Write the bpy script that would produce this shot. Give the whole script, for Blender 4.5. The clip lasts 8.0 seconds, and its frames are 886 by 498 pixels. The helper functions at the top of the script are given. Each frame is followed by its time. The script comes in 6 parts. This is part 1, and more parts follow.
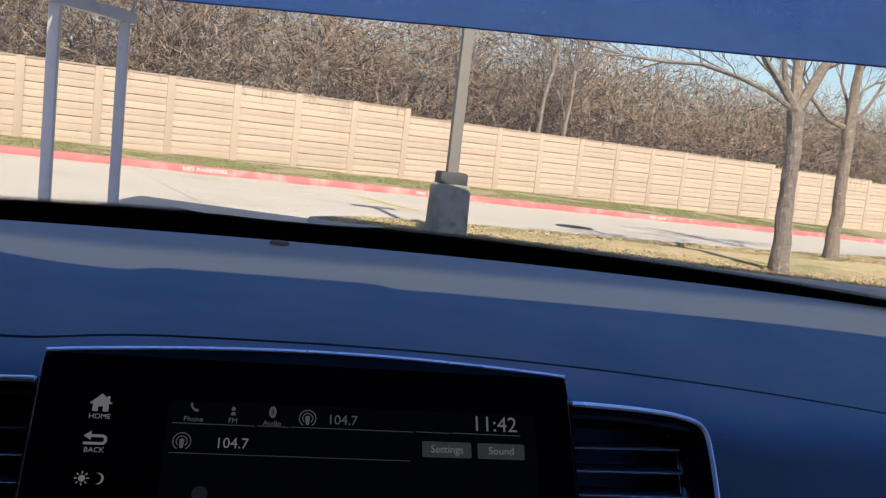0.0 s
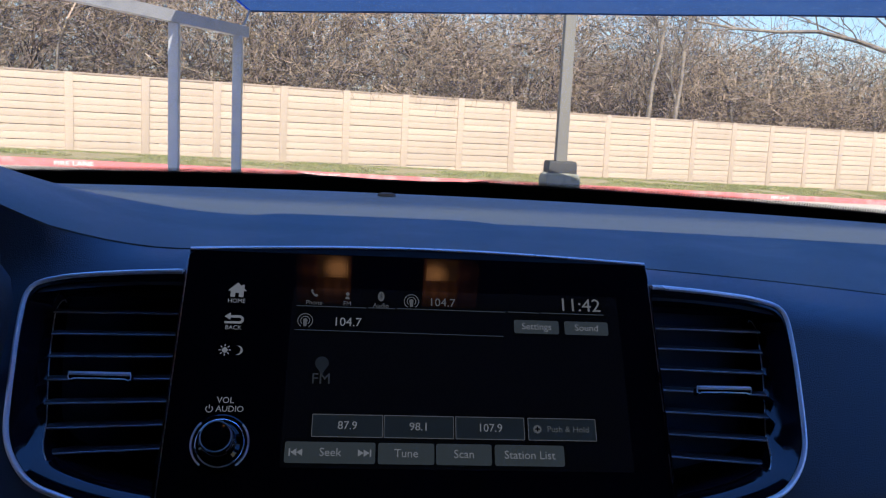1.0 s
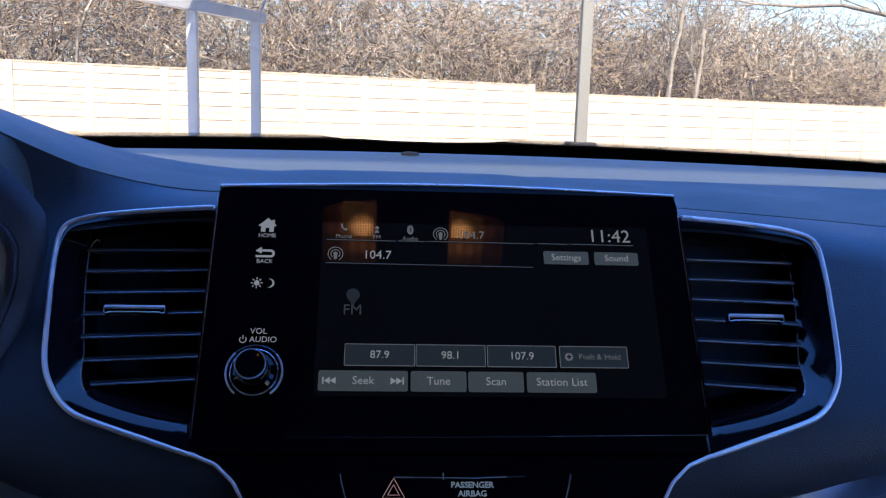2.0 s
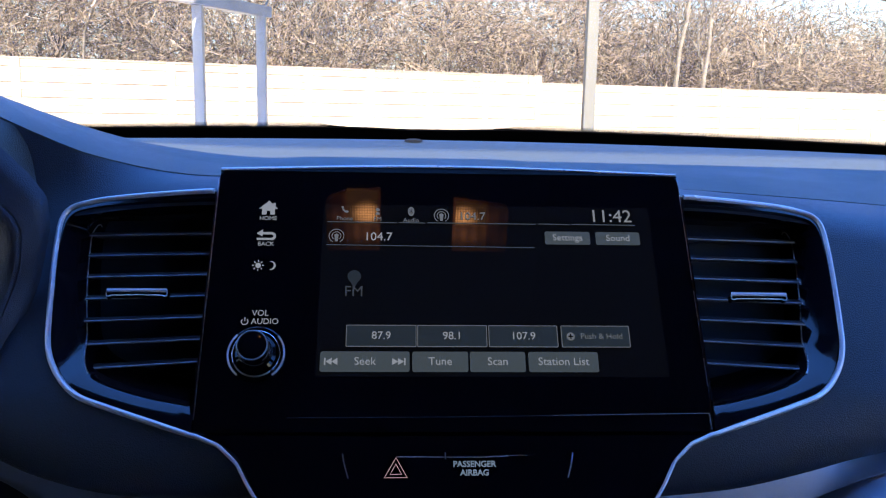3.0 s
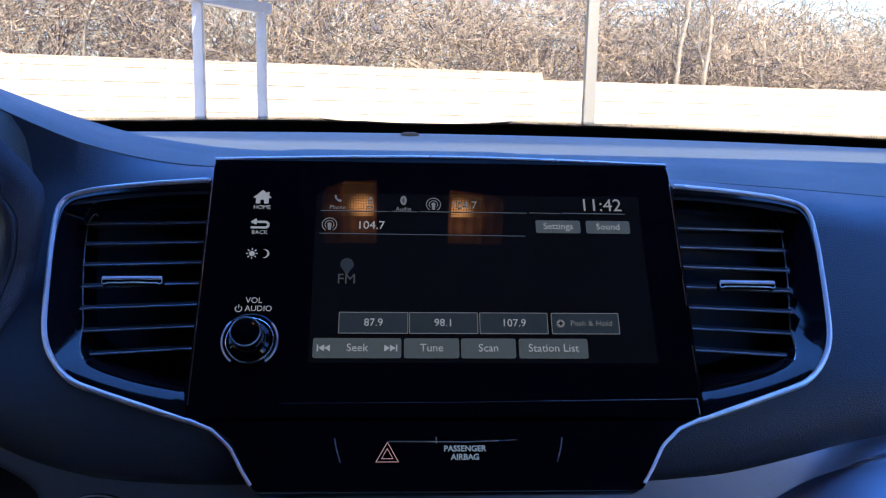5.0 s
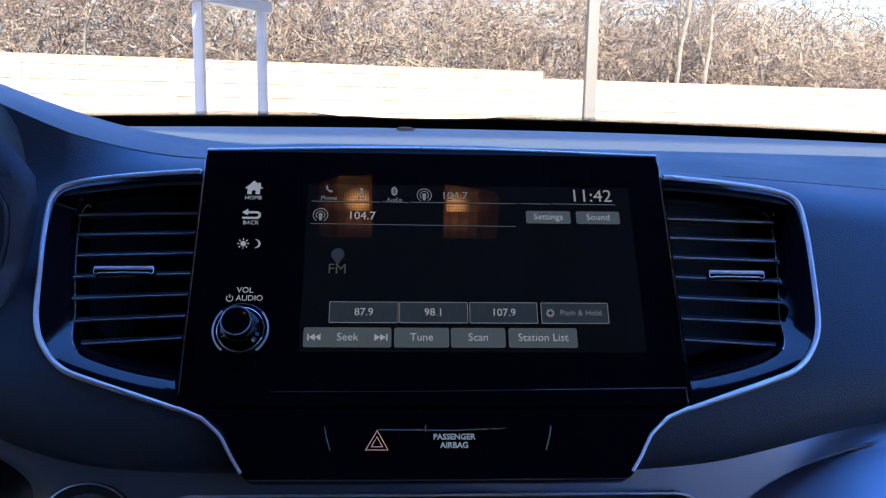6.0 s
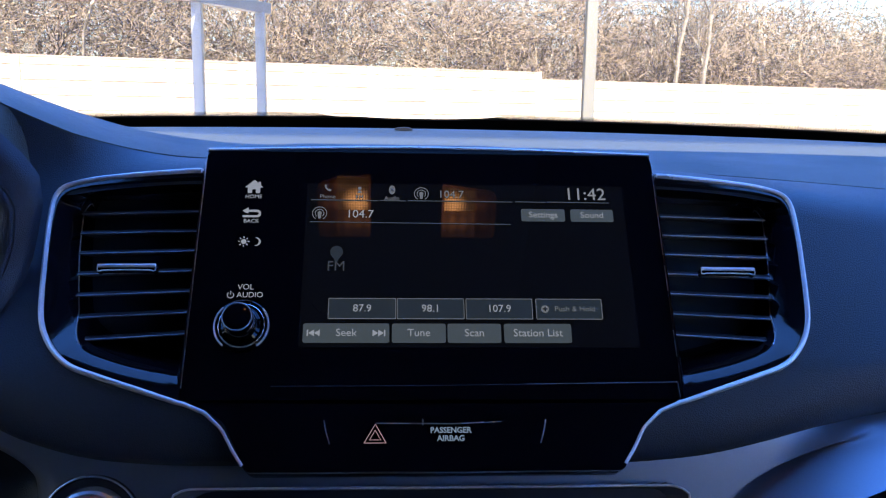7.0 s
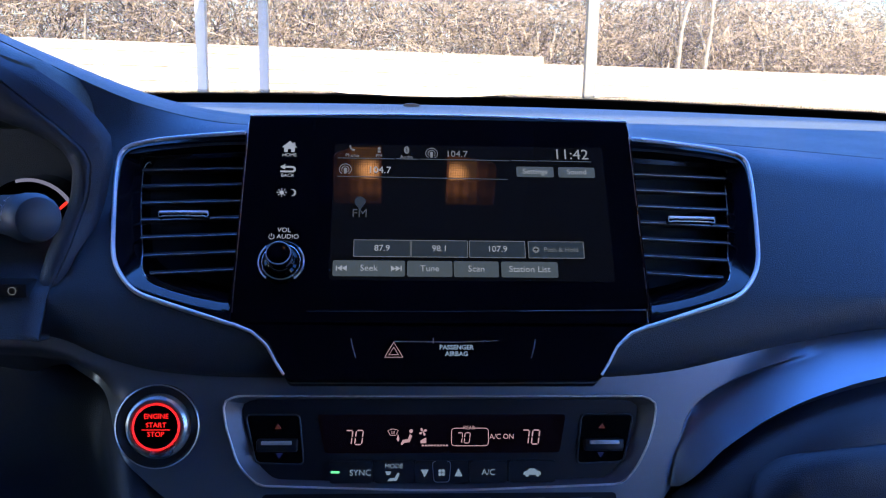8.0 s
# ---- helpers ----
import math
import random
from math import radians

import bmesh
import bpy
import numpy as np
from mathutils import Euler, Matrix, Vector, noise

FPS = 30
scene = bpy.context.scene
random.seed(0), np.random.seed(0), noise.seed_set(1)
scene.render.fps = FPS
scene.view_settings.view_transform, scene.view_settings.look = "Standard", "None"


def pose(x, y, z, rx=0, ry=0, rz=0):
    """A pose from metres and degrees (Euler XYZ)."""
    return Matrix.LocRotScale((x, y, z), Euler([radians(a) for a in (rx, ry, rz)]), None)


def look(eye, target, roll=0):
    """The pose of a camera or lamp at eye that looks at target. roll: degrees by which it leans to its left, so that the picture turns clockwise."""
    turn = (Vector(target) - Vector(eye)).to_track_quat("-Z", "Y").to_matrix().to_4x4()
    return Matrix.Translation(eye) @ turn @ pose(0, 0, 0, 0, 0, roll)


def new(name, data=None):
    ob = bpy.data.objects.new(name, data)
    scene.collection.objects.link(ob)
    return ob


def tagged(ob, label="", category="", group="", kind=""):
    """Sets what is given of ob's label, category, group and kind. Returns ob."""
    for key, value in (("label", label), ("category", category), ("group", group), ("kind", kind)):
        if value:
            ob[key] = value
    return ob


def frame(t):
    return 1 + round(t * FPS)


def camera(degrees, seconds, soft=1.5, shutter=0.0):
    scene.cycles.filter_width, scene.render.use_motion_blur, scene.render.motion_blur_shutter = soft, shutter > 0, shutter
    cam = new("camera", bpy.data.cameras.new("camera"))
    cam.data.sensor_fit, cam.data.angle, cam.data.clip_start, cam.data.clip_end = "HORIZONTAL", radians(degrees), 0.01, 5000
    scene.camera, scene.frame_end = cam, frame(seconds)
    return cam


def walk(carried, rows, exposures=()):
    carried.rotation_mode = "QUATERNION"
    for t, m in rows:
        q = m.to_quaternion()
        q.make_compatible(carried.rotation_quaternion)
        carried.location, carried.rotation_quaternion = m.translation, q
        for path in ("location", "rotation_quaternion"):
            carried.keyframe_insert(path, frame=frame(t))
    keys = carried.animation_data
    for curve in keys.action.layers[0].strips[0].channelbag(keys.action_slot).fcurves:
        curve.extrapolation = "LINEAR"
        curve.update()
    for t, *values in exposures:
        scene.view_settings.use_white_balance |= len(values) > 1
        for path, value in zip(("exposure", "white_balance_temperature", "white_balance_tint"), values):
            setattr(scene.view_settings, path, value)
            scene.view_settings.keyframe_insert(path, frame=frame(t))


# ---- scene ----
cam = camera(55.59, 8.0, soft=1.2)
ROWS = [
    (0, look((-0.0376, -0.3533, 1.2860), (0.1831, 0.6143, 1.1635), 6.59)),
    (0.2, look((-0.0312, -0.3750, 1.2760), (0.3280, 1.5760, 1.0240), 5.40)),
    (0.5, look((-0.0292, -0.4001, 1.2615), (0.0918, 0.5840, 1.1316), 3.93)),
    (0.7, look((-0.0260, -0.4052, 1.2550), (0.1790, 1.5670, 0.9900), 3.50)),
    (1, look((-0.0298, -0.4094, 1.2434), (0.0590, 0.5770, 1.1053), 2.83)),
    (1.5, look((-0.0314, -0.4095, 1.2254), (0.0475, 0.5770, 1.0819), 2.43)),
    (2, look((-0.0335, -0.4136, 1.2158), (0.0317, 0.5720, 1.0598), 1.69)),
    (3.5, look((-0.0276, -0.4156, 1.2097), (0.0282, 0.5690, 1.0444), 1.04)),
    (4, look((-0.0268, -0.4182, 1.2097), (0.0292, 0.5663, 1.0437), 1.07)),
    (4.5, look((-0.0267, -0.4199, 1.2087), (0.0291, 0.5645, 1.0420), 1.07)),
    (6, look((-0.0202, -0.4235, 1.2021), (0.0341, 0.5607, 1.0332), 1.03)),
    (6.5, look((-0.0184, -0.4287, 1.2027), (0.0368, 0.5554, 1.0342), 1.02)),
    (7, look((-0.0194, -0.4322, 1.2020), (0.0359, 0.5520, 1.0337), 0.95)),
    (7.3, look((-0.0170, -0.4510, 1.2020), (0.0900, 1.5170, 0.8630), 1.10)),
    (7.5, look((-0.0181, -0.4734, 1.2002), (0.0353, 0.5101, 1.0275), 1.09)),
    (7.8, look((-0.0232, -0.5030, 1.1990), (0.0768, 1.4640, 0.8500), 1.20)),
    (8, look((-0.0274, -0.5154, 1.1941), (0.0269, 0.4658, 1.0088), 1.12)),
]
walk(cam, ROWS, exposures=[(0, 0.80, 6950, 10), (0.4, 0.80, 6600, 10), (1.0, 1.0, 6200, 10), (1.5, 1.22, 6250, 10), (2.0, 1.76, 6300, 10), (3.5, 2.13, 6350, 10), (6.5, 2.18, 6350, 10), (7.0, 2.22, 6350, 10), (8.0, 2.5, 6200, 10)])

# ---- light ----
SUN_ELEV, SUN_ROT = radians(45), radians(176.5)
world = bpy.data.worlds.new("sky")
scene.world = world
world.use_nodes = True
wn = world.node_tree
sky = wn.nodes.new("ShaderNodeTexSky")
sky.sky_type, sky.sun_disc = "NISHITA", False
sky.sun_elevation, sky.sun_rotation, sky.ozone_density = SUN_ELEV, SUN_ROT, 2.2
wn.links.new(sky.outputs[0], wn.nodes["Background"].inputs[0])
wn.nodes["Background"].inputs[1].default_value = 0.1
sun = new("sun", bpy.data.lights.new("sun", "SUN"))
sun.data.energy, sun.data.angle, sun.data.color = 4.0, radians(0.55), (1.0, 0.95, 0.87)
sun_way = Vector((math.sin(SUN_ROT) * math.cos(SUN_ELEV), math.cos(SUN_ROT) * math.cos(SUN_ELEV), math.sin(SUN_ELEV)))
sun.matrix_world = look(sun_way * 60, (0, 0, 0))


# ---- materials ----
def material(name, color, rough=0.6, metal=0.0, vary=0.12, scale=6.0, grain=0.0, grain_scale=300.0, second=None,
             blot=0.0, blot_scale=1.2, coat=0.0, spec=0.5, per_piece=0.0, per_island=0.0, rough_vary=0.08, skew=1.0):
    """A surface with variation at two scales, optional blotches of a second colour and fine relief."""
    m = bpy.data.materials.new(name)
    m.use_nodes = True
    nt = m.node_tree
    n, link = nt.nodes, nt.links.new
    bs = n["Principled BSDF"]
    co = n.new("ShaderNodeTexCoord")
    big = n.new("ShaderNodeTexNoise")
    big.inputs["Scale"].default_value, big.inputs["Detail"].default_value = scale, 5
    fine = n.new("ShaderNodeTexNoise")
    fine.inputs["Scale"].default_value, fine.inputs["Detail"].default_value = grain_scale, 3
    link(co.outputs["Object"], big.inputs["Vector"]), link(co.outputs["Object"], fine.inputs["Vector"])
    both = n.new("ShaderNodeMath")
    both.operation = "ADD"
    link(big.outputs[0], both.inputs[0]), link(fine.outputs[0], both.inputs[1])
    rng = n.new("ShaderNodeMapRange")
    rng.inputs[1].default_value, rng.inputs[2].default_value = 0.6, 1.4
    rng.inputs[3].default_value, rng.inputs[4].default_value = 1 - vary, 1 + vary
    link(both.outputs[0], rng.inputs[0])
    tint = n.new("ShaderNodeMix")
    tint.data_type, tint.blend_type = "RGBA", "MULTIPLY"
    tint.inputs[0].default_value = 1.0
    if second:
        blo = n.new("ShaderNodeTexNoise")
        blo.inputs["Scale"].default_value, blo.inputs["Detail"].default_value = blot_scale, 6
        blo.inputs["Roughness"].default_value = 0.65
        link(co.outputs["Object"], blo.inputs["Vector"])
        br = n.new("ShaderNodeMapRange")
        br.inputs[1].default_value, br.inputs[2].default_value = 0.5, 0.68
        br.inputs[4].default_value = blot
        link(blo.outputs[0], br.inputs[0])
        bm_ = n.new("ShaderNodeMix")
        bm_.data_type = "RGBA"
        bm_.inputs[6].default_value, bm_.inputs[7].default_value = (*color, 1), (*second, 1)
        link(br.outputs[0], bm_.inputs[0])
        link(bm_.outputs[2], tint.inputs[6])
    else:
        tint.inputs[6].default_value = (*color, 1)
    link(rng.outputs[0], tint.inputs[7])
    last = tint.outputs[2]
    for amount, kind, sock in ((per_piece, "ShaderNodeObjectInfo", "Random"), (per_island, "ShaderNodeNewGeometry", "Random Per Island")):
        if amount:
            src = n.new(kind)
            r2 = n.new("ShaderNodeMapRange")
            r2.inputs[3].default_value, r2.inputs[4].default_value = 1 - amount, 1 + amount * skew
            bent = n.new("ShaderNodeMath")
            bent.operation = "POWER"
            bent.inputs[1].default_value = skew
            link(src.outputs[sock], bent.inputs[0])
            link(bent.outputs[0], r2.inputs[0])
            t2 = n.new("ShaderNodeMix")
            t2.data_type, t2.blend_type = "RGBA", "MULTIPLY"
            t2.inputs[0].default_value = 1.0
            link(last, t2.inputs[6]), link(r2.outputs[0], t2.inputs[7])
            last = t2.outputs[2]
    link(last, bs.inputs["Base Color"])
    rr = n.new("ShaderNodeMapRange")
    rr.inputs[1].default_value, rr.inputs[2].default_value = 0.3, 0.7
    rr.inputs[3].default_value, rr.inputs[4].default_value = max(rough - rough_vary, 0.02), min(rough + rough_vary, 1)
    link(big.outputs[0], rr.inputs[0])
    link(rr.outputs[0], bs.inputs["Roughness"])
    bs.inputs["Metallic"].default_value = metal
    bs.inputs["Specular IOR Level"].default_value = spec
    bs.inputs["Coat Weight"].default_value = coat
    bs.inputs["Coat Roughness"].default_value = 0.04
    if grain:
        bump = n.new("ShaderNodeBump")
        bump.inputs["Strength"].default_value, bump.inputs["Distance"].default_value = grain, 0.6 / grain_scale
        link(fine.outputs[0], bump.inputs["Height"])
        link(bump.outputs[0], bs.inputs["Normal"])
    return m


def leather(name, color, rough=0.5, cells=420.0, strength=0.5, spec=0.5):
    """Soft moulded plastic skin with a pebbled grain."""
    m = material(name, color, rough, vary=0.1, scale=9, grain_scale=700, spec=spec)
    nt = m.node_tree
    n, link = nt.nodes, nt.links.new
    co = n.new("ShaderNodeTexCoord")
    vor = n.new("ShaderNodeTexVoronoi")
    vor.inputs["Scale"].default_value = cells
    link(co.outputs["Object"], vor.inputs["Vector"])
    bump = n.new("ShaderNodeBump")
    bump.inputs["Strength"].default_value, bump.inputs["Distance"].default_value = strength, 0.0006
    link(vor.outputs["Distance"], bump.inputs["Height"])
    link(bump.outputs[0], n["Principled BSDF"].inputs["Normal"])
    return m


def glow(name, color, strength, rough=0.4):
    m = bpy.data.materials.new(name)
    m.use_nodes = True
    bs = m.node_tree.nodes["Principled BSDF"]
    bs.inputs["Base Color"].default_value = (0.02, 0.02, 0.02, 1) if rough > 0.1 else (0.004, 0.004, 0.005, 1)
    bs.inputs["Emission Color"].default_value = (*color, 1)
    bs.inputs["Emission Strength"].default_value = strength
    bs.inputs["Roughness"].default_value = rough
    bs.inputs["Specular IOR Level"].default_value = 0.5
    return m


def amber_lens(name, color, strength, bulbs, reach, floor_level, ribs=True):
    """Moulded lamp lens: brightest before the bulb, broken up by fine ribs and prisms."""
    m = glow(name, color, strength, 0.3)
    nt = m.node_tree
    n, link = nt.nodes, nt.links.new
    co = n.new("ShaderNodeTexCoord")
    level = None
    for at in bulbs:
        dist, hot = n.new("ShaderNodeVectorMath"), n.new("ShaderNodeMapRange")
        dist.operation, hot.interpolation_type = "DISTANCE", "SMOOTHERSTEP"
        dist.inputs[1].default_value = at
        link(co.outputs["Object"], dist.inputs[0])
        hot.inputs[1].default_value, hot.inputs[2].default_value = 0.0, reach
        hot.inputs[3].default_value, hot.inputs[4].default_value = 1.0, floor_level
        link(dist.outputs["Value"], hot.inputs[0])
        if level is None:
            level = hot.outputs[0]
        else:
            top = n.new("ShaderNodeMath")
            top.operation = "MAXIMUM"
            link(level, top.inputs[0]), link(hot.outputs[0], top.inputs[1])
            level = top.outputs[0]
    waves = []
    for way, scale, low in (("X", 125, 0.3), ("Y", 110, 0.55)) if ribs else (("X", 30, 0.8), ("Y", 14, 0.7)):
        w, r = n.new("ShaderNodeTexWave"), n.new("ShaderNodeMapRange")
        w.bands_direction = way
        w.inputs["Scale"].default_value, w.inputs["Distortion"].default_value = scale, 0.5
        link(co.outputs["Object"], w.inputs["Vector"])
        r.inputs[3].default_value, r.inputs[4].default_value = low, 1.3
        link(w.outputs[0], r.inputs[0])
        waves.append(r.outputs[0])
    no, nr = n.new("ShaderNodeTexNoise"), n.new("ShaderNodeMapRange")
    no.inputs["Scale"].default_value = 60
    link(co.outputs["Object"], no.inputs["Vector"])
    nr.inputs[3].default_value, nr.inputs[4].default_value = 0.4, 1.6
    link(no.outputs[0], nr.inputs[0])
    for other in (*waves, nr.outputs[0]):
        mul = n.new("ShaderNodeMath")
        mul.operation = "MULTIPLY"
        link(level, mul.inputs[0]), link(other, mul.inputs[1])
        level = mul.outputs[0]
    out = n.new("ShaderNodeMath")
    out.operation = "MULTIPLY"
    out.inputs[1].default_value = strength
    link(level, out.inputs[0])
    link(out.outputs[0], n["Principled BSDF"].inputs["Emission Strength"])
    return m


def fabric_canopy():
    """Knitted shade cloth: lets a little sun straight through its holes and glows blue when lit from above."""
    m = bpy.data.materials.new("blue shade cloth")
    m.use_nodes = True
    nt = m.node_tree
    n, link = nt.nodes, nt.links.new
    n.remove(n["Principled BSDF"])
    co = n.new("ShaderNodeTexCoord")
    no = n.new("ShaderNodeTexNoise")
    no.inputs["Scale"].default_value, no.inputs["Detail"].default_value = 3.0, 6
    link(co.outputs["Object"], no.inputs["Vector"])
    ramp = n.new("ShaderNodeMix")
    ramp.data_type = "RGBA"
    ramp.inputs[6].default_value, ramp.inputs[7].default_value = CLOTH_A, CLOTH_B
    link(no.outputs[0], ramp.inputs[0])
    specks, sr, faded = n.new("ShaderNodeTexNoise"), n.new("ShaderNodeMapRange"), n.new("ShaderNodeMix")
    specks.inputs["Scale"].default_value, specks.inputs["Detail"].default_value = 26, 3
    link(co.outputs["Object"], specks.inputs["Vector"])
    sr.inputs[1].default_value, sr.inputs[2].default_value, sr.inputs[4].default_value = 0.64, 0.72, 0.4
    link(specks.outputs[0], sr.inputs[0])
    faded.data_type = "RGBA"
    faded.inputs[7].default_value = (0.22, 0.3, 0.5, 1)
    link(sr.outputs[0], faded.inputs[0]), link(ramp.outputs[2], faded.inputs[6])
    ramp = faded
    tr, di = n.new("ShaderNodeBsdfTranslucent"), n.new("ShaderNodeBsdfDiffuse")
    tp = n.new("ShaderNodeBsdfTransparent")
    link(ramp.outputs[2], tr.inputs[0]), link(ramp.outputs[2], di.inputs[0])
    mix = n.new("ShaderNodeMixShader")
    mix.inputs[0].default_value = 0.2
    link(tr.outputs[0], mix.inputs[1]), link(di.outputs[0], mix.inputs[2])
    holes = n.new("ShaderNodeMixShader")
    holes.inputs[0].default_value = CLOTH_HOLES
    link(mix.outputs[0], holes.inputs[1]), link(tp.outputs[0], holes.inputs[2])
    link(holes.outputs[0], n["Material Output"].inputs[0])
    return m


def clear_glass(name, dust=0.0):
    m = bpy.data.materials.new(name)
    m.use_nodes = True
    nt = m.node_tree
    n, link = nt.nodes, nt.links.new
    n.remove(n["Principled BSDF"])
    tp, gl = n.new("ShaderNodeBsdfTransparent"), n.new("ShaderNodeBsdfGlossy")
    tp.inputs[0].default_value = (0.93, 0.95, 0.94, 1)
    gl.inputs["Roughness"].default_value = 0.01
    lw = n.new("ShaderNodeLayerWeight")
    fifth = n.new("ShaderNodeMath")
    fifth.operation = "POWER"
    fifth.inputs[1].default_value = 5.0
    link(lw.outputs["Facing"], fifth.inputs[0])
    fr = n.new("ShaderNodeMapRange")
    fr.inputs[3].default_value = 0.05
    link(fifth.outputs[0], fr.inputs[0])
    mix = n.new("ShaderNodeMixShader")
    link(fr.outputs[0], mix.inputs[0]), link(tp.outputs[0], mix.inputs[1]), link(gl.outputs[0], mix.inputs[2])
    last = mix.outputs[0]
    if dust:
        co = n.new("ShaderNodeTexCoord")
        no = n.new("ShaderNodeTexNoise")
        no.inputs["Scale"].default_value, no.inputs["Detail"].default_value = 420, 2
        big = n.new("ShaderNodeTexNoise")
        big.inputs["Scale"].default_value = 9
        link(co.outputs["Object"], no.inputs["Vector"]), link(co.outputs["Object"], big.inputs["Vector"])
        mul = n.new("ShaderNodeMath")
        mul.operation = "MULTIPLY"
        link(no.outputs[0], mul.inputs[0]), link(big.outputs[0], mul.inputs[1])
        rg = n.new("ShaderNodeMapRange")
        rg.inputs[1].default_value, rg.inputs[2].default_value, rg.inputs[4].default_value = 0.66, 0.72, dust
        # even film between the dust specks stands in for veiling glare
        rg.inputs[3].default_value = 0.02
        link(no.outputs[0], rg.inputs[0])
        df = n.new("ShaderNodeBsdfTranslucent")
        df.inputs[0].default_value = (0.9, 0.9, 0.9, 1)
        m2 = n.new("ShaderNodeMixShader")
        link(rg.outputs[0], m2.inputs[0]), link(last, m2.inputs[1]), link(df.outputs[0], m2.inputs[2])
        last = m2.outputs[0]
    link(last, n["Material Output"].inputs[0])
    return m


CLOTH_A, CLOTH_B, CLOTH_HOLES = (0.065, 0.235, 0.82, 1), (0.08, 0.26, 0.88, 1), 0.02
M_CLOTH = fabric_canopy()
# same cloth for the front strip, with shade put into its colour
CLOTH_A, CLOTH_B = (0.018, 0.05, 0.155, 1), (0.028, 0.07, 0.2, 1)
M_CLOTH_DARK = fabric_canopy()
# large holes, only to pass some sun on to the dash top
CLOTH_A, CLOTH_B, CLOTH_HOLES = (0.1, 0.22, 0.5, 1), (0.12, 0.25, 0.55, 1), 0.31
M_CLOTH_SUNLEAK = fabric_canopy()
M_GLASS = clear_glass("windscreen glass", 0.1)
M_PAD = leather("soft dash skin", (0.064, 0.07, 0.058), 0.45, 1500, 0.4, 0.36)
# dash skin again, darker and bluer to put the canopy's shade into the colour
M_PAD_BLUE = leather("dash skin with blue shade in its colour", (0.036, 0.047, 0.06), 0.43, 1500, 0.4, 0.45)
M_PADLOW = leather("dark grained skin", (0.03, 0.037, 0.052), 0.42, 1700, 0.4)
M_SILVER = material("satin grey trim paint", (0.315, 0.34, 0.385), 0.43, 0.85, vary=0.05, scale=14, grain=0.03, grain_scale=1500, spec=0.4)
M_TAB = material("polished chrome", (0.95, 0.91, 0.88), 0.26, 0.2, vary=0.04, scale=20)
M_CHROME = material("bright satin chrome", (0.97, 0.89, 0.83), 0.34, 0.45, vary=0.04, scale=20)
M_RIM = material("thin polished edge", (0.9, 0.89, 0.87), 0.3, 0.8, vary=0.04, scale=20)
M_PIANO = material("piano black", (0.003, 0.003, 0.004), 0.03, vary=0.05, scale=8, spec=0.35, rough_vary=0.01)
M_VENTGLOSS = material("gloss black vent moulding", (0.006, 0.006, 0.008), 0.08, vary=0.05, scale=8, spec=0.55, rough_vary=0.01)
M_STALK = material("grey stalk plastic", (0.05, 0.062, 0.078), 0.42, vary=0.08, scale=20)
M_PRINT = material("white printed mark", (0.5, 0.5, 0.56), 0.6, vary=0.1, scale=300)
M_BLACK = material("matt black plastic", (0.012, 0.012, 0.013), 0.5, vary=0.1, scale=20, grain=0.05, grain_scale=900)
M_BLADE = material("grey blade edge", (0.3, 0.29, 0.29), 0.3, 0.2, vary=0.05, scale=20)
M_SLAT = material("vent blade plastic", (0.024, 0.025, 0.028), 0.38, vary=0.1, scale=20)
M_BUTTON = material("charcoal button plastic", (0.014, 0.016, 0.021), 0.42, vary=0.08, scale=20)
M_FRIT = material("black glass print", (0.003, 0.003, 0.003), 0.9, vary=0.05, scale=20, spec=0.05)
M_LINER = material("dark woven headliner", (0.016, 0.016, 0.017), 0.95, vary=0.08, scale=15, grain=0.3, grain_scale=900)
M_SHELL = material("dark cabin trim", (0.03, 0.03, 0.034), 0.7, vary=0.1, scale=5)
M_WHITE = glow("white lit print", (0.85, 0.9, 1.0), 0.068)
M_CLOCK = glow("pale clock print", (0.85, 0.88, 0.92), 0.052)
M_DIM = glow("dim white print", (0.75, 0.8, 0.85), 0.036)
M_KEY = glow("screen key grey", (0.42, 0.52, 0.55), 0.026)
M_KEYMID = glow("screen grey print", (0.42, 0.48, 0.52), 0.018)
M_KEYDARK = glow("screen key dark", (0.3, 0.42, 0.45), 0.010)
M_SCREEN = glow("screen black", (0.45, 0.52, 0.7), 0.0009, 0.02)
M_BLUEWHITE = glow("blue white lit print", (0.55, 0.75, 1.0), 0.06)
M_LCD = glow("climate display glass", (0.4, 0.18, 0.5), 0.0005, 0.06)
M_PINK = glow("warm lit digits", (1.0, 0.6, 0.62), 0.09)
M_DIMBLUE = glow("dim blue print", (0.1, 0.15, 1.0), 0.012)
M_WING = material("satin silver bevel", (0.16, 0.16, 0.175), 0.36, 0.2, vary=0.05, scale=14)
M_DARKRED = glow("dim red print", (1.0, 0.2, 0.1), 0.012)
M_RED = glow("red ring light", (1.0, 0.014, 0.012), 0.3)
M_GREEN = glow("green indicator", (0.2, 1.0, 0.4), 0.2)
BULBS = ((-0.0585, 0.0135, -0.034), (0.0355, 0.0095, -0.034))
M_AMBER = amber_lens("ribbed lamp lens", (1.0, 0.42, 0.14), 3.4, BULBS, 0.019, 0.07)
M_AMBER_PLAIN = amber_lens("plain lamp lens", (1.0, 0.34, 0.12), 0.36, BULBS, 0.042, 0.22, False)
M_AMBER_SIDE = amber_lens("side lamp lens", (1.0, 0.3, 0.11), 0.24, BULBS, 0.045, 0.16, False)
M_NEEDLE = glow("red needle", (1.0, 0.04, 0.02), 0.2)
M_RINGLIT = glow("pale gauge ring", (0.75, 0.72, 1.0), 0.05)
M_CYAN = glow("cyan gauge arc", (0.25, 0.6, 0.75), 0.08)

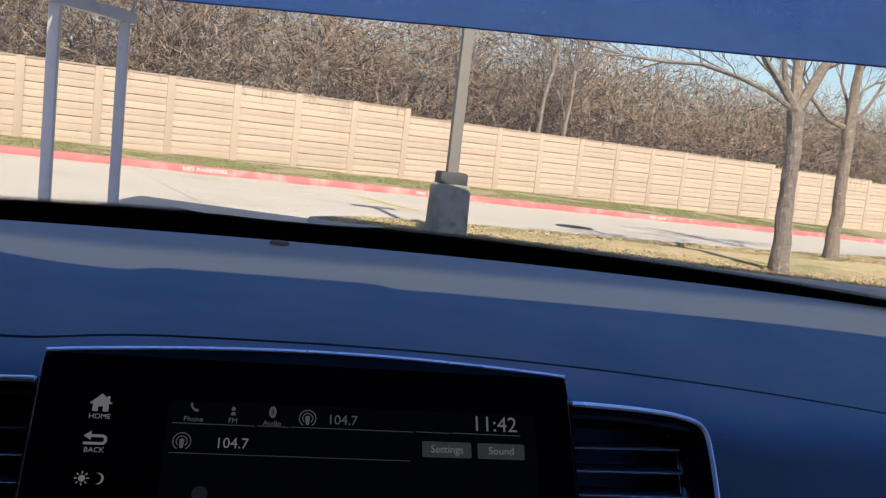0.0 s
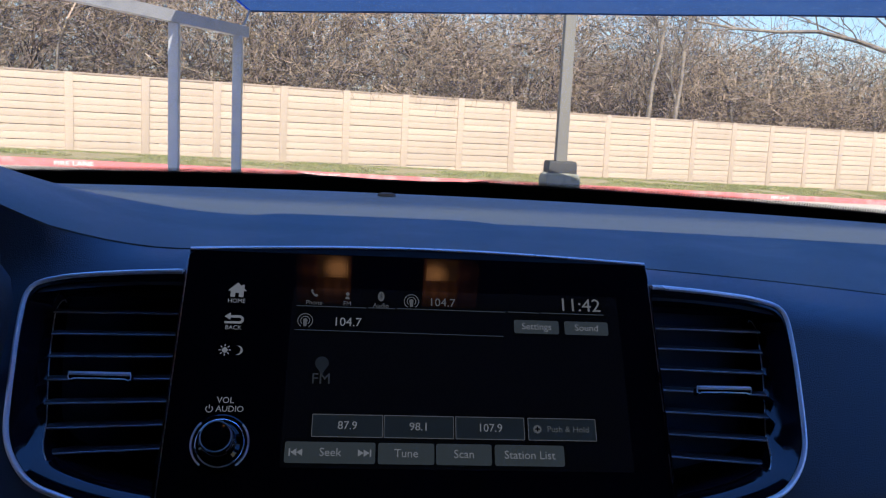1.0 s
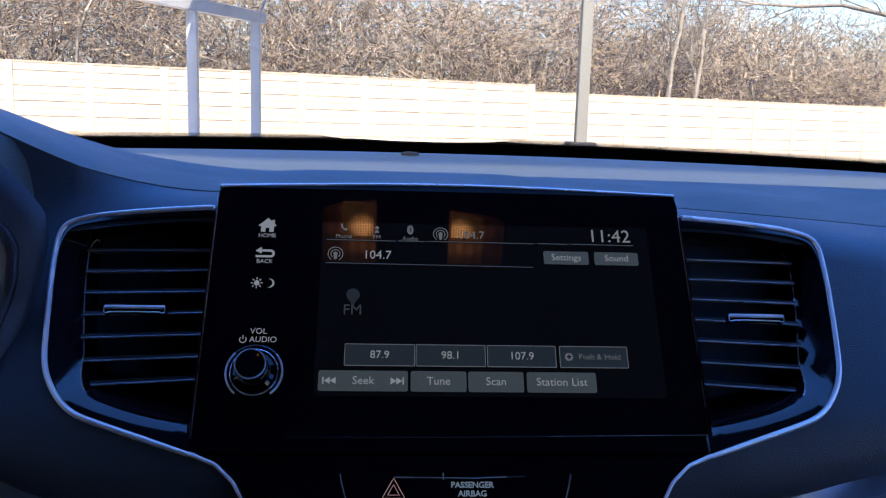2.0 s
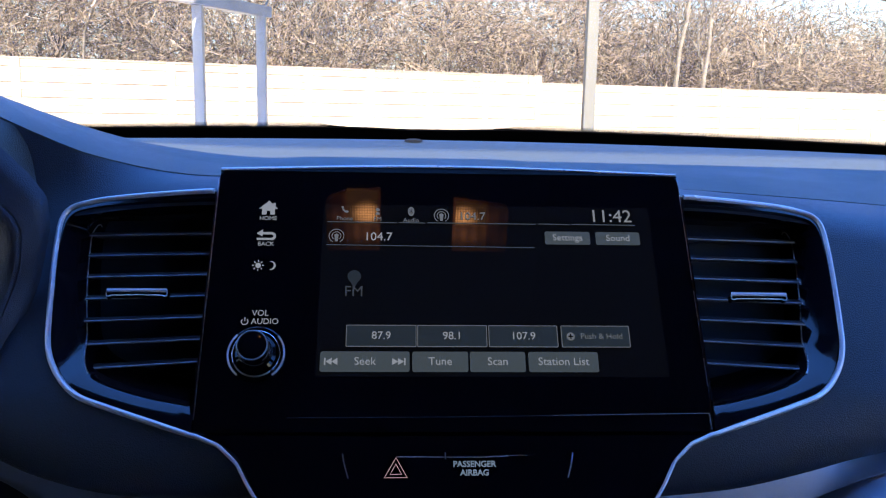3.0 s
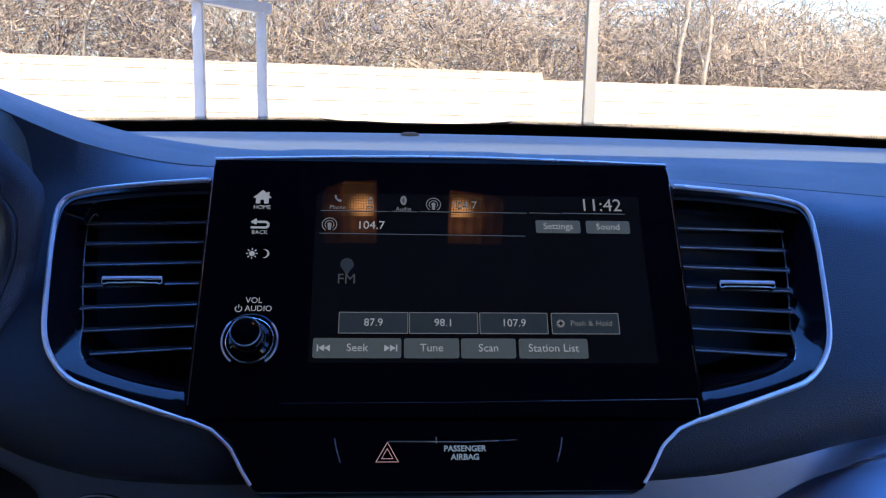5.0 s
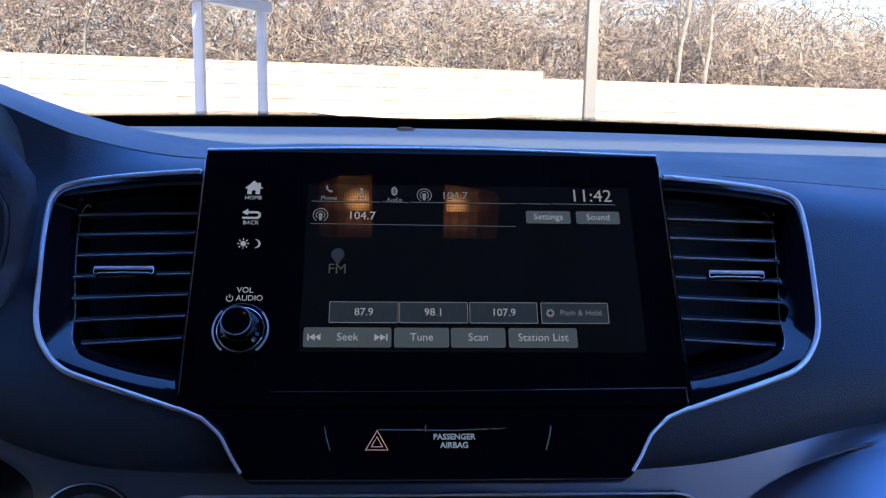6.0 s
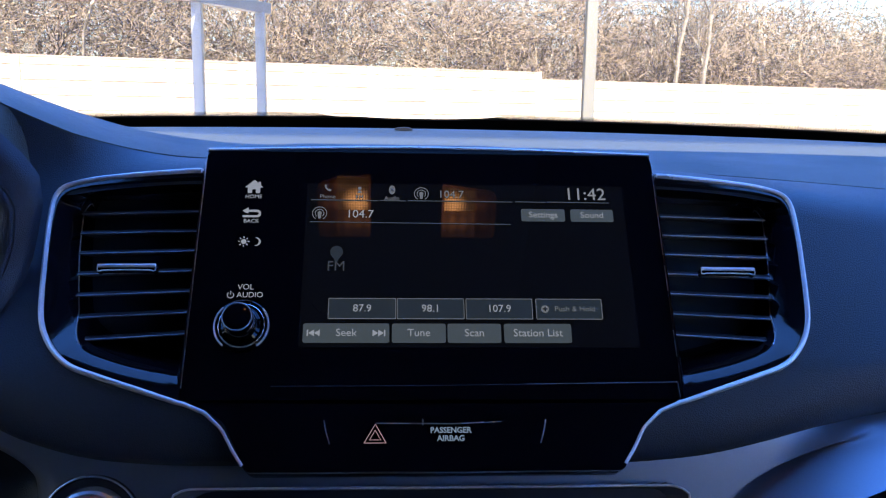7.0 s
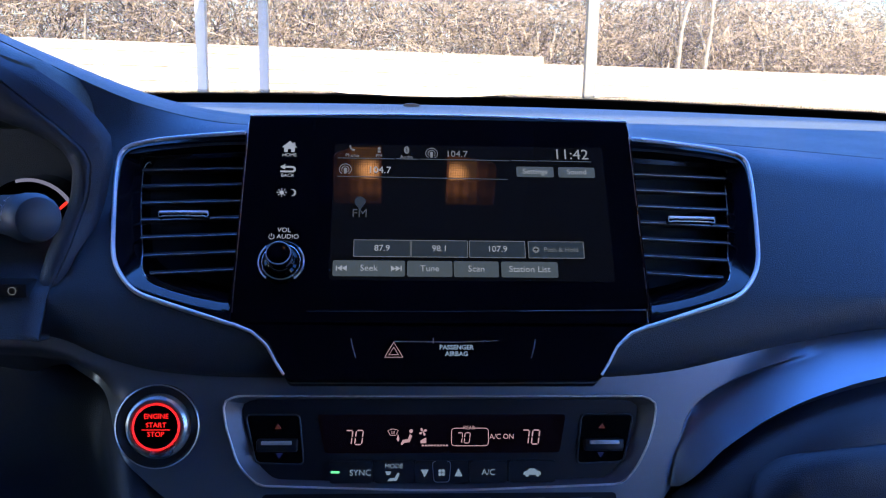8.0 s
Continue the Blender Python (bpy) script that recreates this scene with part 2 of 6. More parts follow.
M_CONCRETE = material("light concrete paving", (0.52, 0.455, 0.385), 0.85, vary=0.1, scale=0.6, grain=0.2, grain_scale=60, second=(0.42, 0.37, 0.31), blot=0.6, blot_scale=0.35)
M_JOINT = material("paving joint sealant", (0.36, 0.325, 0.27), 0.9, vary=0.2, scale=8)
M_KERBRED = material("faded red kerb paint", (0.55, 0.14, 0.13), 0.7, vary=0.15, scale=2, second=(0.6, 0.36, 0.32), blot=0.8, blot_scale=1.3, grain=0.1, grain_scale=80)
M_KERB = material("bare kerb concrete", (0.36, 0.34, 0.3), 0.9, vary=0.15, scale=3, grain=0.2, grain_scale=80)
M_PAINT = material("worn white stencil paint", (0.68, 0.6, 0.55), 0.7, vary=0.15, scale=12, second=(0.6, 0.25, 0.22), blot=0.8, blot_scale=14)
M_YELLOW = material("worn yellow paint", (0.62, 0.5, 0.17), 0.75, vary=0.2, scale=6, second=(0.5, 0.45, 0.36), blot=0.85, blot_scale=5)
M_FENCE = material("buff precast concrete", (0.50, 0.385, 0.288), 0.85, vary=0.08, scale=1.6, grain=0.25, grain_scale=120, second=(0.41, 0.31, 0.225), blot=0.7, blot_scale=1.5, per_piece=0.07)
M_POSTF = material("buff precast post", (0.45, 0.345, 0.258), 0.85, vary=0.1, scale=2, grain=0.2, grain_scale=120, per_piece=0.06)
M_CAP = material("weathered wall capping", (0.36, 0.27, 0.2), 0.9, vary=0.2, scale=3, per_piece=0.1)
M_VERGE = material("verge soil and turf", (0.27, 0.22, 0.12), 0.95, vary=0.3, scale=3, grain=0.5, grain_scale=40, second=(0.34, 0.27, 0.17), blot=0.9, blot_scale=0.8)
M_GRASS = material("green turf blades", (0.22, 0.235, 0.085), 0.8, vary=0.2, scale=2, per_island=0.45, second=(0.32, 0.25, 0.14), blot=0.9, blot_scale=0.9)
M_FLAKE = material("pale dry leaf litter", (0.45, 0.34, 0.2), 0.85, vary=0.2, scale=2, per_island=0.4)
M_STRAW = material("dry grass blades", (0.46, 0.36, 0.18), 0.85, vary=0.2, scale=2, per_island=0.35, second=(0.15, 0.19, 0.055), blot=0.9, blot_scale=0.9)
M_DRYSOIL = material("dry turf soil", (0.46, 0.34, 0.18), 0.95, vary=0.4, scale=9, grain=0.5, grain_scale=40, second=(0.19, 0.205, 0.075), blot=0.85, blot_scale=0.9)
M_BARK = material("grey brown bark", (0.2, 0.152, 0.112), 0.9, vary=0.6, scale=26, grain=1.0, grain_scale=60, second=(0.33, 0.275, 0.22), blot=0.7, blot_scale=11)
M_TWIG = material("bare winter twigs", (0.243, 0.176, 0.121), 0.9, vary=0.25, scale=1, per_island=0.86, skew=1.8)
M_LIMB = material("bare woodland trunks", (0.2, 0.158, 0.122), 0.9, vary=0.5, scale=5, per_island=0.5, grain=0.6, grain_scale=40)
M_LEAF = material("dead brown leaves", (0.34, 0.235, 0.13), 0.85, vary=0.2, scale=2, per_island=0.4)
M_GALV = material("galvanised steel", (0.52, 0.475, 0.42), 0.5, 0.35, vary=0.15, scale=4, second=(0.41, 0.38, 0.34), blot=0.7, blot_scale=6)
M_POLE = material("grey brown painted pole", (0.2, 0.175, 0.14), 0.6, vary=0.1, scale=3, second=(0.16, 0.14, 0.11), blot=0.6, blot_scale=3)
M_BASE = material("weathered concrete footing", (0.27, 0.25, 0.19), 0.9, vary=0.25, scale=9, grain=0.5, grain_scale=70, second=(0.11, 0.11, 0.085), blot=0.85, blot_scale=7)
M_IRON = material("cast iron cover", (0.06, 0.055, 0.05), 0.7, 0.4, vary=0.2, scale=10)


# ---- shape tools ----
def thing(name, label, category, at=(0, 0, 0), group="", kind="", turn=None):
    ob = new(name)
    ob.matrix_world = turn if turn is not None else Matrix.Translation(at)
    ob.empty_display_size = 0.05
    return tagged(ob, label, category, group, kind)


def world_of(ob):
    m = ob.matrix_basis.copy()
    while ob.parent:
        ob = ob.parent
        m = ob.matrix_basis @ m
    return m


def mesh_of(name, bm, mat, smooth=30):
    me = bpy.data.meshes.new(name)
    bmesh.ops.recalc_face_normals(bm, faces=bm.faces[:])
    if smooth:
        for f in bm.faces:
            f.smooth = True
        for e in bm.edges:
            if len(e.link_faces) == 2 and e.calc_face_angle(0) > radians(smooth):
                e.smooth = False
        for f in bm.faces:
            if len(f.verts) > 4:
                for e in f.edges:
                    e.smooth = False
    bm.to_mesh(me)
    bm.free()
    me.materials.append(mat)
    return me


def part(name, bm, mat, parent, label="", local=False, smooth=30):
    """One mesh under a thing; bm is in world metres, or in the parent's own space when local."""
    if not local:
        bm.transform(world_of(parent).inverted())
    ob = new(name, mesh_of(name, bm, mat, smooth))
    ob.parent = parent
    return tagged(ob, label)


def solo(name, bm, mat, label, category, kind="", group="", smooth=30):
    """A top-level thing that is one mesh."""
    return tagged(new(name, mesh_of(name, bm, mat, smooth)), label, category, group, kind)


def box(bm, lo, hi, m=None, bevel=0.0):
    lo, hi = Vector(lo), Vector(hi)
    r = bmesh.ops.create_cube(bm, size=1, matrix=Matrix.Translation((lo + hi) / 2) @ Matrix.Diagonal((*(hi - lo), 1)))
    vs = r["verts"]
    if bevel:
        es = list({e for v in vs for e in v.link_edges})
        out = bmesh.ops.bevel(bm, geom=es, offset=bevel, segments=2, affect="EDGES", profile=0.6)
        vs = list({v for f in out["faces"] for v in f.verts} | {v for v in vs if v.is_valid})
    if m is not None:
        bmesh.ops.transform(bm, matrix=m, verts=vs)
    return bm


def rounded(pts, r, n=4):
    """The polygon with its corners cut by arcs; r is one radius or one for each corner."""
    out, k = [], len(pts)
    for i, p in enumerate(pts):
        p, a, b = Vector(p), Vector(pts[i - 1]), Vector(pts[(i + 1) % k])
        q = r[i] if isinstance(r, (list, tuple)) else r
        q = min(q, (a - p).length * 0.45, (b - p).length * 0.45)
        s, e = p + (a - p).normalized() * q, p + (b - p).normalized() * q
        for j in range(n + 1):
            t = j / n
            out.append(s * (1 - t) ** 2 + p * 2 * t * (1 - t) + e * t * t)
    return out


def resample(pts, n, closed=True):
    pts = [Vector(p) for p in pts]
    ring = pts + [pts[0]] if closed else pts
    d = [0.0]
    for a, b in zip(ring, ring[1:]):
        d.append(d[-1] + (b - a).length)
    out, j = [], 0
    for i in range(n):
        t = d[-1] * i / (n if closed else n - 1)
        while j < len(d) - 2 and d[j + 1] < t:
            j += 1
        f = (t - d[j]) / max(d[j + 1] - d[j], 1e-9)
        out.append(ring[j].lerp(ring[j + 1], min(f, 1)))
    return out


def slab(bm, outline, place, near, far, bevel=0.0):
    """A solid with the given 2D outline between two depths; place(u, v, depth) gives the point."""
    front = [bm.verts.new(place(p[0], p[1], near)) for p in outline]
    back = [bm.verts.new(place(p[0], p[1], far)) for p in outline]
    k = len(outline)
    top = bm.faces.new(front)
    bm.faces.new(back[::-1])
    for i in range(k):
        bm.faces.new((front[i], back[i], back[(i + 1) % k], front[(i + 1) % k]))
    if bevel:
        bmesh.ops.bevel(bm, geom=list(top.edges), offset=bevel, segments=2, affect="EDGES", profile=0.6)
    return bm


def loft(bm, rings, closed=True, caps=False):
    rows = [[bm.verts.new(p) for p in ring] for ring in rings]
    for a, b in zip(rows, rows[1:]):
        k = len(a)
        for i in range(k if closed else k - 1):
            bm.faces.new((a[i], a[(i + 1) % k], b[(i + 1) % k], b[i]))
    if caps:
        bm.faces.new(rows[0]), bm.faces.new(rows[-1][::-1])
    return bm


def tube(bm, pts, wide, high=None, normal=None, sides=8, closed=False):
    """A bar swept along pts: wide across, high along normal(p) (a fixed vector)."""
    pts = [Vector(p) for p in pts]
    high = high or wide
    rings = []
    for i, p in enumerate(pts):
        a = pts[i - 1] if (i or closed) else p
        b = pts[(i + 1) % len(pts)] if (i + 1 < len(pts) or closed) else p
        t = (b - a).normalized()
        up = Vector(normal) if normal is not None else Vector((0, 0, 1) if abs(t.z) < 0.9 else (1, 0, 0))
        side = t.cross(up).normalized()
        up = side.cross(t).normalized()
        rings.append([p + side * wide / 2 * math.cos(c) + up * high / 2 * math.sin(c) for c in (2 * math.pi * (j + 0.5) / sides for j in range(sides))])
    if closed:
        rings.append(rings[0])
        rows = [[bm.verts.new(q) for q in r] for r in rings[:-1]]
        k = len(rows)
        for i in range(k):
            a, b = rows[i], rows[(i + 1) % k]
            for j in range(sides):
                bm.faces.new((a[j], a[(j + 1) % sides], b[(j + 1) % sides], b[j]))
        return bm
    return loft(bm, rings, caps=True)


def lathe(bm, profile, place, segs=40):
    """profile: rows of radius and depth, turned round the axis of place(u, v, depth)."""
    rings = []
    for r, d in profile:
        rings.append([place(r * math.cos(a), r * math.sin(a), d) for a in (2 * math.pi * i / segs for i in range(segs))])
    return loft(bm, rings, caps=True)


def words(text, size, place_m, depth=0.0002, wide=1.0, align="CENTER", bold=0.0):
    """Lettering as a bmesh; place_m carries the text's plane (x right, y up, z out)."""
    cu = bpy.data.curves.new("letters", "FONT")
    cu.body, cu.size, cu.align_x, cu.align_y, cu.extrude, cu.offset = text, size, align, "CENTER", depth, bold
    cu.resolution_u = 3
    ob = bpy.data.objects.new("letters", cu)
    scene.collection.objects.link(ob)
    bpy.context.view_layer.update()
    me = bpy.data.meshes.new_from_object(ob.evaluated_get(bpy.context.evaluated_depsgraph_get()))
    bpy.data.objects.remove(ob)
    bm = bmesh.new()
    bm.from_mesh(me)
    bpy.data.meshes.remove(me)
    bm.transform(place_m @ Matrix.Diagonal((wide, 1, 1, 1)))
    return bm


def smooth01(t):
    t = min(max(t, 0.0), 1.0)
    return t * t * (3 - 2 * t)


def lerp_table(x, table):
    if x <= table[0][0]:
        return table[0][1]
    for (a, va), (b, vb) in zip(table, table[1:]):
        if x <= b:
            return va + (vb - va) * (x - a) / (b - a)
    return table[-1][1]


def spline_table(x, table):
    """Smooth curve through a few knots."""
    n = len(table)
    if x <= table[0][0]:
        return table[0][1]
    if x >= table[-1][0]:
        return table[-1][1]
    for i in range(n - 1):
        (a, va), (b, vb) = table[i], table[i + 1]
        if x <= b:
            ma = (vb - table[i - 1][1]) / (b - table[i - 1][0]) if i else (vb - va) / (b - a)
            mb = (table[i + 2][1] - va) / (table[i + 2][0] - a) if i + 2 < n else (vb - va) / (b - a)
            h = b - a
            t = (x - a) / h
            return (2 * t**3 - 3 * t**2 + 1) * va + (t**3 - 2 * t**2 + t) * h * ma + (-2 * t**3 + 3 * t**2) * vb + (t**3 - t**2) * h * mb


def grid_faces(bm, rows):
    vs = [[bm.verts.new(p) for p in r] for r in rows]
    for a, b in zip(vs, vs[1:]):
        for i in range(len(a) - 1):
            bm.faces.new((a[i], a[i + 1], b[i + 1], b[i]))
    return bm


def thick(ob, amount):
    s = ob.modifiers.new("thickness", "SOLIDIFY")
    s.thickness, s.offset = amount, -1
    return ob


def inside(x, y, poly):
    hit = False
    for (ax, ay), (bx, by) in zip(poly, poly[1:] + poly[:1]):
        if (ay > y) != (by > y) and x < (bx - ax) * (y - ay) / (by - ay) + ax:
            hit = not hit
    return hit


# ---- the car park: ground, wall, kerb ----
F0 = Vector((-6.011, 22.625, 0))                       # first visible wall post
ALONG = Vector((1.732, 0.623, 0)).normalized()       # along the wall, to the right
OUT = Vector((-ALONG.y, ALONG.x, 0))                 # away from the car, across the wall
BAY, KERB_W = 1.841, 3.0


def wall_pt(s, w, z=0.0):
    p = F0 + ALONG * s - OUT * w
    return Vector((p.x, p.y, z))


def kerb_z(s):
    return -0.0235 * min(max(s, -40), 70)


def wall_base(s):
    return 0.25 - 0.0195 * min(max(s, -40), 70)


def ground_z(x, y):
    p = Vector((x, y, 0)) - F0
    s, d = p.dot(ALONG), -p.dot(OUT) - KERB_W
    return kerb_z(s) * smooth01(1 - max(d, 0) / 16) - (0.25 if d < -0.3 else 0.0)


xs = [-400, -200, -100, -60] + [-40 + 2 * i for i in range(16)] + [-8 + i for i in range(34)] + [27 + 2 * i for i in range(20)] + [80, 120, 200, 400]
ys = [-300, -150, -80, -40, -25, -15, -10, -6, -3] + [0.8 * i for i in range(48)] + [39 + 3 * i for i in range(10)] + [80, 120, 200, 400]
ground = solo("ground", grid_faces(bmesh.new(), [[(x, y, ground_z(x, y)) for x in xs] for y in ys]), M_CONCRETE,
              "pale sunlit concrete car park paving with dark joints", "ground", "structure")

bm = bmesh.new()
for pts in (((-2.9, 20.1), (0.15, 9.5)), ((3.4, 20.9), (5.2, 14.2)), ((9.6, 22.8), (11.6, 15.2)), ((-9, 18.2), (-6.4, 9)), ((-12, 15.2), (14, 17.6))):
    (ax, ay), (bx, by) = pts
    n = 24
    row = [Vector((ax + (bx - ax) * i / n, ay + (by - ay) * i / n, 0)) for i in range(n + 1)]
    side = (row[-1] - row[0]).cross(Vector((0, 0, 1))).normalized() * 0.009
    grid_faces(bm, [[(p.x + side.x * k, p.y + side.y * k, ground_z(p.x, p.y) + 0.004) for p in row] for k in (-1, 1)])
part("paving_joint", bm, M_JOINT, ground)

bm = bmesh.new()
for a, b in (((2.15, 19.6), (3.05, 16.5)), ((3.35, 14.6), (4.1, 13.6))):
    row = [Vector((a[0] + (b[0] - a[0]) * i / 8, a[1] + (b[1] - a[1]) * i / 8, 0)) for i in range(9)]
    side = (row[-1] - row[0]).cross(Vector((0, 0, 1))).normalized() * 0.19
    for edge in ((-1, -0.35), (0.35, 1)):
        grid_faces(bm, [[(p.x + side.x * k, p.y + side.y * k, ground_z(p.x, p.y) + 0.006) for p in row] for k in edge])
part("yellow_line", bm, M_YELLOW, ground, "worn yellow painted line")

cover = thing("manhole_cover", "dark round iron manhole cover set flush in the concrete", "manhole cover", (6.6, 16.5, ground_z(6.6, 16.5)))
bm = bmesh.new()
lathe(bm, [(0.05, 0.012), (0.3, 0.012), (0.33, 0.006), (0.36, 0.012), (0.4, 0.012), (0.41, -0.03), (0.05, -0.03)], lambda u, v, d: Vector((6.6 + u, 16.5 + v, ground_z(6.6, 16.5) + d)), 32)
part("lid", bm, M_IRON, cover)

# kerb with stencilled words
S0, S1 = -22.0, 48.0
steps = [S0 + (S1 - S0) * i / 60 for i in range(61)]
kerb = thing("kerb", "red painted concrete kerb with white stencilled words", "kerb", wall_pt(0, KERB_W), kind="structure")
bm = bmesh.new()
loft(bm, [[wall_pt(s, KERB_W + 0.03, kerb_z(s) - 0.1), wall_pt(s, KERB_W + 0.02, kerb_z(s) + 0.02), wall_pt(s, KERB_W, kerb_z(s) + 0.14), wall_pt(s, KERB_W - 0.02, kerb_z(s) + 0.165),
           wall_pt(s, KERB_W - 0.17, kerb_z(s) + 0.17), wall_pt(s, KERB_W - 0.17, kerb_z(s) - 0.1)] for s in steps], caps=True)
part("kerb_stone", bm, M_KERBRED, kerb)
for text, s in (("FIRE LANE", -1.8), ("NO PARKING", 3.9), ("FIRE LANE", 10.35), ("FIRE LANE", 19.7)):
    z = kerb_z(s)
    m = Matrix.Translation(wall_pt(s, KERB_W + 0.016, z + 0.082)) @ Matrix((ALONG, Vector((0, 0, 1)) + OUT * 0.12, -OUT)).transposed().to_4x4()
    part("stencil", words(text, 0.135, m, 0.004, 1.35, bold=0.002), M_PAINT, kerb, "white stencilled words " + text)

bm = bmesh.new()
rows = []
for k in range(7):
    f = k / 6
    rows.append([wall_pt(s, (KERB_W - 0.17) * (1 - f) - 0.4 * f, (kerb_z(s) + 0.16) * (1 - f) + wall_base(s) * f + 0.05 * math.sin(f * 3.1) + 0.015 * noise.noise((s * 0.8, f * 4, 0))) for s in steps])
solo("verge", grid_faces(bm, rows), M_VERGE, "narrow grass verge with bare earth below the wall", "verge", "structure")


def blades(name, count, spot, high, mat, label, seed):
    """Tufts of grass as one mesh; spot(rng) gives a place on the ground."""
    rng = random.Random(seed)
    verts, faces = [], []
    for _ in range(count):
        p = spot(rng)
        if p is None:
            continue
        for _ in range(3):
            a, h = rng.uniform(0, 6.28), high * rng.uniform(0.4, 1.2)
            w, lean = rng.uniform(0.005, 0.012), rng.uniform(0.3, 1.6) * h
            i, b = len(verts), rng.uniform(0, 6.28)
            q = p + Vector((rng.uniform(-0.05, 0.05), rng.uniform(-0.05, 0.05), 0))
            verts += [q + Vector((math.cos(a) * w, math.sin(a) * w, -0.01)), q - Vector((math.cos(a) * w, math.sin(a) * w, 0.01)),
                      q + Vector((math.cos(b) * lean, math.sin(b) * lean, h))]
            faces.append((i, i + 1, i + 2))
    me = bpy.data.meshes.new(name)
    me.from_pydata(verts, [], faces)
    me.materials.append(mat)
    return tagged(new(name, me), label, "grass", kind="stuff")


def verge_spot(rng):
    s, f = rng.uniform(-12, 34), rng.uniform(0.0, 0.95)
    if noise.noise((s * 0.5, f * 2.5, 3)) < -0.12:
        return None
    return wall_pt(s, (KERB_W - 0.17) * (1 - f) - 0.0, (kerb_z(s) + 0.16) * (1 - f) + wall_base(s) * f + 0.05 * math.sin(f * 3.1))


blades("verge_grass", 34000, verge_spot, 0.045, M_GRASS, "short green and brown grass on the verge", 3)

# planted island before the lane
ISLAND = rounded([(0.4, 11.35), (6.4, 9.35), (16, 7.2), (24, 12.5), (15, 15.6), (8.9, 13.7), (3.6, 13.2), (1.6, 12.7)], 0.7, 4)


def inset_ring(pts, d):
    k = len(pts)
    c = sum((Vector(p) for p in pts), Vector((0, 0))) / k
    out = []
    for i, p in enumerate(pts):
        t = (Vector(pts[(i + 1) % k]) - Vector(pts[i - 1])).normalized()
        out.append(Vector(p) + Vector((-t.y, t.x)) * d)
    return out


isl = [Vector(p) for p in ISLAND]
isl_in = inset_ring(isl, 0.15)
bm = bmesh.new()
loft(bm, [[Vector((p.x, p.y, ground_z(p.x, p.y) + z)) for p in ring] for ring, z in ((isl, -0.1), (isl, 0.07), (inset_ring(isl, 0.02), 0.09), (inset_ring(isl, 0.13), 0.09), (isl_in, -0.1))])
solo("island_kerb", bm, M_KERB, "low grey concrete edging round the planted island", "kerb", "structure")
bm = bmesh.new()
c = sum(isl_in, Vector((0, 0))) / len(isl_in)
loft(bm, [[Vector((p.x, p.y, ground_z(p.x, p.y) + 0.07)) + (Vector((c.x, c.y, 0)) - Vector((p.x, p.y, 0))) * f + Vector((0, 0, 0.05 * f)) for p in isl_in] for f in (0, 0.1, 0.3, 0.6, 0.97)], caps=False)
solo("planted_island", bm, M_DRYSOIL, "island of dry straw coloured turf with leaf litter", "ground", "structure")
isl_list = [(p.x, p.y) for p in isl_in]


def island_spot(rng):
    x, y = rng.uniform(0.3, 18), rng.uniform(7.2, 15)
    return Vector((x, y, ground_z(x, y) + 0.08)) if inside(x, y, isl_list) else None


def litter(name, count, spot, mat, label, seed):
    """Curled leaf flakes lying on the ground, as one mesh."""
    rng = random.Random(seed)
    verts, faces = [], []
    for _ in range(count):
        p = spot(rng)
        if p is None:
            continue
        a, r = rng.uniform(0, 6.28), rng.uniform(0.012, 0.035)
        i = len(verts)
        for k, rr in ((0, 1.3), (1, 0.7), (2, 1.2), (3, 0.6)):
            verts.append(p + Vector((math.cos(a + k * 1.57) * r * rr, math.sin(a + k * 1.57) * r * rr, 0.012 + rng.uniform(0, 0.025))))
        faces += [(i, i + 1, i + 2), (i, i + 2, i + 3)]
    me = bpy.data.meshes.new(name)
    me.from_pydata(verts, [], faces)
    me.materials.append(mat)
    return tagged(new(name, me), label, "leaves", kind="stuff")


litter("verge_litter", 3200, verge_spot, M_FLAKE, "pale dry leaves scattered on the verge", 8)
litter("island_litter", 13000, island_spot, M_FLAKE, "pale dry leaves scattered on the island turf", 9)
blades("island_grass", 60000, island_spot, 0.035, M_STRAW, "short dry straw coloured grass with green patches", 5)

# wall of precast boards between posts
wall = thing("boundary_wall", "buff precast concrete board wall with posts and dark capping", "wall", F0, kind="structure")


def wall_top(k):
    return 2.30 if k < 6 else 2.08 if k < 16 else 1.95 if k < 20 else 1.84


TURN = Matrix((ALONG, OUT, Vector((0, 0, 1)))).transposed().to_4x4()
BOARD_H = 0.187
bm = bmesh.new()
box(bm, (-BAY / 2 + 0.085, -0.03, -BOARD_H / 2 + 0.0065), (BAY / 2 - 0.085, 0.03, BOARD_H / 2 - 0.0065), bevel=0.003)
board_me = mesh_of("board", bm, M_FENCE)
bm = bmesh.new()
box(bm, (-0.1, -0.06, -1.3), (0.1, 0.06, 1.3), bevel=0.012)
post_me = mesh_of("post", bm, M_POSTF)
bm = bmesh.new()
box(bm, (-BAY / 2 + 0.09, -0.045, -0.03), (BAY / 2 - 0.09, 0.045, 0.025), bevel=0.008)
cap_me = mesh_of("capping", bm, M_CAP)
rng = random.Random(11)


def wall_piece(name, me, s, w, z, tilt=0.0):
    ob = new(name, me)
    ob.parent = wall
    ob.matrix_basis = Matrix.Translation(wall_pt(s, w, z) - F0) @ TURN @ pose(0, 0, 0, rng.uniform(-1.1, 1.1), tilt, 0)


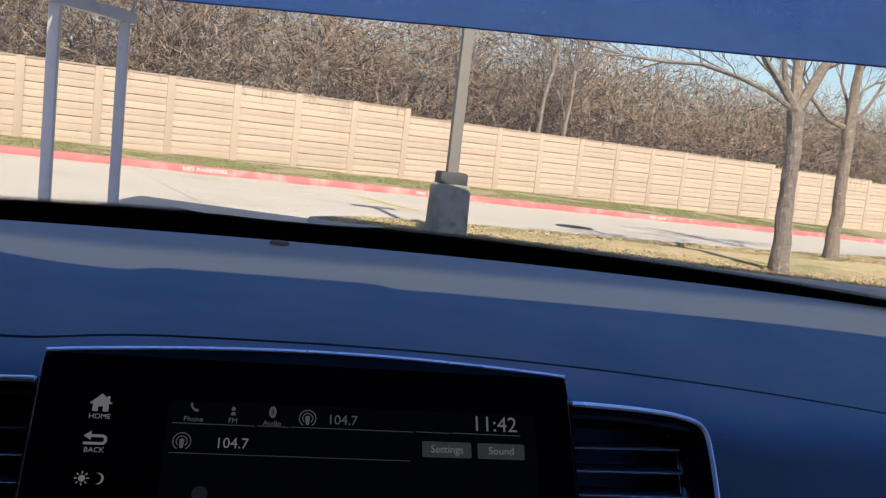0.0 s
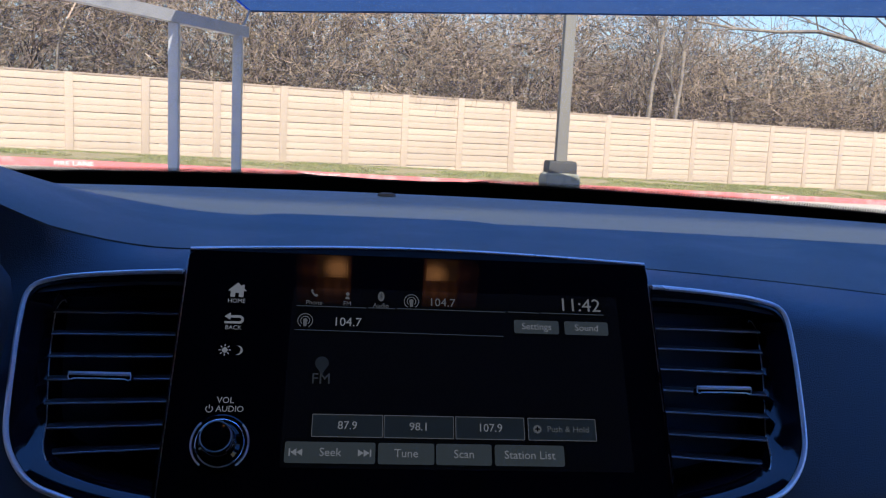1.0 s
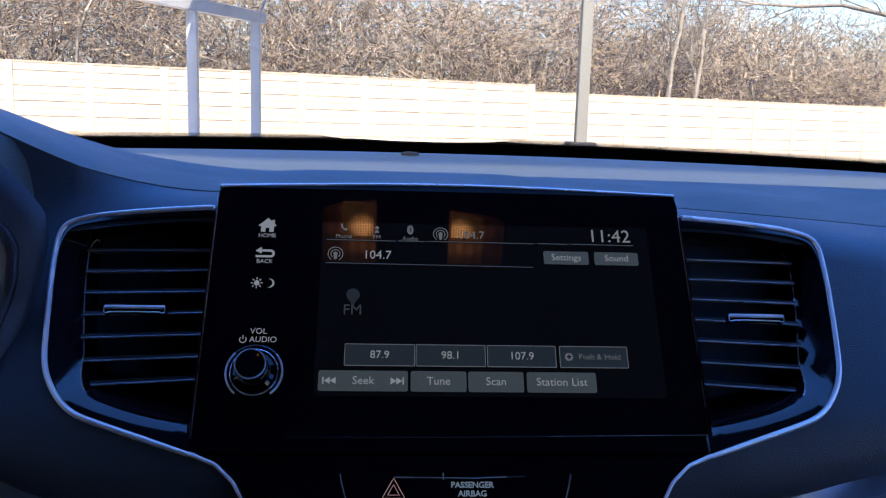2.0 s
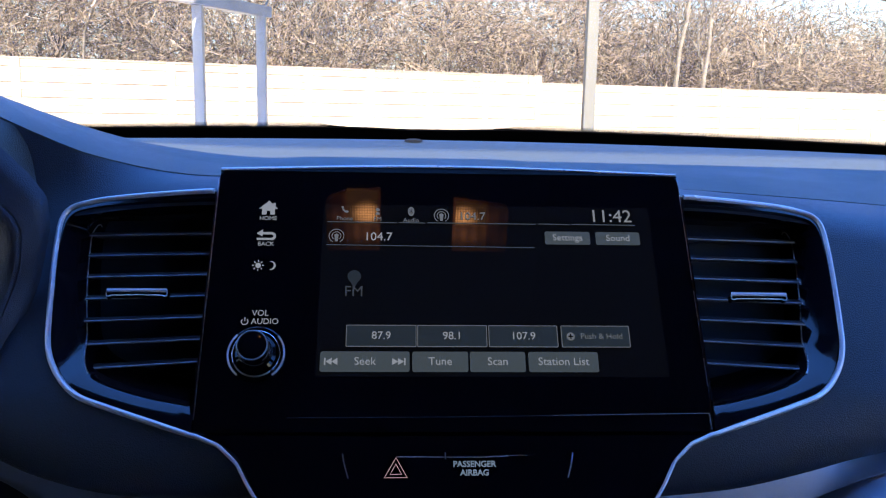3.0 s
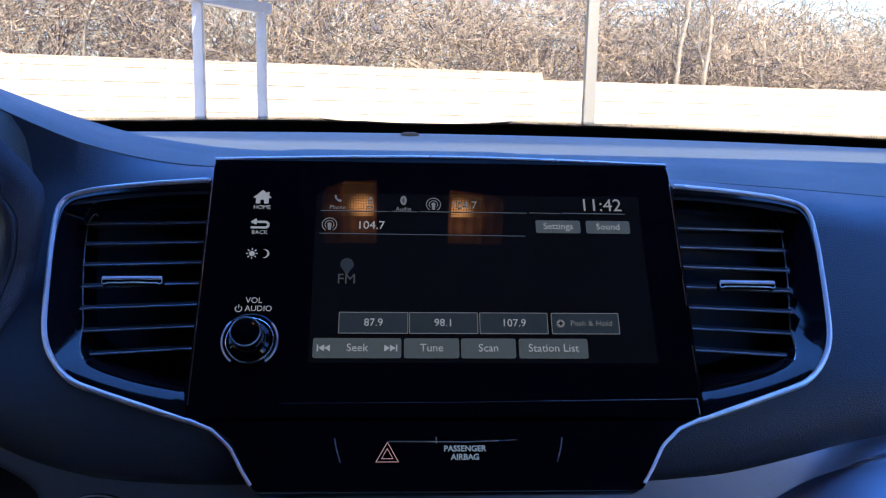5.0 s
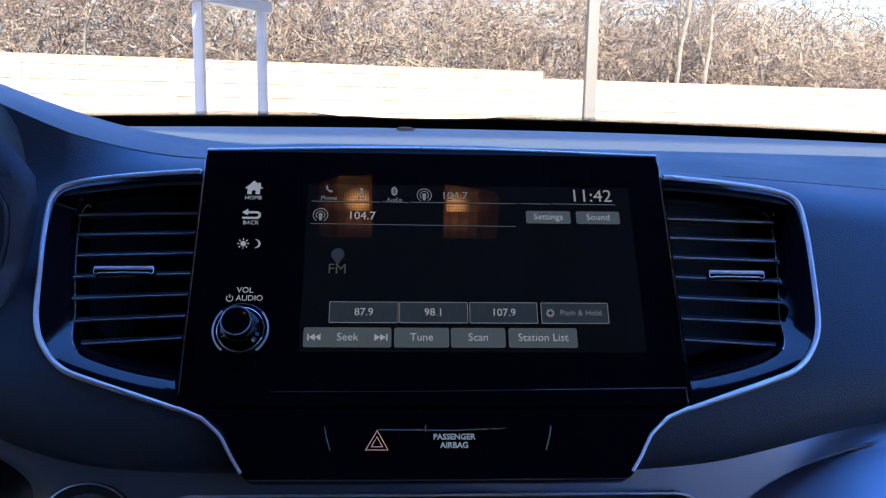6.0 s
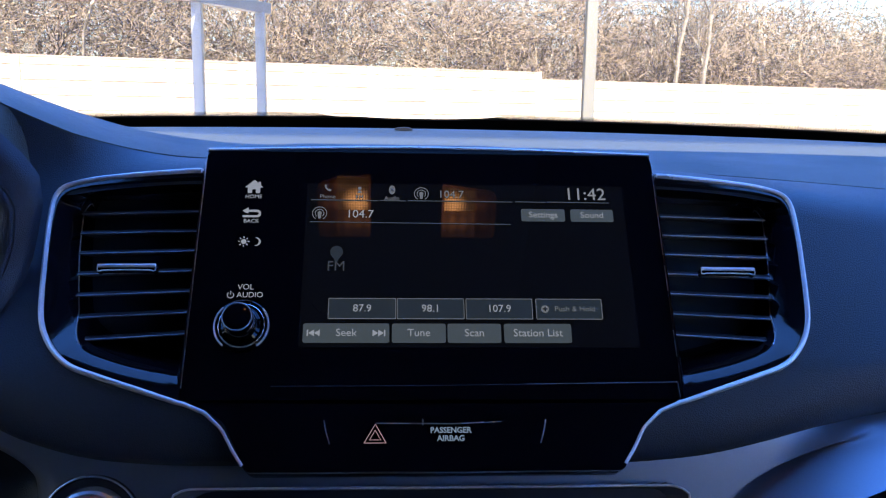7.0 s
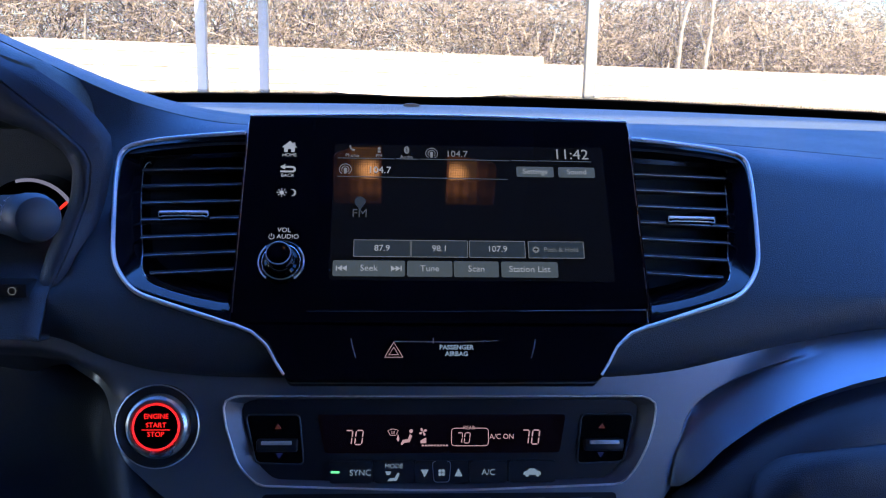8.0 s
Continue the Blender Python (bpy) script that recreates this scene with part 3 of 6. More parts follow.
for k in range(-3, 23):
    s = (k + 0.5) * BAY
    top = wall_top(k)
    wall_piece("post", post_me, k * BAY, 0.0, max(top, wall_top(k - 1)) - 1.315)
    wall_piece("capping", cap_me, s, 0.0, top - 0.035, rng.uniform(-0.15, 0.15))
    z = top - 0.065 - BOARD_H / 2
    row = 0
    while z > wall_base(s) - 0.16:
        row += 1
        wall_piece("board", board_me, s, rng.uniform(-0.006, 0.006), z + (0.003 if row % 2 else -0.003), rng.uniform(-0.12, 0.12))
        z -= BOARD_H


def sticks(segs, sides=3):
    """Tapered sticks from rows of (a, b, radius at a, radius at b) as plain vertex and face lists."""
    verts, faces = [], []
    for a, b, ra, rb in segs:
        t = (b - a).normalized()
        u = t.cross(Vector((0, 0, 1)) if abs(t.z) < 0.9 else Vector((1, 0, 0))).normalized()
        v = t.cross(u)
        i = len(verts)
        for p, r in ((a, ra), (b, rb)):
            for j in range(sides):
                c = 2 * math.pi * j / sides
                verts.append(p + u * (r * math.cos(c)) + v * (r * math.sin(c)))
        for j in range(sides):
            faces.append((i + j, i + (j + 1) % sides, i + sides + (j + 1) % sides, i + sides + j))
    return verts, faces


def stick_object(name, segs, mat, sides=3):
    verts, faces = sticks(segs, sides)
    me = bpy.data.meshes.new(name)
    me.from_pydata(verts, [], faces)
    me.materials.append(mat)
    return new(name, me)


# dead creepers clinging to the wall
rng = random.Random(21)
segs = []
for s_at, drop in ((2.7, 0.9), (3.5, 0.5), (5.5, 0.45), (6.1, 0.5), (6.6, 0.55), (7.5, 0.45), (7.9, 0.6), (8.5, 0.75), (9.1, 0.9), (9.5, 0.5), (10.7, 0.45), (12.2, 0.35), (14.5, 0.25), (19.4, 0.3), (34, 0.9), (35, 1.0), (36, 1.1)):
    for _ in range(3):
        p = wall_pt(s_at + rng.uniform(-0.25, 0.25), 0.05, wall_top(int(s_at / BAY)) + 0.02)
        d = Vector((0, 0, -1)) + ALONG * rng.uniform(-0.5, 0.6)
        left = drop * rng.uniform(0.2, 0.8)
        while left > 0:
            q = p + d.normalized() * 0.12
            segs.append((p, q, 0.0045, 0.004))
            d += ALONG * rng.uniform(-0.5, 0.5)
            d.z = min(d.z, -0.4)
            p, left = q, left - 0.12
tagged(stick_object("creeper", segs, M_TWIG), "dead brown creeper stems hanging over the wall", "creeper", kind="stuff")


# ---- woods behind the wall ----
def grow(rng, segs, p, d, length, r, depth, spread, n=3, wob=0.22):
    """A limb that bends and forks into thinner ones."""
    for i in range(n):
        d = (d + Vector((rng.uniform(-1, 1), rng.uniform(-1, 1), rng.uniform(-0.5, 0.7))) * wob).normalized()
        q = p + d * (length / n)
        r2 = r * 0.87 ** (3 / n)
        segs.append((p, q, r, r2))
        p, r = q, r2
        if depth and rng.random() < 2.25 / n:
            side = Vector((rng.uniform(-1, 1), rng.uniform(-1, 1), rng.uniform(-0.2, 0.8))).normalized()
            grow(rng, segs, p, (d + side * spread).normalized(), length * rng.uniform(0.45, 0.75), r * 0.6, depth - 1, spread, n, wob)
    if depth:
        for _ in range(2):
            side = Vector((rng.uniform(-1, 1), rng.uniform(-1, 1), rng.uniform(-0.3, 0.7))).normalized()
            grow(rng, segs, p, (d + side * spread).normalized(), length * rng.uniform(0.55, 0.8), r * 0.75, depth - 1, spread, n, wob)


def wood_top(s):
    """Height of the thicket along the wall: high before the car, lower to the right."""
    return lerp_table(s, [(-30, 8.8), (8, 8.6), (14, 8.0), (20, 7.5), (26, 7.1), (34, 6.9), (60, 7.0)])


def thicket(s, w, z):
    """How dense the brush is at a place: clumps with gaps between them."""
    return 0.55 + 1.5 * noise.noise((s * 0.5, w * 0.35, z * 0.6)) + 0.8 * noise.noise((s * 1.3, w * 0.6 + 9, z * 1.3))


rng = random.Random(7)
trunks, twigs = [], []
for _ in range(210):
    s, w = rng.uniform(-22, 50), -rng.uniform(2.2, 16)
    h = wood_top(s) * rng.uniform(0.75, 1.15)
    p = wall_pt(s, w, wall_base(s) - 0.3)
    segs = []
    grow(rng, segs, p, Vector((rng.uniform(-0.25, 0.25), rng.uniform(-0.25, 0.25), 1)).normalized(), h * 0.42, rng.uniform(0.035, 0.095), 3, 0.8, 5, 0.32)
    for sg in segs:
        (trunks if sg[2] > 0.035 else twigs).append((sg[0], sg[1], max(sg[2], 0.007), max(sg[3], 0.006)))
for _ in range(53500):
    s, w = rng.uniform(-20, 50), -abs(rng.gauss(0, 4.0)) - 1.9
    z = wall_base(s) + rng.uniform(0.8, 1.0) * wood_top(s) * rng.betavariate(1.3, 1.6)
    if rng.random() > thicket(s, w, z):
        continue
    p = wall_pt(s, w, z)
    d = Vector((rng.gauss(0, 1), rng.gauss(0, 1), rng.gauss(0.35, 0.7))).normalized()
    for _ in range(3):
        q = p + d * rng.uniform(0.25, 0.6)
        twigs.append((p, q, rng.uniform(0.007, 0.015), 0.006))
        side = Vector((rng.gauss(0, 1), rng.gauss(0, 1), rng.gauss(0.2, 0.7))).normalized()
        twigs.append((q, q + (d + side).normalized() * rng.uniform(0.2, 0.5), 0.008, 0.004))
        p, d = q, (d + side * 0.5).normalized()
for _ in range(52000):
    s, w = rng.uniform(-26, 60), -rng.uniform(6, 24)
    p = wall_pt(s, w, wall_base(s) + wood_top(s) * 1.05 * rng.betavariate(1.1, 1.9))
    d = Vector((rng.gauss(0, 1), rng.gauss(0, 1), rng.gauss(0.6, 0.7))).normalized()
    r = rng.uniform(0.009, 0.021)
    for _ in range(2):
        q = p + d * rng.uniform(0.35, 0.8)
        twigs.append((p, q, r, r * 0.7))
        p, r, d = q, r * 0.7, (d + Vector((rng.gauss(0, 0.35), rng.gauss(0, 0.35), rng.gauss(0.1, 0.3)))).normalized()
tagged(stick_object("woodland_trunks", trunks, M_LIMB, 5), "pale bare winter trunks and limbs behind the wall", "trees", kind="stuff")
tagged(stick_object("woodland_brush", twigs, M_TWIG), "dense grey brown leafless brush behind the wall", "trees", kind="stuff")

# curled dead leaves still on the brush
verts, faces = [], []
for _ in range(30000):
    s, w = rng.uniform(-20, 50), -abs(rng.gauss(0, 3.5)) - 0.6
    p = wall_pt(s, w, wall_base(s) + wood_top(s) * rng.betavariate(1.2, 2.0))
    a = Vector((rng.gauss(0, 1), rng.gauss(0, 1), rng.gauss(0, 1))).normalized() * rng.uniform(0.02, 0.05)
    b = a.cross(Vector((rng.gauss(0, 1), rng.gauss(0, 1), rng.gauss(0, 1)))).normalized() * 0.02
    i = len(verts)
    verts += [p - a, p + b, p + a + b * 0.4, p - b]
    faces += [(i, i + 1, i + 2), (i, i + 2, i + 3)]
me = bpy.data.meshes.new("woodland_leaves")
me.from_pydata(verts, [], faces)
me.materials.append(M_LEAF)
tagged(new("woodland_leaves", me), "dead brown leaves caught in the brush", "leaves", kind="stuff")


def round_branch(bm, pts, radii, sides=10):
    """A limb swept through pts with its own radius at each."""
    rings = []
    pts = [Vector(p) for p in pts]
    for i, p in enumerate(pts):
        t = (pts[min(i + 1, len(pts) - 1)] - pts[max(i - 1, 0)]).normalized()
        u = t.cross(Vector((0.2, 1, 0))).normalized()
        v = t.cross(u)
        rings.append([p + (u * math.cos(c) + v * math.sin(c)) * radii[i] * (1 + 0.06 * math.sin(3 * c + i)) for c in (2 * math.pi * j / sides for j in range(sides))])
    return loft(bm, rings, caps=True)


def bend(a, b, n, wob, rng):
    a, b = Vector(a), Vector(b)
    return [a.lerp(b, i / n) + (Vector((rng.uniform(-wob, wob), rng.uniform(-wob, wob), rng.uniform(-wob, wob))) if 0 < i < n else Vector()) for i in range(n + 1)]


def rough_trunk(bm, pts, radii, girth):
    """A trunk with ridged, plated bark."""
    rings, n, sides = [], 84, 40
    for i in range(n + 1):
        f = i / n * (len(pts) - 1)
        k = min(int(f), len(pts) - 2)
        c, r = pts[k].lerp(pts[k + 1], f - k), radii[k] + (radii[k + 1] - radii[k]) * (f - k)
        ring = []
        for j in range(sides):
            a = 2 * math.pi * j / sides
            u, v = math.cos(a), math.sin(a)
            plate = abs(noise.noise((u * 5.5, v * 5.5, c.z * 5))) + 0.5 * noise.noise((u * 13, v * 13, c.z * 16))
            ring.append(c + Vector((u, v, 0)) * (r + girth * (0.16 * plate - 0.05 + 0.08 * noise.noise((u * 1.5, v * 1.5, c.z * 1.6)))))
        rings.append(ring)
    return loft(bm, rings, caps=True)


def island_tree(seed, at, fork, girth, limbs, label):
    """A bare tree: flared trunk to the fork, main limbs, and a crown of fine twigs."""
    rng = random.Random(seed)
    tree = thing("tree", label, "tree", at, group="bare trees on the island")
    at, fork = Vector(at), Vector(fork)
    pts = bend(at - Vector((0, 0, 0.1)), fork, 8, 0.02, rng)
    bm = bmesh.new()
    rough_trunk(bm, pts, [girth * k for k in (1.5, 1.2, 1.08, 1.0, 0.95, 0.92, 0.9, 0.92, 1.05)], girth)
    part("trunk", bm, M_BARK, tree)
    fine = []
    for end, r, *way in limbs:
        line = bend(fork, end, 6, 0.06, rng)
        if way:
            line = resample([fork, *(Vector(p) for p in way), Vector(end)], 7, closed=False)
        bm = bmesh.new()
        round_branch(bm, line, [r * (1 - 0.11 * i) for i in range(7)], 9)
        part("limb", bm, M_BARK, tree)
        for i in (2, 3, 4, 5, 6, 6):
            d = (line[i] - line[i - 1]).normalized()
            for _ in range(2):
                side = Vector((rng.uniform(-1, 1), rng.uniform(-1, 1), rng.uniform(-0.2, 1))).normalized()
                grow(rng, fine, line[i], (d + side * 0.8).normalized(), rng.uniform(0.5, 1.0), r * 0.28, 2, 0.8)
    verts, faces = sticks([(a, b, max(ra, 0.004), max(rb, 0.003)) for a, b, ra, rb in fine], 4)
    me = bpy.data.meshes.new("twigs")
    me.from_pydata([v - at for v in verts], [], faces)
    me.materials.append(M_BARK)
    ob = new("twigs", me)
    ob.parent = tree
    return tree


island_tree(31, (7.15, 10.0, 0.06), (7.0, 10.0, 2.28), 0.112,
            [((5.95, 9.9, 3.4), 0.062, (6.86, 10.0, 2.46), (6.38, 9.95, 2.9)), ((4.0, 10.2, 2.78), 0.036, (6.6, 10.0, 2.48), (6.1, 10.0, 2.6), (5.82, 10.0, 2.72), (5.4, 10.1, 2.73), (4.77, 10.1, 2.67)),
             ((7.95, 10.1, 4.0), 0.088, (7.12, 10.0, 2.5), (7.35, 10.0, 2.97)), ((6.7, 10.2, 4.2), 0.05, (6.85, 10.1, 2.6), (6.77, 10.1, 2.91)), ((7.15, 10.4, 4.8), 0.085, (7.03, 10.12, 2.6), (7.06, 10.25, 3.2))],
            "bare winter tree with a forked rough grey brown trunk")
island_tree(33, (10.24, 13.0, 0.02), (10.15, 13.0, 2.38), 0.112,
            [((9.0, 12.9, 3.15), 0.05, (9.98, 13.0, 2.42), (9.64, 13.0, 2.52), (9.28, 13.0, 2.87)), ((10.35, 13.0, 4.7), 0.105, (10.14, 13.0, 3.1), (10.16, 13.0, 3.5)), ((11.6, 13.2, 3.5), 0.03, (10.3, 13.0, 3.1), (10.65, 13.1, 3.28)), ((11.3, 12.8, 4.2), 0.035), ((9.7, 13.4, 5.0), 0.032)],
            "bare winter tree with a pale patched slender trunk")
island_tree(35, (14.8, 12.0, 0.0), (14.9, 12.0, 2.2), 0.12, [((14.2, 12, 4.0), 0.07), ((15.6, 12.3, 3.8), 0.06), ((13.0, 11.5, 2.7), 0.045)],
            "bare winter tree farther along the island")

# two pale trunks that lean together above the wall
for a, b, r in (((9.35, 28.6, 0), (10.1, 28.9, 6.8), 0.1), ((10.35, 28.9, 0), (11.1, 29.1, 7.0), 0.095)):
    rng = random.Random(int(a[0] * 10))
    tree = thing("tree", "tall pale bare trunk rising from the brush behind the wall", "tree", a, group="trees behind the wall")
    line = bend(a, b, 8, 0.08, rng)
    bm = bmesh.new()
    round_branch(bm, line, [r * (1 - 0.07 * i) for i in range(9)], 9)
    part("trunk", bm, M_LIMB, tree)
    fine = []
    for i in (3, 4, 4, 5, 5, 6, 6, 7, 7, 8, 8):
        side = Vector((rng.uniform(-1, 1), rng.uniform(-1, 1), rng.uniform(0.5, 1.4))).normalized()
        grow(rng, fine, line[i], side, rng.uniform(0.8, 1.9), r * rng.uniform(0.3, 0.6), 2, 0.7)
    verts, faces = sticks(fine, 4)
    me = bpy.data.meshes.new("crown")
    me.from_pydata([v - Vector(a) for v in verts], [], faces)
    me.materials.append(M_LIMB)
    ob = new("crown", me)
    ob.parent = tree

# ---- lamp standard ----
PX, PY = 2.553, 11.0
lamp = thing("street_lamp", "square grey brown lamp pole on a tall weathered concrete footing", "street lamp", (PX, PY, 0))
bm = bmesh.new()
loft(bm, [[Vector((PX + x * w, PY + y * w, z)) for x, y in rounded([(-1, -1), (1, -1), (1, 1), (-1, 1)], 0.25, 3)] for w, z in ((0.262, -0.1), (0.25, 0.5), (0.245, 0.68), (0.23, 0.74), (0.2, 0.765))], caps=True)
part("footing", bm, M_BASE, lamp, "chipped grey concrete footing")
bm = bmesh.new()
loft(bm, [[Vector((PX + x * w, PY + y * w, z)) for x, y in rounded([(-1, -1), (1, -1), (1, 1), (-1, 1)], 0.08, 2)] for w, z in ((0.195, 0.765), (0.19, 0.9), (0.175, 0.925))], caps=True)
part("base_cover", bm, M_IRON, lamp, "dark square base cover")
bm = bmesh.new()
loft(bm, [[Vector((PX + x * w, PY + y * w, z)) for x, y in rounded([(-1, -1), (1, -1), (1, 1), (-1, 1)], 0.2, 3)] for w, z in ((0.078, 0.92), (0.066, 5.03))], caps=True)
part("pole", bm, M_POLE, lamp)
bm = bmesh.new()
box(bm, (PX - 0.45, PY - 0.16, 5.02), (PX + 0.43, PY + 0.16, 5.16), bevel=0.03)
part("lamp_head", bm, M_POLE, lamp)

# ---- shade structure: steel frame and blue cloth ----
AX, AY, BX, BY = -2.076, 8.58, -1.544, 9.263
frame_ob = thing("shade_structure", "galvanised steel posts and beam holding the shade cloth", "canopy support", (AX, AY, 0))
for x, y, top in ((AX, AY, 2.209), (BX, BY, 2.193)):
    bm = bmesh.new()
    loft(bm, [[Vector((x + a * 0.052, y + b * 0.052, z)) for a, b in rounded([(-1, -1), (1, -1), (1, 1), (-1, 1)], 0.25, 3)] for z in (-0.05, top)], caps=True)
    part("post", bm, M_GALV, frame_ob)
    bm = bmesh.new()
    box(bm, (x - 0.12, y - 0.12, -0.02), (x + 0.12, y + 0.12, 0.025), bevel=0.005)
    part("base_plate", bm, M_GALV, frame_ob)
BEAM_A, BEAM_B = Vector((-3.505, 6.45, 2.33)), Vector((-1.476, 9.355, 2.231))
bm = bmesh.new()
tube(bm, [BEAM_A, BEAM_B], 0.152, 0.167, (0, 0, 1), 4)
part("beam", bm, M_GALV, frame_ob)
bm = bmesh.new()
tube(bm, [(BX, BY, 2.17), (-1.56, 9.9, 2.42), (-1.6, 10.5, 2.61)], 0.025, sides=8)
part("tie", bm, M_GALV, frame_ob)

P0, P1, P2, P3 = Vector((-1.6, 10.55, 2.62)), Vector((9.22, 6.38, 2.626)), Vector((17.0, -1.3, 3.7)), Vector((-4.0, -1.3, 3.6))
HIGH = Vector((-2.4, 4.6, 3.1))
BACK_EDGE = 0.755


def cloth_pt(u, v):
    """u along the front hem, v from the front hem to the back; the near side edge swings out to a high corner."""
    a = P0 * (1 - v) ** 2 + HIGH * 2 * v * (1 - v) + P3 * v * v
    p = a.lerp(P1.lerp(P2, v), u)
    p.z += -0.15 * math.sin(math.pi * u) * math.sin(math.pi * v) + 0.02 * noise.noise((u * 6, v * 6, 1))
    return p


rows = [[cloth_pt(j / 40, v) for j in range(41)] for v in (0, 0.04, 0.08, 0.12, 0.16, 0.2, 0.24, 0.3, 0.37, 0.44, 0.51, 0.58, 0.65, 0.72, 0.79, 0.86, 0.93, 1.0)]
canopy = thing("shade_canopy", "large blue shade cloth stretched over the parking bay", "canopy", P0, group="shade cloths")
part("cloth", grid_faces(bmesh.new(), rows[8:]), M_CLOTH, canopy)
# front strip painted darker; the cloth behind stays bright to light the cabin
part("border", grid_faces(bmesh.new(), rows[:9]), M_CLOTH_DARK, canopy, "front strip of the blue cloth with shade put into its colour")
# unseen strip added to dim part of the sun band on the dash
part("sun_leak_strip", grid_faces(bmesh.new(), [[P3.lerp(P2, j / 20) + Vector((0, -y, 0)) for j in range(21)] for y in (0.0, 0.25, 0.5, BACK_EDGE)]), M_CLOTH_SUNLEAK, canopy, "added unseen strip that lets part of the sun through")
# unseen cloth added behind the car; the gap before it lets the sun in
canopy_two = thing("shade_canopy", "added unseen blue shade cloth behind the car that bounds the sun gap", "canopy", (-7, -2.7, 3.6), group="shade cloths")
part("cloth", grid_faces(bmesh.new(), [[(-7 + 27 * j / 12, -2.7 - 14 * i / 12, 3.6 - 0.2 * math.sin(math.pi * i / 12) * math.sin(math.pi * j / 12)) for j in range(13)] for i in range(13)]), M_CLOTH, canopy_two)
for x, y in ((-7, -2.7), (20, -2.7), (-7, -16.7), (20, -16.7)):
    bm = bmesh.new()
    box(bm, (x - 0.07, y - 0.07, -0.05), (x + 0.07, y + 0.07, 3.61), bevel=0.015)
    part("post", bm, M_GALV, canopy_two)
# another unseen cloth, added on the right to shape the light
canopy_four = thing("shade_canopy", "added unseen blue shade cloth to the right that tints the light", "canopy", (21, -14, 3.5), group="shade cloths")
part("cloth", grid_faces(bmesh.new(), [[(21 + 26 * j / 12, -14 + 20 * i / 12, 3.5 - 0.2 * math.sin(math.pi * i / 12) * math.sin(math.pi * j / 12)) for j in range(13)] for i in range(13)]), M_CLOTH, canopy_four)
for x, y in ((21, -14), (47, -14), (21, 6), (47, 6)):
    bm = bmesh.new()
    box(bm, (x - 0.07, y - 0.07, -0.05), (x + 0.07, y + 0.07, 3.51), bevel=0.015)
    part("post", bm, M_GALV, canopy_four)
# added out of view so light from the left comes in dim and blue
canopy_three = thing("shade_canopy", "added unseen blue shade cloth on the left that dims and blues the light", "canopy", (-5, -1.3, 3.3), group="shade cloths")
part("cloth", grid_faces(bmesh.new(), [[(-5 - 13 * j / 10, -1.3 + 8.5 * i / 10, 3.3 - 0.2 * math.sin(math.pi * i / 10) * math.sin(math.pi * j / 10)) for j in range(11)] for i in range(11)]), M_CLOTH, canopy_three)
for x, y in ((-18, -1.3), (-18, 7.2)):
    bm = bmesh.new()
    box(bm, (x - 0.07, y - 0.07, -0.05), (x + 0.07, y + 0.07, 3.31), bevel=0.015)
    part("post", bm, M_GALV, canopy_three)
bm = bmesh.new()
tube(bm, rows[0], 0.03, sides=6)
part("hem", bm, M_CLOTH_DARK, canopy, "rolled blue hem")
bm = bmesh.new()
tube(bm, [r[0] for r in rows], 0.03, sides=6)
part("hem", bm, M_CLOTH, canopy, "rolled blue hem")


# ---- car cabin ----
def face_y(x, z):
    """The sloping face of dash and vents; its upper outer parts fall back."""
    return 0.682 * (z - 1.12) + 2.74 * max(min(abs(x), 0.36) - 0.1228, 0) * max(z - 1.075, 0)


def vent_pt(x, z, d=0.0):
    """A point of the vent face, d metres behind it."""
    return Vector((x, face_y(x, z) + 1.2 * d, z))


PANEL = pose(0, 0, 1.12, -34.3)           # screen plane: x right, y into the dash, z up along the screen


def on_panel(x, v, d=0.0):
    return PANEL @ Vector((x, d, v))


def panel_text(x, v, d=-0.0004):
    """Text plane on the screen: x right, y up, z towards the viewer."""
    return PANEL @ Matrix.Translation((x, d, v)) @ pose(0, 0, 0, 90)


FASCIA = pose(0, -0.043, 1.0124, -15)     # lower fascia plane


def on_fascia(x, v, d=0.0):
    return FASCIA @ Vector((x, d, v))


def fascia_text(x, v, d):
    return FASCIA @ Matrix.Translation((x, d, v)) @ pose(0, 0, 0, 90)


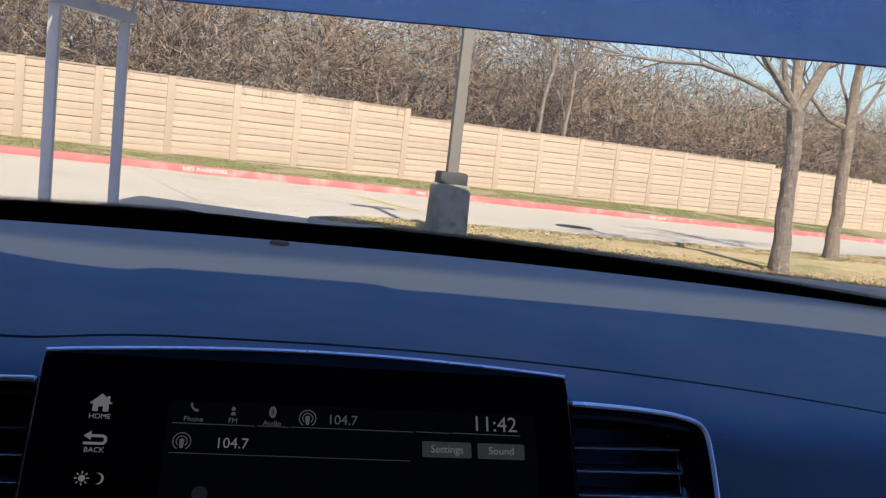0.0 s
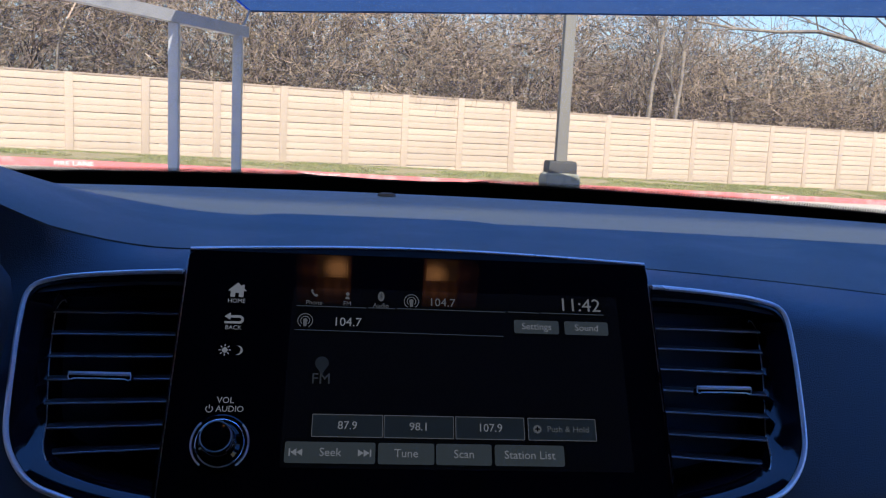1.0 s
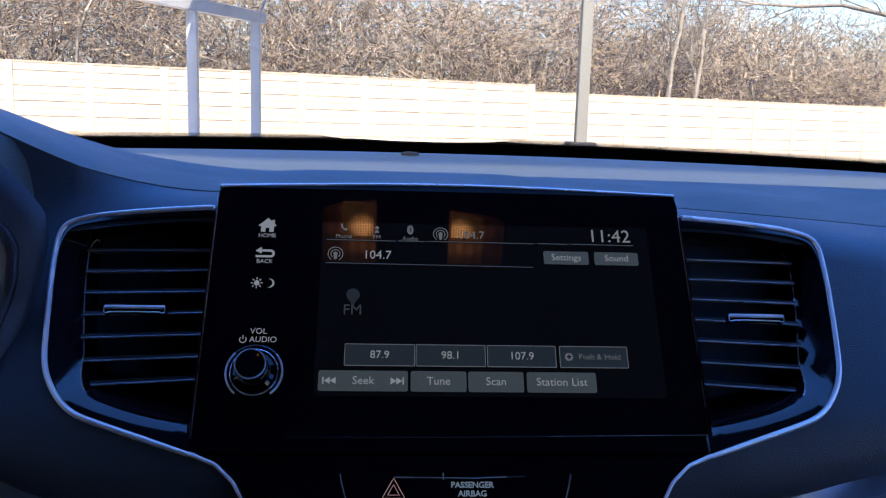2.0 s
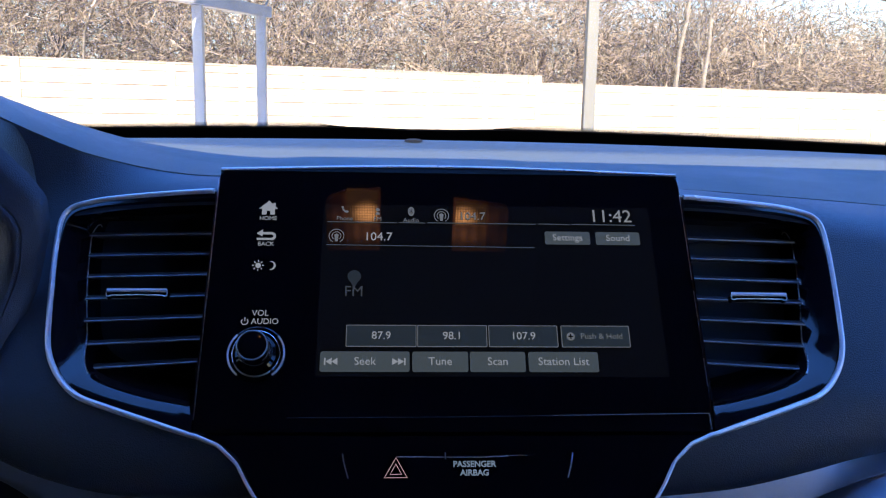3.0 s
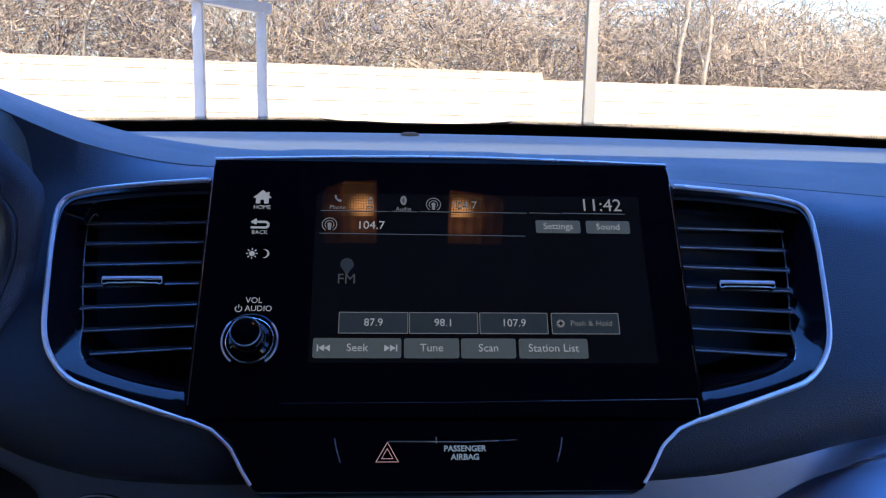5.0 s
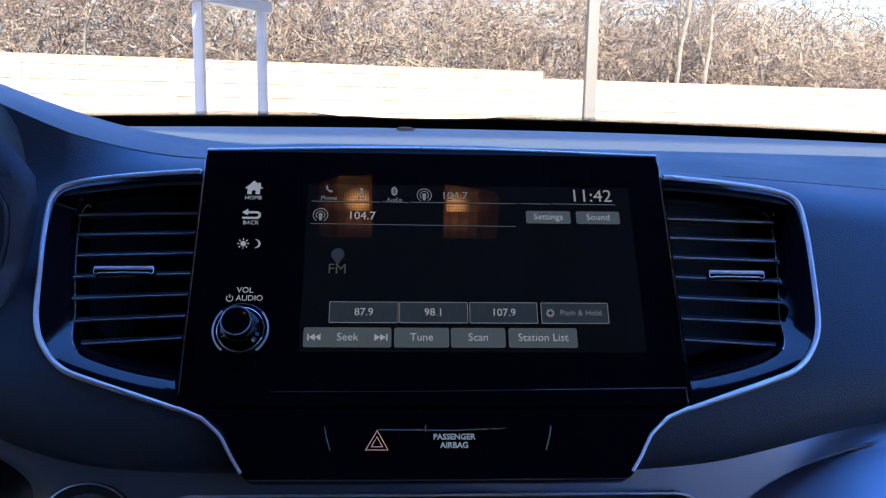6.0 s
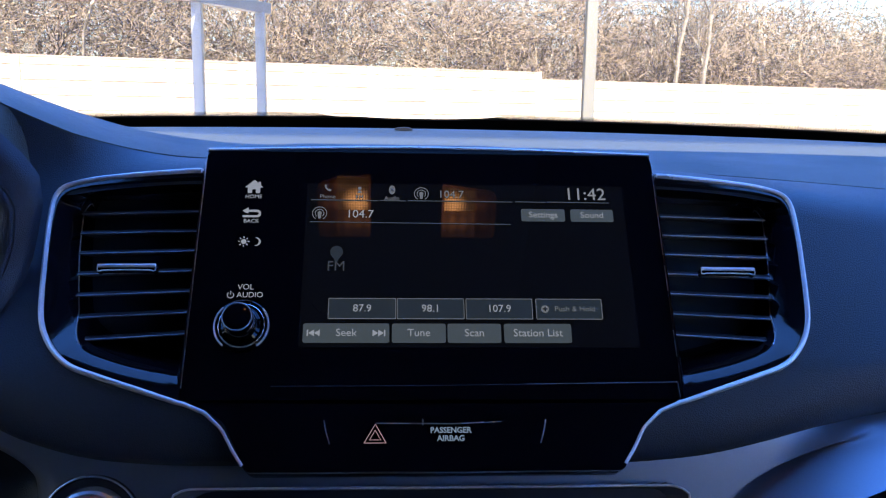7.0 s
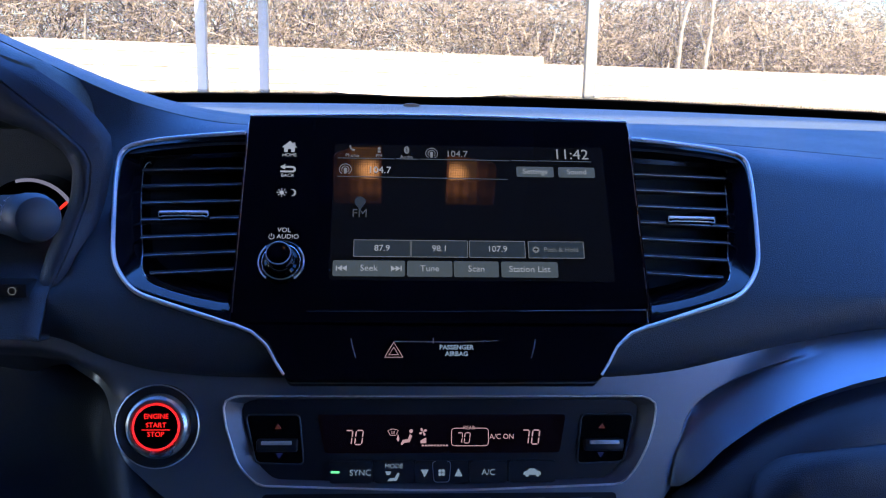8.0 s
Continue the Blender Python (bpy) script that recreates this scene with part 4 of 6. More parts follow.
# closed shell round and behind the seats
shell = thing("car_body", "plain closed body of the parked car round the cabin", "car", (0, -1.2, 0), kind="structure")
bm = bmesh.new()
rows = []
for y, z, w in ((-0.03, 1.505, 0.56), (-0.1, 1.525, 0.6), (-0.5, 1.57, 0.66), (-1.3, 1.59, 0.68), (-2.4, 1.56, 0.66), (-3.0, 1.5, 0.62)):
    rows.append([(w * math.sin(a), y, z - 0.05 * (1 - math.cos(a))) for a in (math.pi / 2 * (i / 48 * 2 - 1) for i in range(49))])
grid_faces(bm, rows)
thick(part("headliner", bm, M_LINER, shell, "dark woven headliner"), 0.03)
for s in (-1, 1):
    bm = bmesh.new()
    box(bm, (s * 0.76 - 0.05, -3.1, 0.02), (s * 0.76 + 0.05, 0.75, 0.98), bevel=0.01)
    part("door_panel", bm, M_SHELL, shell)
    # pillars lean in towards the roof
    for (yb, zb, wb), (yt, zt, wt), deep in (((0.5, 0.97, 0.82), (-0.02, 1.5, 0.68), 0.05), ((-0.66, 0.97, 0.76), (-0.7, 1.53, 0.645), 0.05), ((-2.05, 0.97, 0.76), (-2.1, 1.54, 0.645), 0.1)):
        bm = bmesh.new()
        loft(bm, [[Vector((s * (w + a), y + b * deep, z)) for a, b in ((-0.035, -1), (0.035, -1), (0.035, 1), (-0.035, 1))] for w, y, z in ((wb, yb, zb), (wt, yt, zt))], caps=True)
        part("pillar", bm, M_SHELL, shell)
    bm = bmesh.new()
    tube(bm, [(s * 0.6, -0.06, 1.475), (s * 0.645, -0.5, 1.535), (s * 0.665, -1.3, 1.555), (s * 0.645, -2.4, 1.525), (s * 0.6, -3.0, 1.465)], 0.1, 0.07, (0, 0, 1), 8)
    part("roof_rail", bm, M_SHELL, shell)
    # added unseen panels close the driver's side and rear quarter to limit light
    bm = bmesh.new()
    y0, y1 = (-3.05, -1.25) if s > 0 else (-3.05, -0.26)
    loft(bm, [[Vector((s * x, y, z)) for x, y in ((w - 0.03, y0), (w + 0.03, y0), (w + 0.03, y1), (w - 0.03, y1))] for w, z in ((0.76, 0.96), (0.63, 1.55))], caps=True)
    part("light_block_panel", bm, M_SHELL, shell)
bm = bmesh.new()
box(bm, (-0.76, -3.15, 0.02), (0.76, -3.05, 1.52), bevel=0.01)
part("tailgate", bm, M_SHELL, shell)
bm = bmesh.new()
box(bm, (-0.76, 0.64, 0.02), (0.76, 0.72, 1.10), bevel=0.01)
part("bulkhead", bm, M_SHELL, shell)
bm = bmesh.new()
box(bm, (-0.71, -3.05, 0.3), (0.71, 0.64, 0.34))
part("cabin_floor", bm, M_SHELL, shell)

# windscreen and its printed black band
GX = [-0.74 + 1.48 * i / 40 for i in range(41)]


def glass_pt(x, f, off=0.0):
    """f 0 at the foot, 1 at the roof header; off metres towards the cabin."""
    foot = Vector((x, 0.648 - 0.32 * x * x, 1.118 - 0.03 * x * x))
    head = Vector((x * 0.78, -0.03 - 0.10 * x * x, 1.505 - 0.05 * x * x))
    p = foot.lerp(head, f)
    p += Vector((0, 0.49, 0.87)) * (0.035 * math.sin(math.pi * f) - off)
    return p


pane = solo("windscreen", grid_faces(bmesh.new(), [[glass_pt(x, f / 16) for x in GX] for f in range(17)]), M_GLASS, "clear slightly dusty windscreen glass with a faint glare haze added", "windscreen", "structure")
pane.visible_shadow = False


def band_top(x):
    return 0.154 - 0.004 * math.exp(-((x - 0.005) / 0.062) ** 4)


band = tagged(thing("windscreen_band", "black printed border along the foot of the windscreen", "windscreen", (0, 0.6, 1.15), kind="structure"))
bm = bmesh.new()
loft(bm, [[glass_pt(x, f, o) for f, o in ((0.0, 0.004), (band_top(x) * 0.5, 0.004), (band_top(x), 0.004), (band_top(x), 0.006), (0.0, 0.006))] for x in [-0.74 + 1.48 * i / 160 for i in range(161)]], caps=True)
part("solid_print", bm, M_FRIT, band)
verts, faces = [], []
x = -0.7
while x < 0.7:
    fade = smooth01((abs(x + 0.005) - 0.078) / 0.045)             # the rows run out towards the middle
    for row in range(4):
        w, h = (0.0007, 0.00058, 0.00045, 0.00032)[row], (0.0012, 0.0011, 0.0009, 0.0007)[row]
        if fade < 0.12 + 0.2 * row:
            continue
        f0 = band_top(x) + (row * 0.0017 * fade + 0.0001) / 0.62
        xx = x + 0.00085 * (row % 2)
        i = len(verts)
        for dx, df in ((-w, h * 0.5), (-w * 0.5, 0), (w * 0.5, 0), (w, h * 0.5), (w * 0.5, h), (-w * 0.5, h)):
            for o in (0.004, 0.0048):
                verts.append(glass_pt(xx + dx, f0 + df / 0.62, o))
        faces += [tuple(i + 2 * k for k in range(6)), tuple(i + 11 - 2 * k for k in range(6))]
        faces += [(i + 2 * k, i + 2 * k + 1, i + (2 * k + 3) % 12, i + (2 * k + 2) % 12) for k in range(6)]
    x += 0.0017
me = bpy.data.meshes.new("print_dots")
base = world_of(band).translation
me.from_pydata([v - base for v in verts], [], faces)
me.materials.append(M_FRIT)
ob = new("print_dots", me)
ob.parent = band
tagged(ob, "fading row of printed dots", kind="stuff")

# overhead console with two map lamps
console = thing("overhead_console", "overhead console with two lit amber map lamps", "map lamp", (0, -0.17, 1.52))
bm = bmesh.new()
slab(bm, rounded([(-0.11, -0.3), (0.11, -0.3), (0.12, -0.1), (0.09, -0.06), (-0.09, -0.06), (-0.12, -0.1)], 0.02), lambda u, v, d: Vector((u, v, 1.490 + d)), 0.0, 0.06, 0.004)
part("housing", bm, M_SHELL, console)
for s in (-1, 1):
    # hot ribbed pane over the bulb, a plain pane behind it and a narrow one at the outer side
    x0, x1, x2 = (0.0473, 0.0781, 0.0955) if s < 0 else (0.0278, 0.0590, 0.0780)
    f0, f1, f2 = (-0.1312, -0.1314, -0.1405) if s < 0 else (-0.1412, -0.1448, -0.1495)
    at = lambda u, v, d: Vector((u, v, 1.488 + d))
    bm = bmesh.new()
    slab(bm, rounded([(s * (x0 - 0.002), f0 + 0.002), (s * (x2 + 0.002), f2 + 0.003), (s * (x2 + 0.002), -0.1985), (s * (x0 - 0.002), -0.1985)], [0.002, 0.01, 0.004, 0.002]), at, -0.001, 0.003)
    map_lamp = part("map_lamp", bm, M_AMBER_SIDE, console, "lit amber map lamp")
    for name, pts, radii, mat in (("ribbed_lens", [(x0, f0), (x1 - 0.0006, f1), (x1 - 0.0006, -0.1670), (x0, -0.1670)], 0.0012, M_AMBER),
                                  ("plain_lens", [(x0, -0.1682), (x1 - 0.0006, -0.1682), (x1 + 0.001, -0.1962), (x0 - 0.0008, -0.1962)], 0.0015, M_AMBER_PLAIN),
                                  ("side_lens", [(x1 + 0.0006, f1 - 0.0006), (x2, f2), (x2 + 0.001, -0.1955), (x1 + 0.002, -0.1962)], [0.001, 0.009 if s < 0 else 0.003, 0.003, 0.001], M_AMBER_SIDE)):
        bm = bmesh.new()
        slab(bm, rounded([(s * x, v) for x, v in pts], radii), at, -0.0022, 0.002, 0.0004)
        part(name, bm, mat, map_lamp)

# ---- dashboard ----
dash = thing("dashboard", "soft grained dark dashboard lit blue from the canopy above", "dashboard", (0, 0.25, 1.0))


def rise(x):
    """How far the hood over the instruments lifts the dash top."""
    return 0.09 * smooth01((-0.13 - x) / 0.28) - 0.05 * smooth01((-0.5 - x) / 0.3)


def seam_y(x):
    return max(0.112 + 0.25 * (x + 0.1 - math.sqrt((x + 0.1) ** 2 + 0.0006)), 0.06) + (0.1 * min(x, 0.5) - 0.36 * min(x, 0.5) ** 2 if x > 0 else 0)


def seam_z(x):
    return 1.168 + rise(x) - (0.032 * x + 0.0645 * x * x if x > 0 else 0)


X_TOP = [-0.76 + 1.52 * i / 120 for i in range(121)]
FRONT = lambda x: Vector((x, 0.4586 - 0.08 * x * x, 1.1776 - 0.03 * x * x))


def top_row(x, f):
    """The dash top from the windscreen (f 0) to the seam (f 1)."""
    a = FRONT(x)
    y_edge = 0.312 - 0.25 * x * x
    if f < 0.42:
        t = f / 0.42
        y, z = a.y + (y_edge - a.y) * t, a.z + (1.1665 - 0.02 * x * x - a.z) * (t + 0.55 * t * (1 - t))
    else:
        t = (f - 0.42) / 0.58
        y, z = y_edge + (seam_y(x) - y_edge) * t, (1.1665 - 0.02 * x * x) + (seam_z(x) - rise(x) - 1.1665 + 0.02 * x * x) * t ** 1.7
    lift = rise(x) * smooth01(0.02 + f)
    return Vector((x, y, z + lift))


FS = [i / 24 for i in range(25)]
rows = [[FRONT(x) + Vector((0, 0.035, -0.10)) for x in X_TOP], [FRONT(x) + Vector((0, 0.012, -0.006)) for x in X_TOP]]
rows += [[top_row(x, f) for x in X_TOP] for f in FS]
rows += [[Vector((x, seam_y(x) - 0.0012, seam_z(x) - 0.004)) for x in X_TOP]]
thick(part("dash_top", grid_faces(bmesh.new(), rows), M_PAD, dash, smooth=50), 0.004)

sensor = thing("light_sensor", "small dark light sensor dome on the dash top", "sensor", (-0.013, 0.447, 1.1772))
bm = bmesh.new()
lathe(bm, [(0.0005, 0.0022), (0.004, 0.0020), (0.0065, 0.0012), (0.0075, -0.001), (0.0005, -0.001)], lambda u, v, d: Vector((-0.013 + u * 1.3, 0.447 + v, 1.1772 + d)), 24)
part("dome", bm, M_LINER, sensor)

# vent outline (right side; the left mirrors it)
CHROME = [(0.1245, 1.1652), (0.158, 1.1622), (0.188, 1.1585), (0.2065, 1.1535), (0.2048, 1.135), (0.2000, 1.11), (0.1955, 1.090), (0.181, 1.0755), (0.158, 1.0690), (0.1225, 1.0595)]
CH_R = [0.0003, 0.03, 0.03, 0.011, 0.03, 0.03, 0.03, 0.02, 0.03, 0.0003]
TONGUE = [(0.1105, 1.0553), (0.1015, 1.0487), (0.0955, 1.0402), (0.0907, 1.0345)]
vent_poly = [(p.x, p.y) for p in rounded([Vector(p) for p in CHROME] + [Vector((0.11, 1.057)), Vector((0.11, 1.165))], CH_R + [0.001, 0.001], 5)]
vent_poly = [(0.163 + (x - 0.163) * 0.98, 1.113 + (z - 1.113) * 0.98) for x, z in vent_poly]


def pad_top(x):
    return spline_table(abs(x), [(0, 1.169), (0.126, 1.1685), (0.17, 1.165), (0.21, 1.159), (0.3, 1.146), (0.45, 1.135), (0.8, 1.12)])


def pad_foot(x):
    return spline_table(x, [(-0.4, 1.055), (-0.2514, 1.0515), (-0.2262, 1.0495), (-0.1996, 1.0413), (-0.1704, 1.0352), (-0.1324, 1.0322), (-0.0912, 1.0316), (0, 1.0303), (0.089, 1.0317), (0.1361, 1.0347), (0.171, 1.0398), (0.2066, 1.0465), (0.2664, 1.0550), (0.4, 1.062), (0.8, 1.063)])


PX0, PX1 = -0.238, 0.76
STRIP_X = [(1.02, 0.078), (1.034, 0.0855), (1.041, 0.0895), (1.05, 0.095), (1.0565, 0.102), (1.0585, 0.112), (1.061, 0.1195)]
X_PAD = [PX0 + (PX1 - PX0) * i / 420 for i in range(421)]
cols = []
for x in X_PAD:
    zt, zf, col = pad_top(x), pad_foot(x), []
    edge = 0.03 * smooth01((PX0 + 0.022 - x) / 0.022)          # rolls away at the instrument opening
    s = Vector((x, seam_y(x) - 0.0012, seam_z(x) - 0.004))
    s2 = Vector((x, seam_y(x) - 0.004, seam_z(x) - 0.0002))
    f = Vector((x, face_y(x, zt - 0.014), zt - 0.014))
    knee = Vector((x, f.y + 0.016, zt + 0.001))
    col += [s, s2]
    for i in range(1, 12):
        t = i / 12
        col.append(s2 * (1 - t) ** 3 + s2.lerp(knee, 0.55) * 3 * t * (1 - t) ** 2 + knee * 3 * t * t * (1 - t) + f * t**3)
    for i in range(41):
        z = f.z + (zf - f.z) * i / 40
        d = 0.0
        if inside(abs(x), z, vent_poly):
            d = 0.05
        elif abs(x) < lerp_table(z, STRIP_X):
            d = 0.055
        col.append(Vector((x, face_y(x, z) + 0.016 * max(0, (i - 27) / 13) ** 2.2 + 0.004 * smooth01((abs(x) - 0.2) / 0.2) * math.sin(3.1 * i / 40), z)) + Vector((0, 0.8, 0)) * d)
    col += [Vector((x, col[-1].y + 0.004, zf - 0.005)), Vector((x, col[-1].y + 0.03, zf - 0.007)), Vector((x, col[-1].y + 0.05, zf - 0.007))]
    cols.append([p + Vector((0, edge * smooth01((p.z - 1.07) / 0.02) * smooth01((1.16 - p.z) / 0.03), 0)) for p in col])
thick(part("dash_face", grid_faces(bmesh.new(), cols), M_PAD_BLUE, dash, smooth=50), 0.003)

# hood over the instruments
X_HOOD = [-0.76 + 0.547 * i / 70 for i in range(71)]
LIP = [(-0.76, 1.2), (-0.45, 1.247), (-0.32, 1.232), (-0.256, 1.206), (-0.225, 1.190), (-0.2095, 1.1816), (-0.194, 1.1730), (-0.168, 1.1665)]
ARCH = [(-0.76, 1.18), (-0.45, 1.228), (-0.33, 1.213), (-0.2613, 1.191), (-0.246, 1.1814), (-0.23, 1.1718), (-0.2175, 1.163), (-0.205, 1.157), (-0.168, 1.1665)]
cols = []
for x in X_HOOD:
    zl, za = spline_table(x, LIP), spline_table(x, ARCH)
    yl = -0.01 + 0.06 * smooth01((x + 0.207) / 0.038)
    a, b = Vector((x, seam_y(x) - 0.004, seam_z(x) - 0.0002)), Vector((x, yl, zl))
    col = [Vector((x, seam_y(x) - 0.0012, seam_z(x) - 0.004)), a]
    top = Vector((x, yl + 0.012, max(zl + 0.006 * smooth01((-0.17 - x) / 0.05), a.z - 0.004)))
    col += [a * (1 - t) ** 2 + top * 2 * t * (1 - t) + b * t * t for t in (i / 10 for i in range(1, 11))]
    col += [Vector((x, yl + 0.0005, zl + (za - zl) * 0.3)), Vector((x, yl + 0.003, zl + (za - zl) * 0.7)), Vector((x, yl + 0.008, za)), Vector((x, yl + 0.013, za - 0.001)), Vector((x, yl + 0.02, za + 0.002)), Vector((x, max(yl, 0.1), za + 0.004))]
    blend = smooth01((x + 0.31) / 0.095)                       # melts into the pad beside the vent
    zt = pad_top(x)
    skin = [Vector((x, face_y(x, zt - 0.014) + 0.003, zt - 0.014 - 0.001 * i)) for i in range(18)]
    knee = Vector((x, face_y(x, zt - 0.014) + 0.019, zt - 0.001))
    for i in range(2, 12):
        t = (i - 1) / 10
        skin[i] = a * (1 - t) ** 3 + a.lerp(knee, 0.55) * 3 * t * (1 - t) ** 2 + knee * 3 * t * t * (1 - t) + skin[0] * t**3 + Vector((0, 0.001, -0.001))
    drop = smooth01((x + 0.252) / 0.039)
    col = [p if i < 2 else Vector((x, p.y + (skin[i].y - p.y) * blend, p.z + (skin[i].z - p.z) * drop)) for i, p in enumerate(col)]
    cols.append(col)
rows = cols
thick(part("instrument_hood", grid_faces(bmesh.new(), rows), M_PAD, dash, smooth=50), 0.003)

# shroud round the instruments: dark face below the hood, a seam, then a rounded ring that turns into the opening
HOOD_IN = [(-0.34, 1.226), (-0.278, 1.221), (-0.26, 1.207), (-0.241, 1.201), (-0.222, 1.188), (-0.209, 1.175), (-0.201, 1.164), (-0.200, 1.149), (-0.205, 1.128), (-0.213, 1.099), (-0.229, 1.058)]
SEAM_IN = [(-0.34, 1.222), (-0.277, 1.210), (-0.259, 1.195), (-0.241, 1.180), (-0.225, 1.167), (-0.213, 1.155), (-0.210, 1.147), (-0.212, 1.130), (-0.217, 1.115), (-0.221, 1.099), (-0.237, 1.053)]
EDGE_IN = [(-0.34, 1.181), (-0.288, 1.175), (-0.268, 1.171), (-0.252, 1.165), (-0.239, 1.159), (-0.230, 1.152), (-0.226, 1.142), (-0.228, 1.128), (-0.233, 1.110), (-0.239, 1.096), (-0.245, 1.060)]
lines = [resample([Vector((x, z)) for x, z in line], 60, closed=False) for line in (HOOD_IN, SEAM_IN, EDGE_IN)]
slope = lambda z: 0.5 * min(z - 1.12, 0.0)                     # follows the sloping face lower down
put = lambda p, y: Vector((p.x, y + slope(p.y), p.y))
bm = bmesh.new()
grid_faces(bm, [[put(a, 0.006) for a in lines[0]], [put(a.lerp(b, 0.5), 0.001) for a, b in zip(lines[0], lines[1])], [put(b, -0.003) for b in lines[1]], [put(b, 0.004) for b in lines[1]]])
thick(part("hood_face", bm, M_PADLOW, dash, "dark face under the hood", smooth=50), 0.002)
bm = bmesh.new()
ring_rows = [[put(b.lerp(c, f), y) for b, c in zip(lines[1], lines[2])] for f, y in ((0.03, 0.004), (0.04, -0.003), (0.15, -0.0045), (0.4, -0.004), (0.7, -0.001), (0.9, 0.005), (1.0, 0.012))]
ring_rows.append([put(c, 0.09) for c in lines[2]])
grid_faces(bm, ring_rows)
thick(part("shroud_ring", bm, M_PADLOW, dash, "rounded ring of the instrument opening", smooth=50), 0.002)

# surround below and beside the instruments
bm = bmesh.new()
rows = []
for k in range(16):
    row = []
    for x in [-0.76 + 0.53 * i / 40 for i in range(41)]:
        zt, zf = 1.085 - 0.01 * smooth01((-0.25 - x) / 0.2), pad_foot(x)
        if k < 4:
            row.append(Vector((x, (0.13, face_y(x, zt) + 0.04, face_y(x, zt) + 0.012, face_y(x, zt) + 0.003)[k], zt + (0.006, 0.004, 0.001, -0.004)[k])))
        else:
            z = zt - 0.01 + (zf - zt + 0.01) * min((k - 4) / 9, 1)
            row.append(Vector((x, face_y(x, z) + max(k - 13, 0) * 0.02, z - max(k - 13, 0) * 0.004)))
    rows.append(row)
thick(part("column_surround", grid_faces(bm, rows), M_PAD_BLUE, dash, smooth=50), 0.003)
bm = bmesh.new()
box(bm, (-0.76, 0.13, 1.03), (-0.235, 0.15, 1.16))
part("instrument_backing", bm, M_PADLOW, dash)

# grey fascia that sweeps from the centre to the passenger side
def fascia_foot(x):
    return spline_table(x, [(-0.26, 1.026), (-0.223, 1.004), (-0.207, 0.998), (-0.191, 0.985), (-0.161, 0.96), (-0.12, 0.93), (-0.05, 0.915), (0.1, 0.915), (0.125, 0.9451), (0.142, 0.9714), (0.159, 0.9885), (0.177, 1.0001), (0.195, 1.0113), (0.212, 1.0205), (0.23, 1.0277), (0.248, 1.0332), (0.272, 1.0379), (0.3, 1.0412), (0.45, 1.05), (0.8, 1.053)])


def crease(x):
    return spline_table(x, [(0.12, 0.9), (0.135, 0.955), (0.1405, 0.9854), (0.148, 1.0044), (0.158, 1.0152), (0.175, 1.025), (0.195, 1.0339), (0.213, 1.0404), (0.24, 1.048), (0.3, 1.055), (0.8, 1.06)])


CL = [(-0.1275, 0.0010), (-0.1200, 0.0040), (0.1200, 0.0040), (0.1282, 0.0005), (0.1255, -0.0185), (0.1160, -0.0375), (0.1065, -0.0475), (0.0, -0.0510), (-0.1062, -0.0475), (-0.1180, -0.0365), (-0.1262, -0.0120)]
CL_IN = [(x * 0.965, -0.0235 + (v + 0.0235) * 0.95) for x, v in CL]
SEAT = Vector((-0.02, -0.47, 1.2))


def driver_fall(x):
    """How far the trim turns back under the column."""
    return 0.06 * smooth01((-0.180 - x) / 0.045)


def lean(p, f):
    """Brings the foot of the passenger-side trim (f 1) towards the seats, so that it faces up."""
    way = SEAT - p
    return p + way.normalized() * (0.016 * f * smooth01((p.x - 0.135) / 0.065) * (1 - 0.6 * smooth01((p.x - 0.2) / 0.12)))


def below_crease(x, z):
    """From the crease (0) to the foot of the trim (1)."""
    return min(max(crease(x) - z, 0) / max(crease(x) - fascia_foot(x), 0.01), 1) if x > 0.12 else 0.0


def fascia_y(x, z):
    """The trim's face: upright in the middle; to the passenger's side it is undercut below the crease, then swells forward."""
    y = -0.043 + (z - 1.0124) * math.tan(radians(15)) + 0.10 * max(abs(x) - 0.17, 0) ** 1.3
    if x > 0.12:
        zt, far, u = pad_foot(x) - 0.002, smooth01((x - 0.18) / 0.1), below_crease(x, z)
        d = max(crease(x) - z, 0)
        y -= smooth01((x - 0.17) / 0.1) * 2.6 * max(zt - max(z, crease(x)), 0)
        y += 0.011 * smooth01((x - 0.139) / 0.02) * (1 - smooth01((x - 0.185) / 0.055)) * smooth01(d / 0.005) * (1 - u)
        y -= d * ((1 - far) * 0.65 * u + far * 1.9)
    return y


X_FAS = [-0.34 + 0.46 * i / 160 for i in range(160)] + [0.12 + 0.18 * i / 180 for i in range(180)] + [0.3 + 0.46 * i / 60 for i in range(61)]
cols = []
for x in X_FAS:
    zt, zl, col = pad_foot(x) - 0.002, fascia_foot(x), []
    if x < -0.2:
        zl = min(zl, zt - 0.012)
    for i in range(-2, 71):
        z = zt + (zl - zt) * max(i, 0) / 70
        y = fascia_y(x, z) + driver_fall(x) * smooth01((zt - 0.006 - z) / 0.03)
        if inside(x, (z - 1.0124) / 0.966, CL_IN):
            y += 0.014
        if i < 0:
            y += 0.012 * -i
            z += 0.001 * -i
        col.append(Vector((x, y, z)))
    col += [col[-1] + Vector((0, 0.008, -0.004)), col[-1] + Vector((0, 0.016, -0.016))]
    cols.append([lean(p, below_crease(x, p.z)) for p in col])
thick(part("fascia", grid_faces(bmesh.new(), cols), M_SILVER, dash, "satin blue grey fascia trim", smooth=50), 0.001)

# padded panels under the fascia
KNEE = [(0.0, 0.016), (0.028, 0.016), (0.031, 0.002), (0.04, -0.005), (0.06, -0.012), (0.1, -0.020), (0.2, -0.030), (0.4, -0.032), (0.7, -0.018), (1.0, -0.006)]


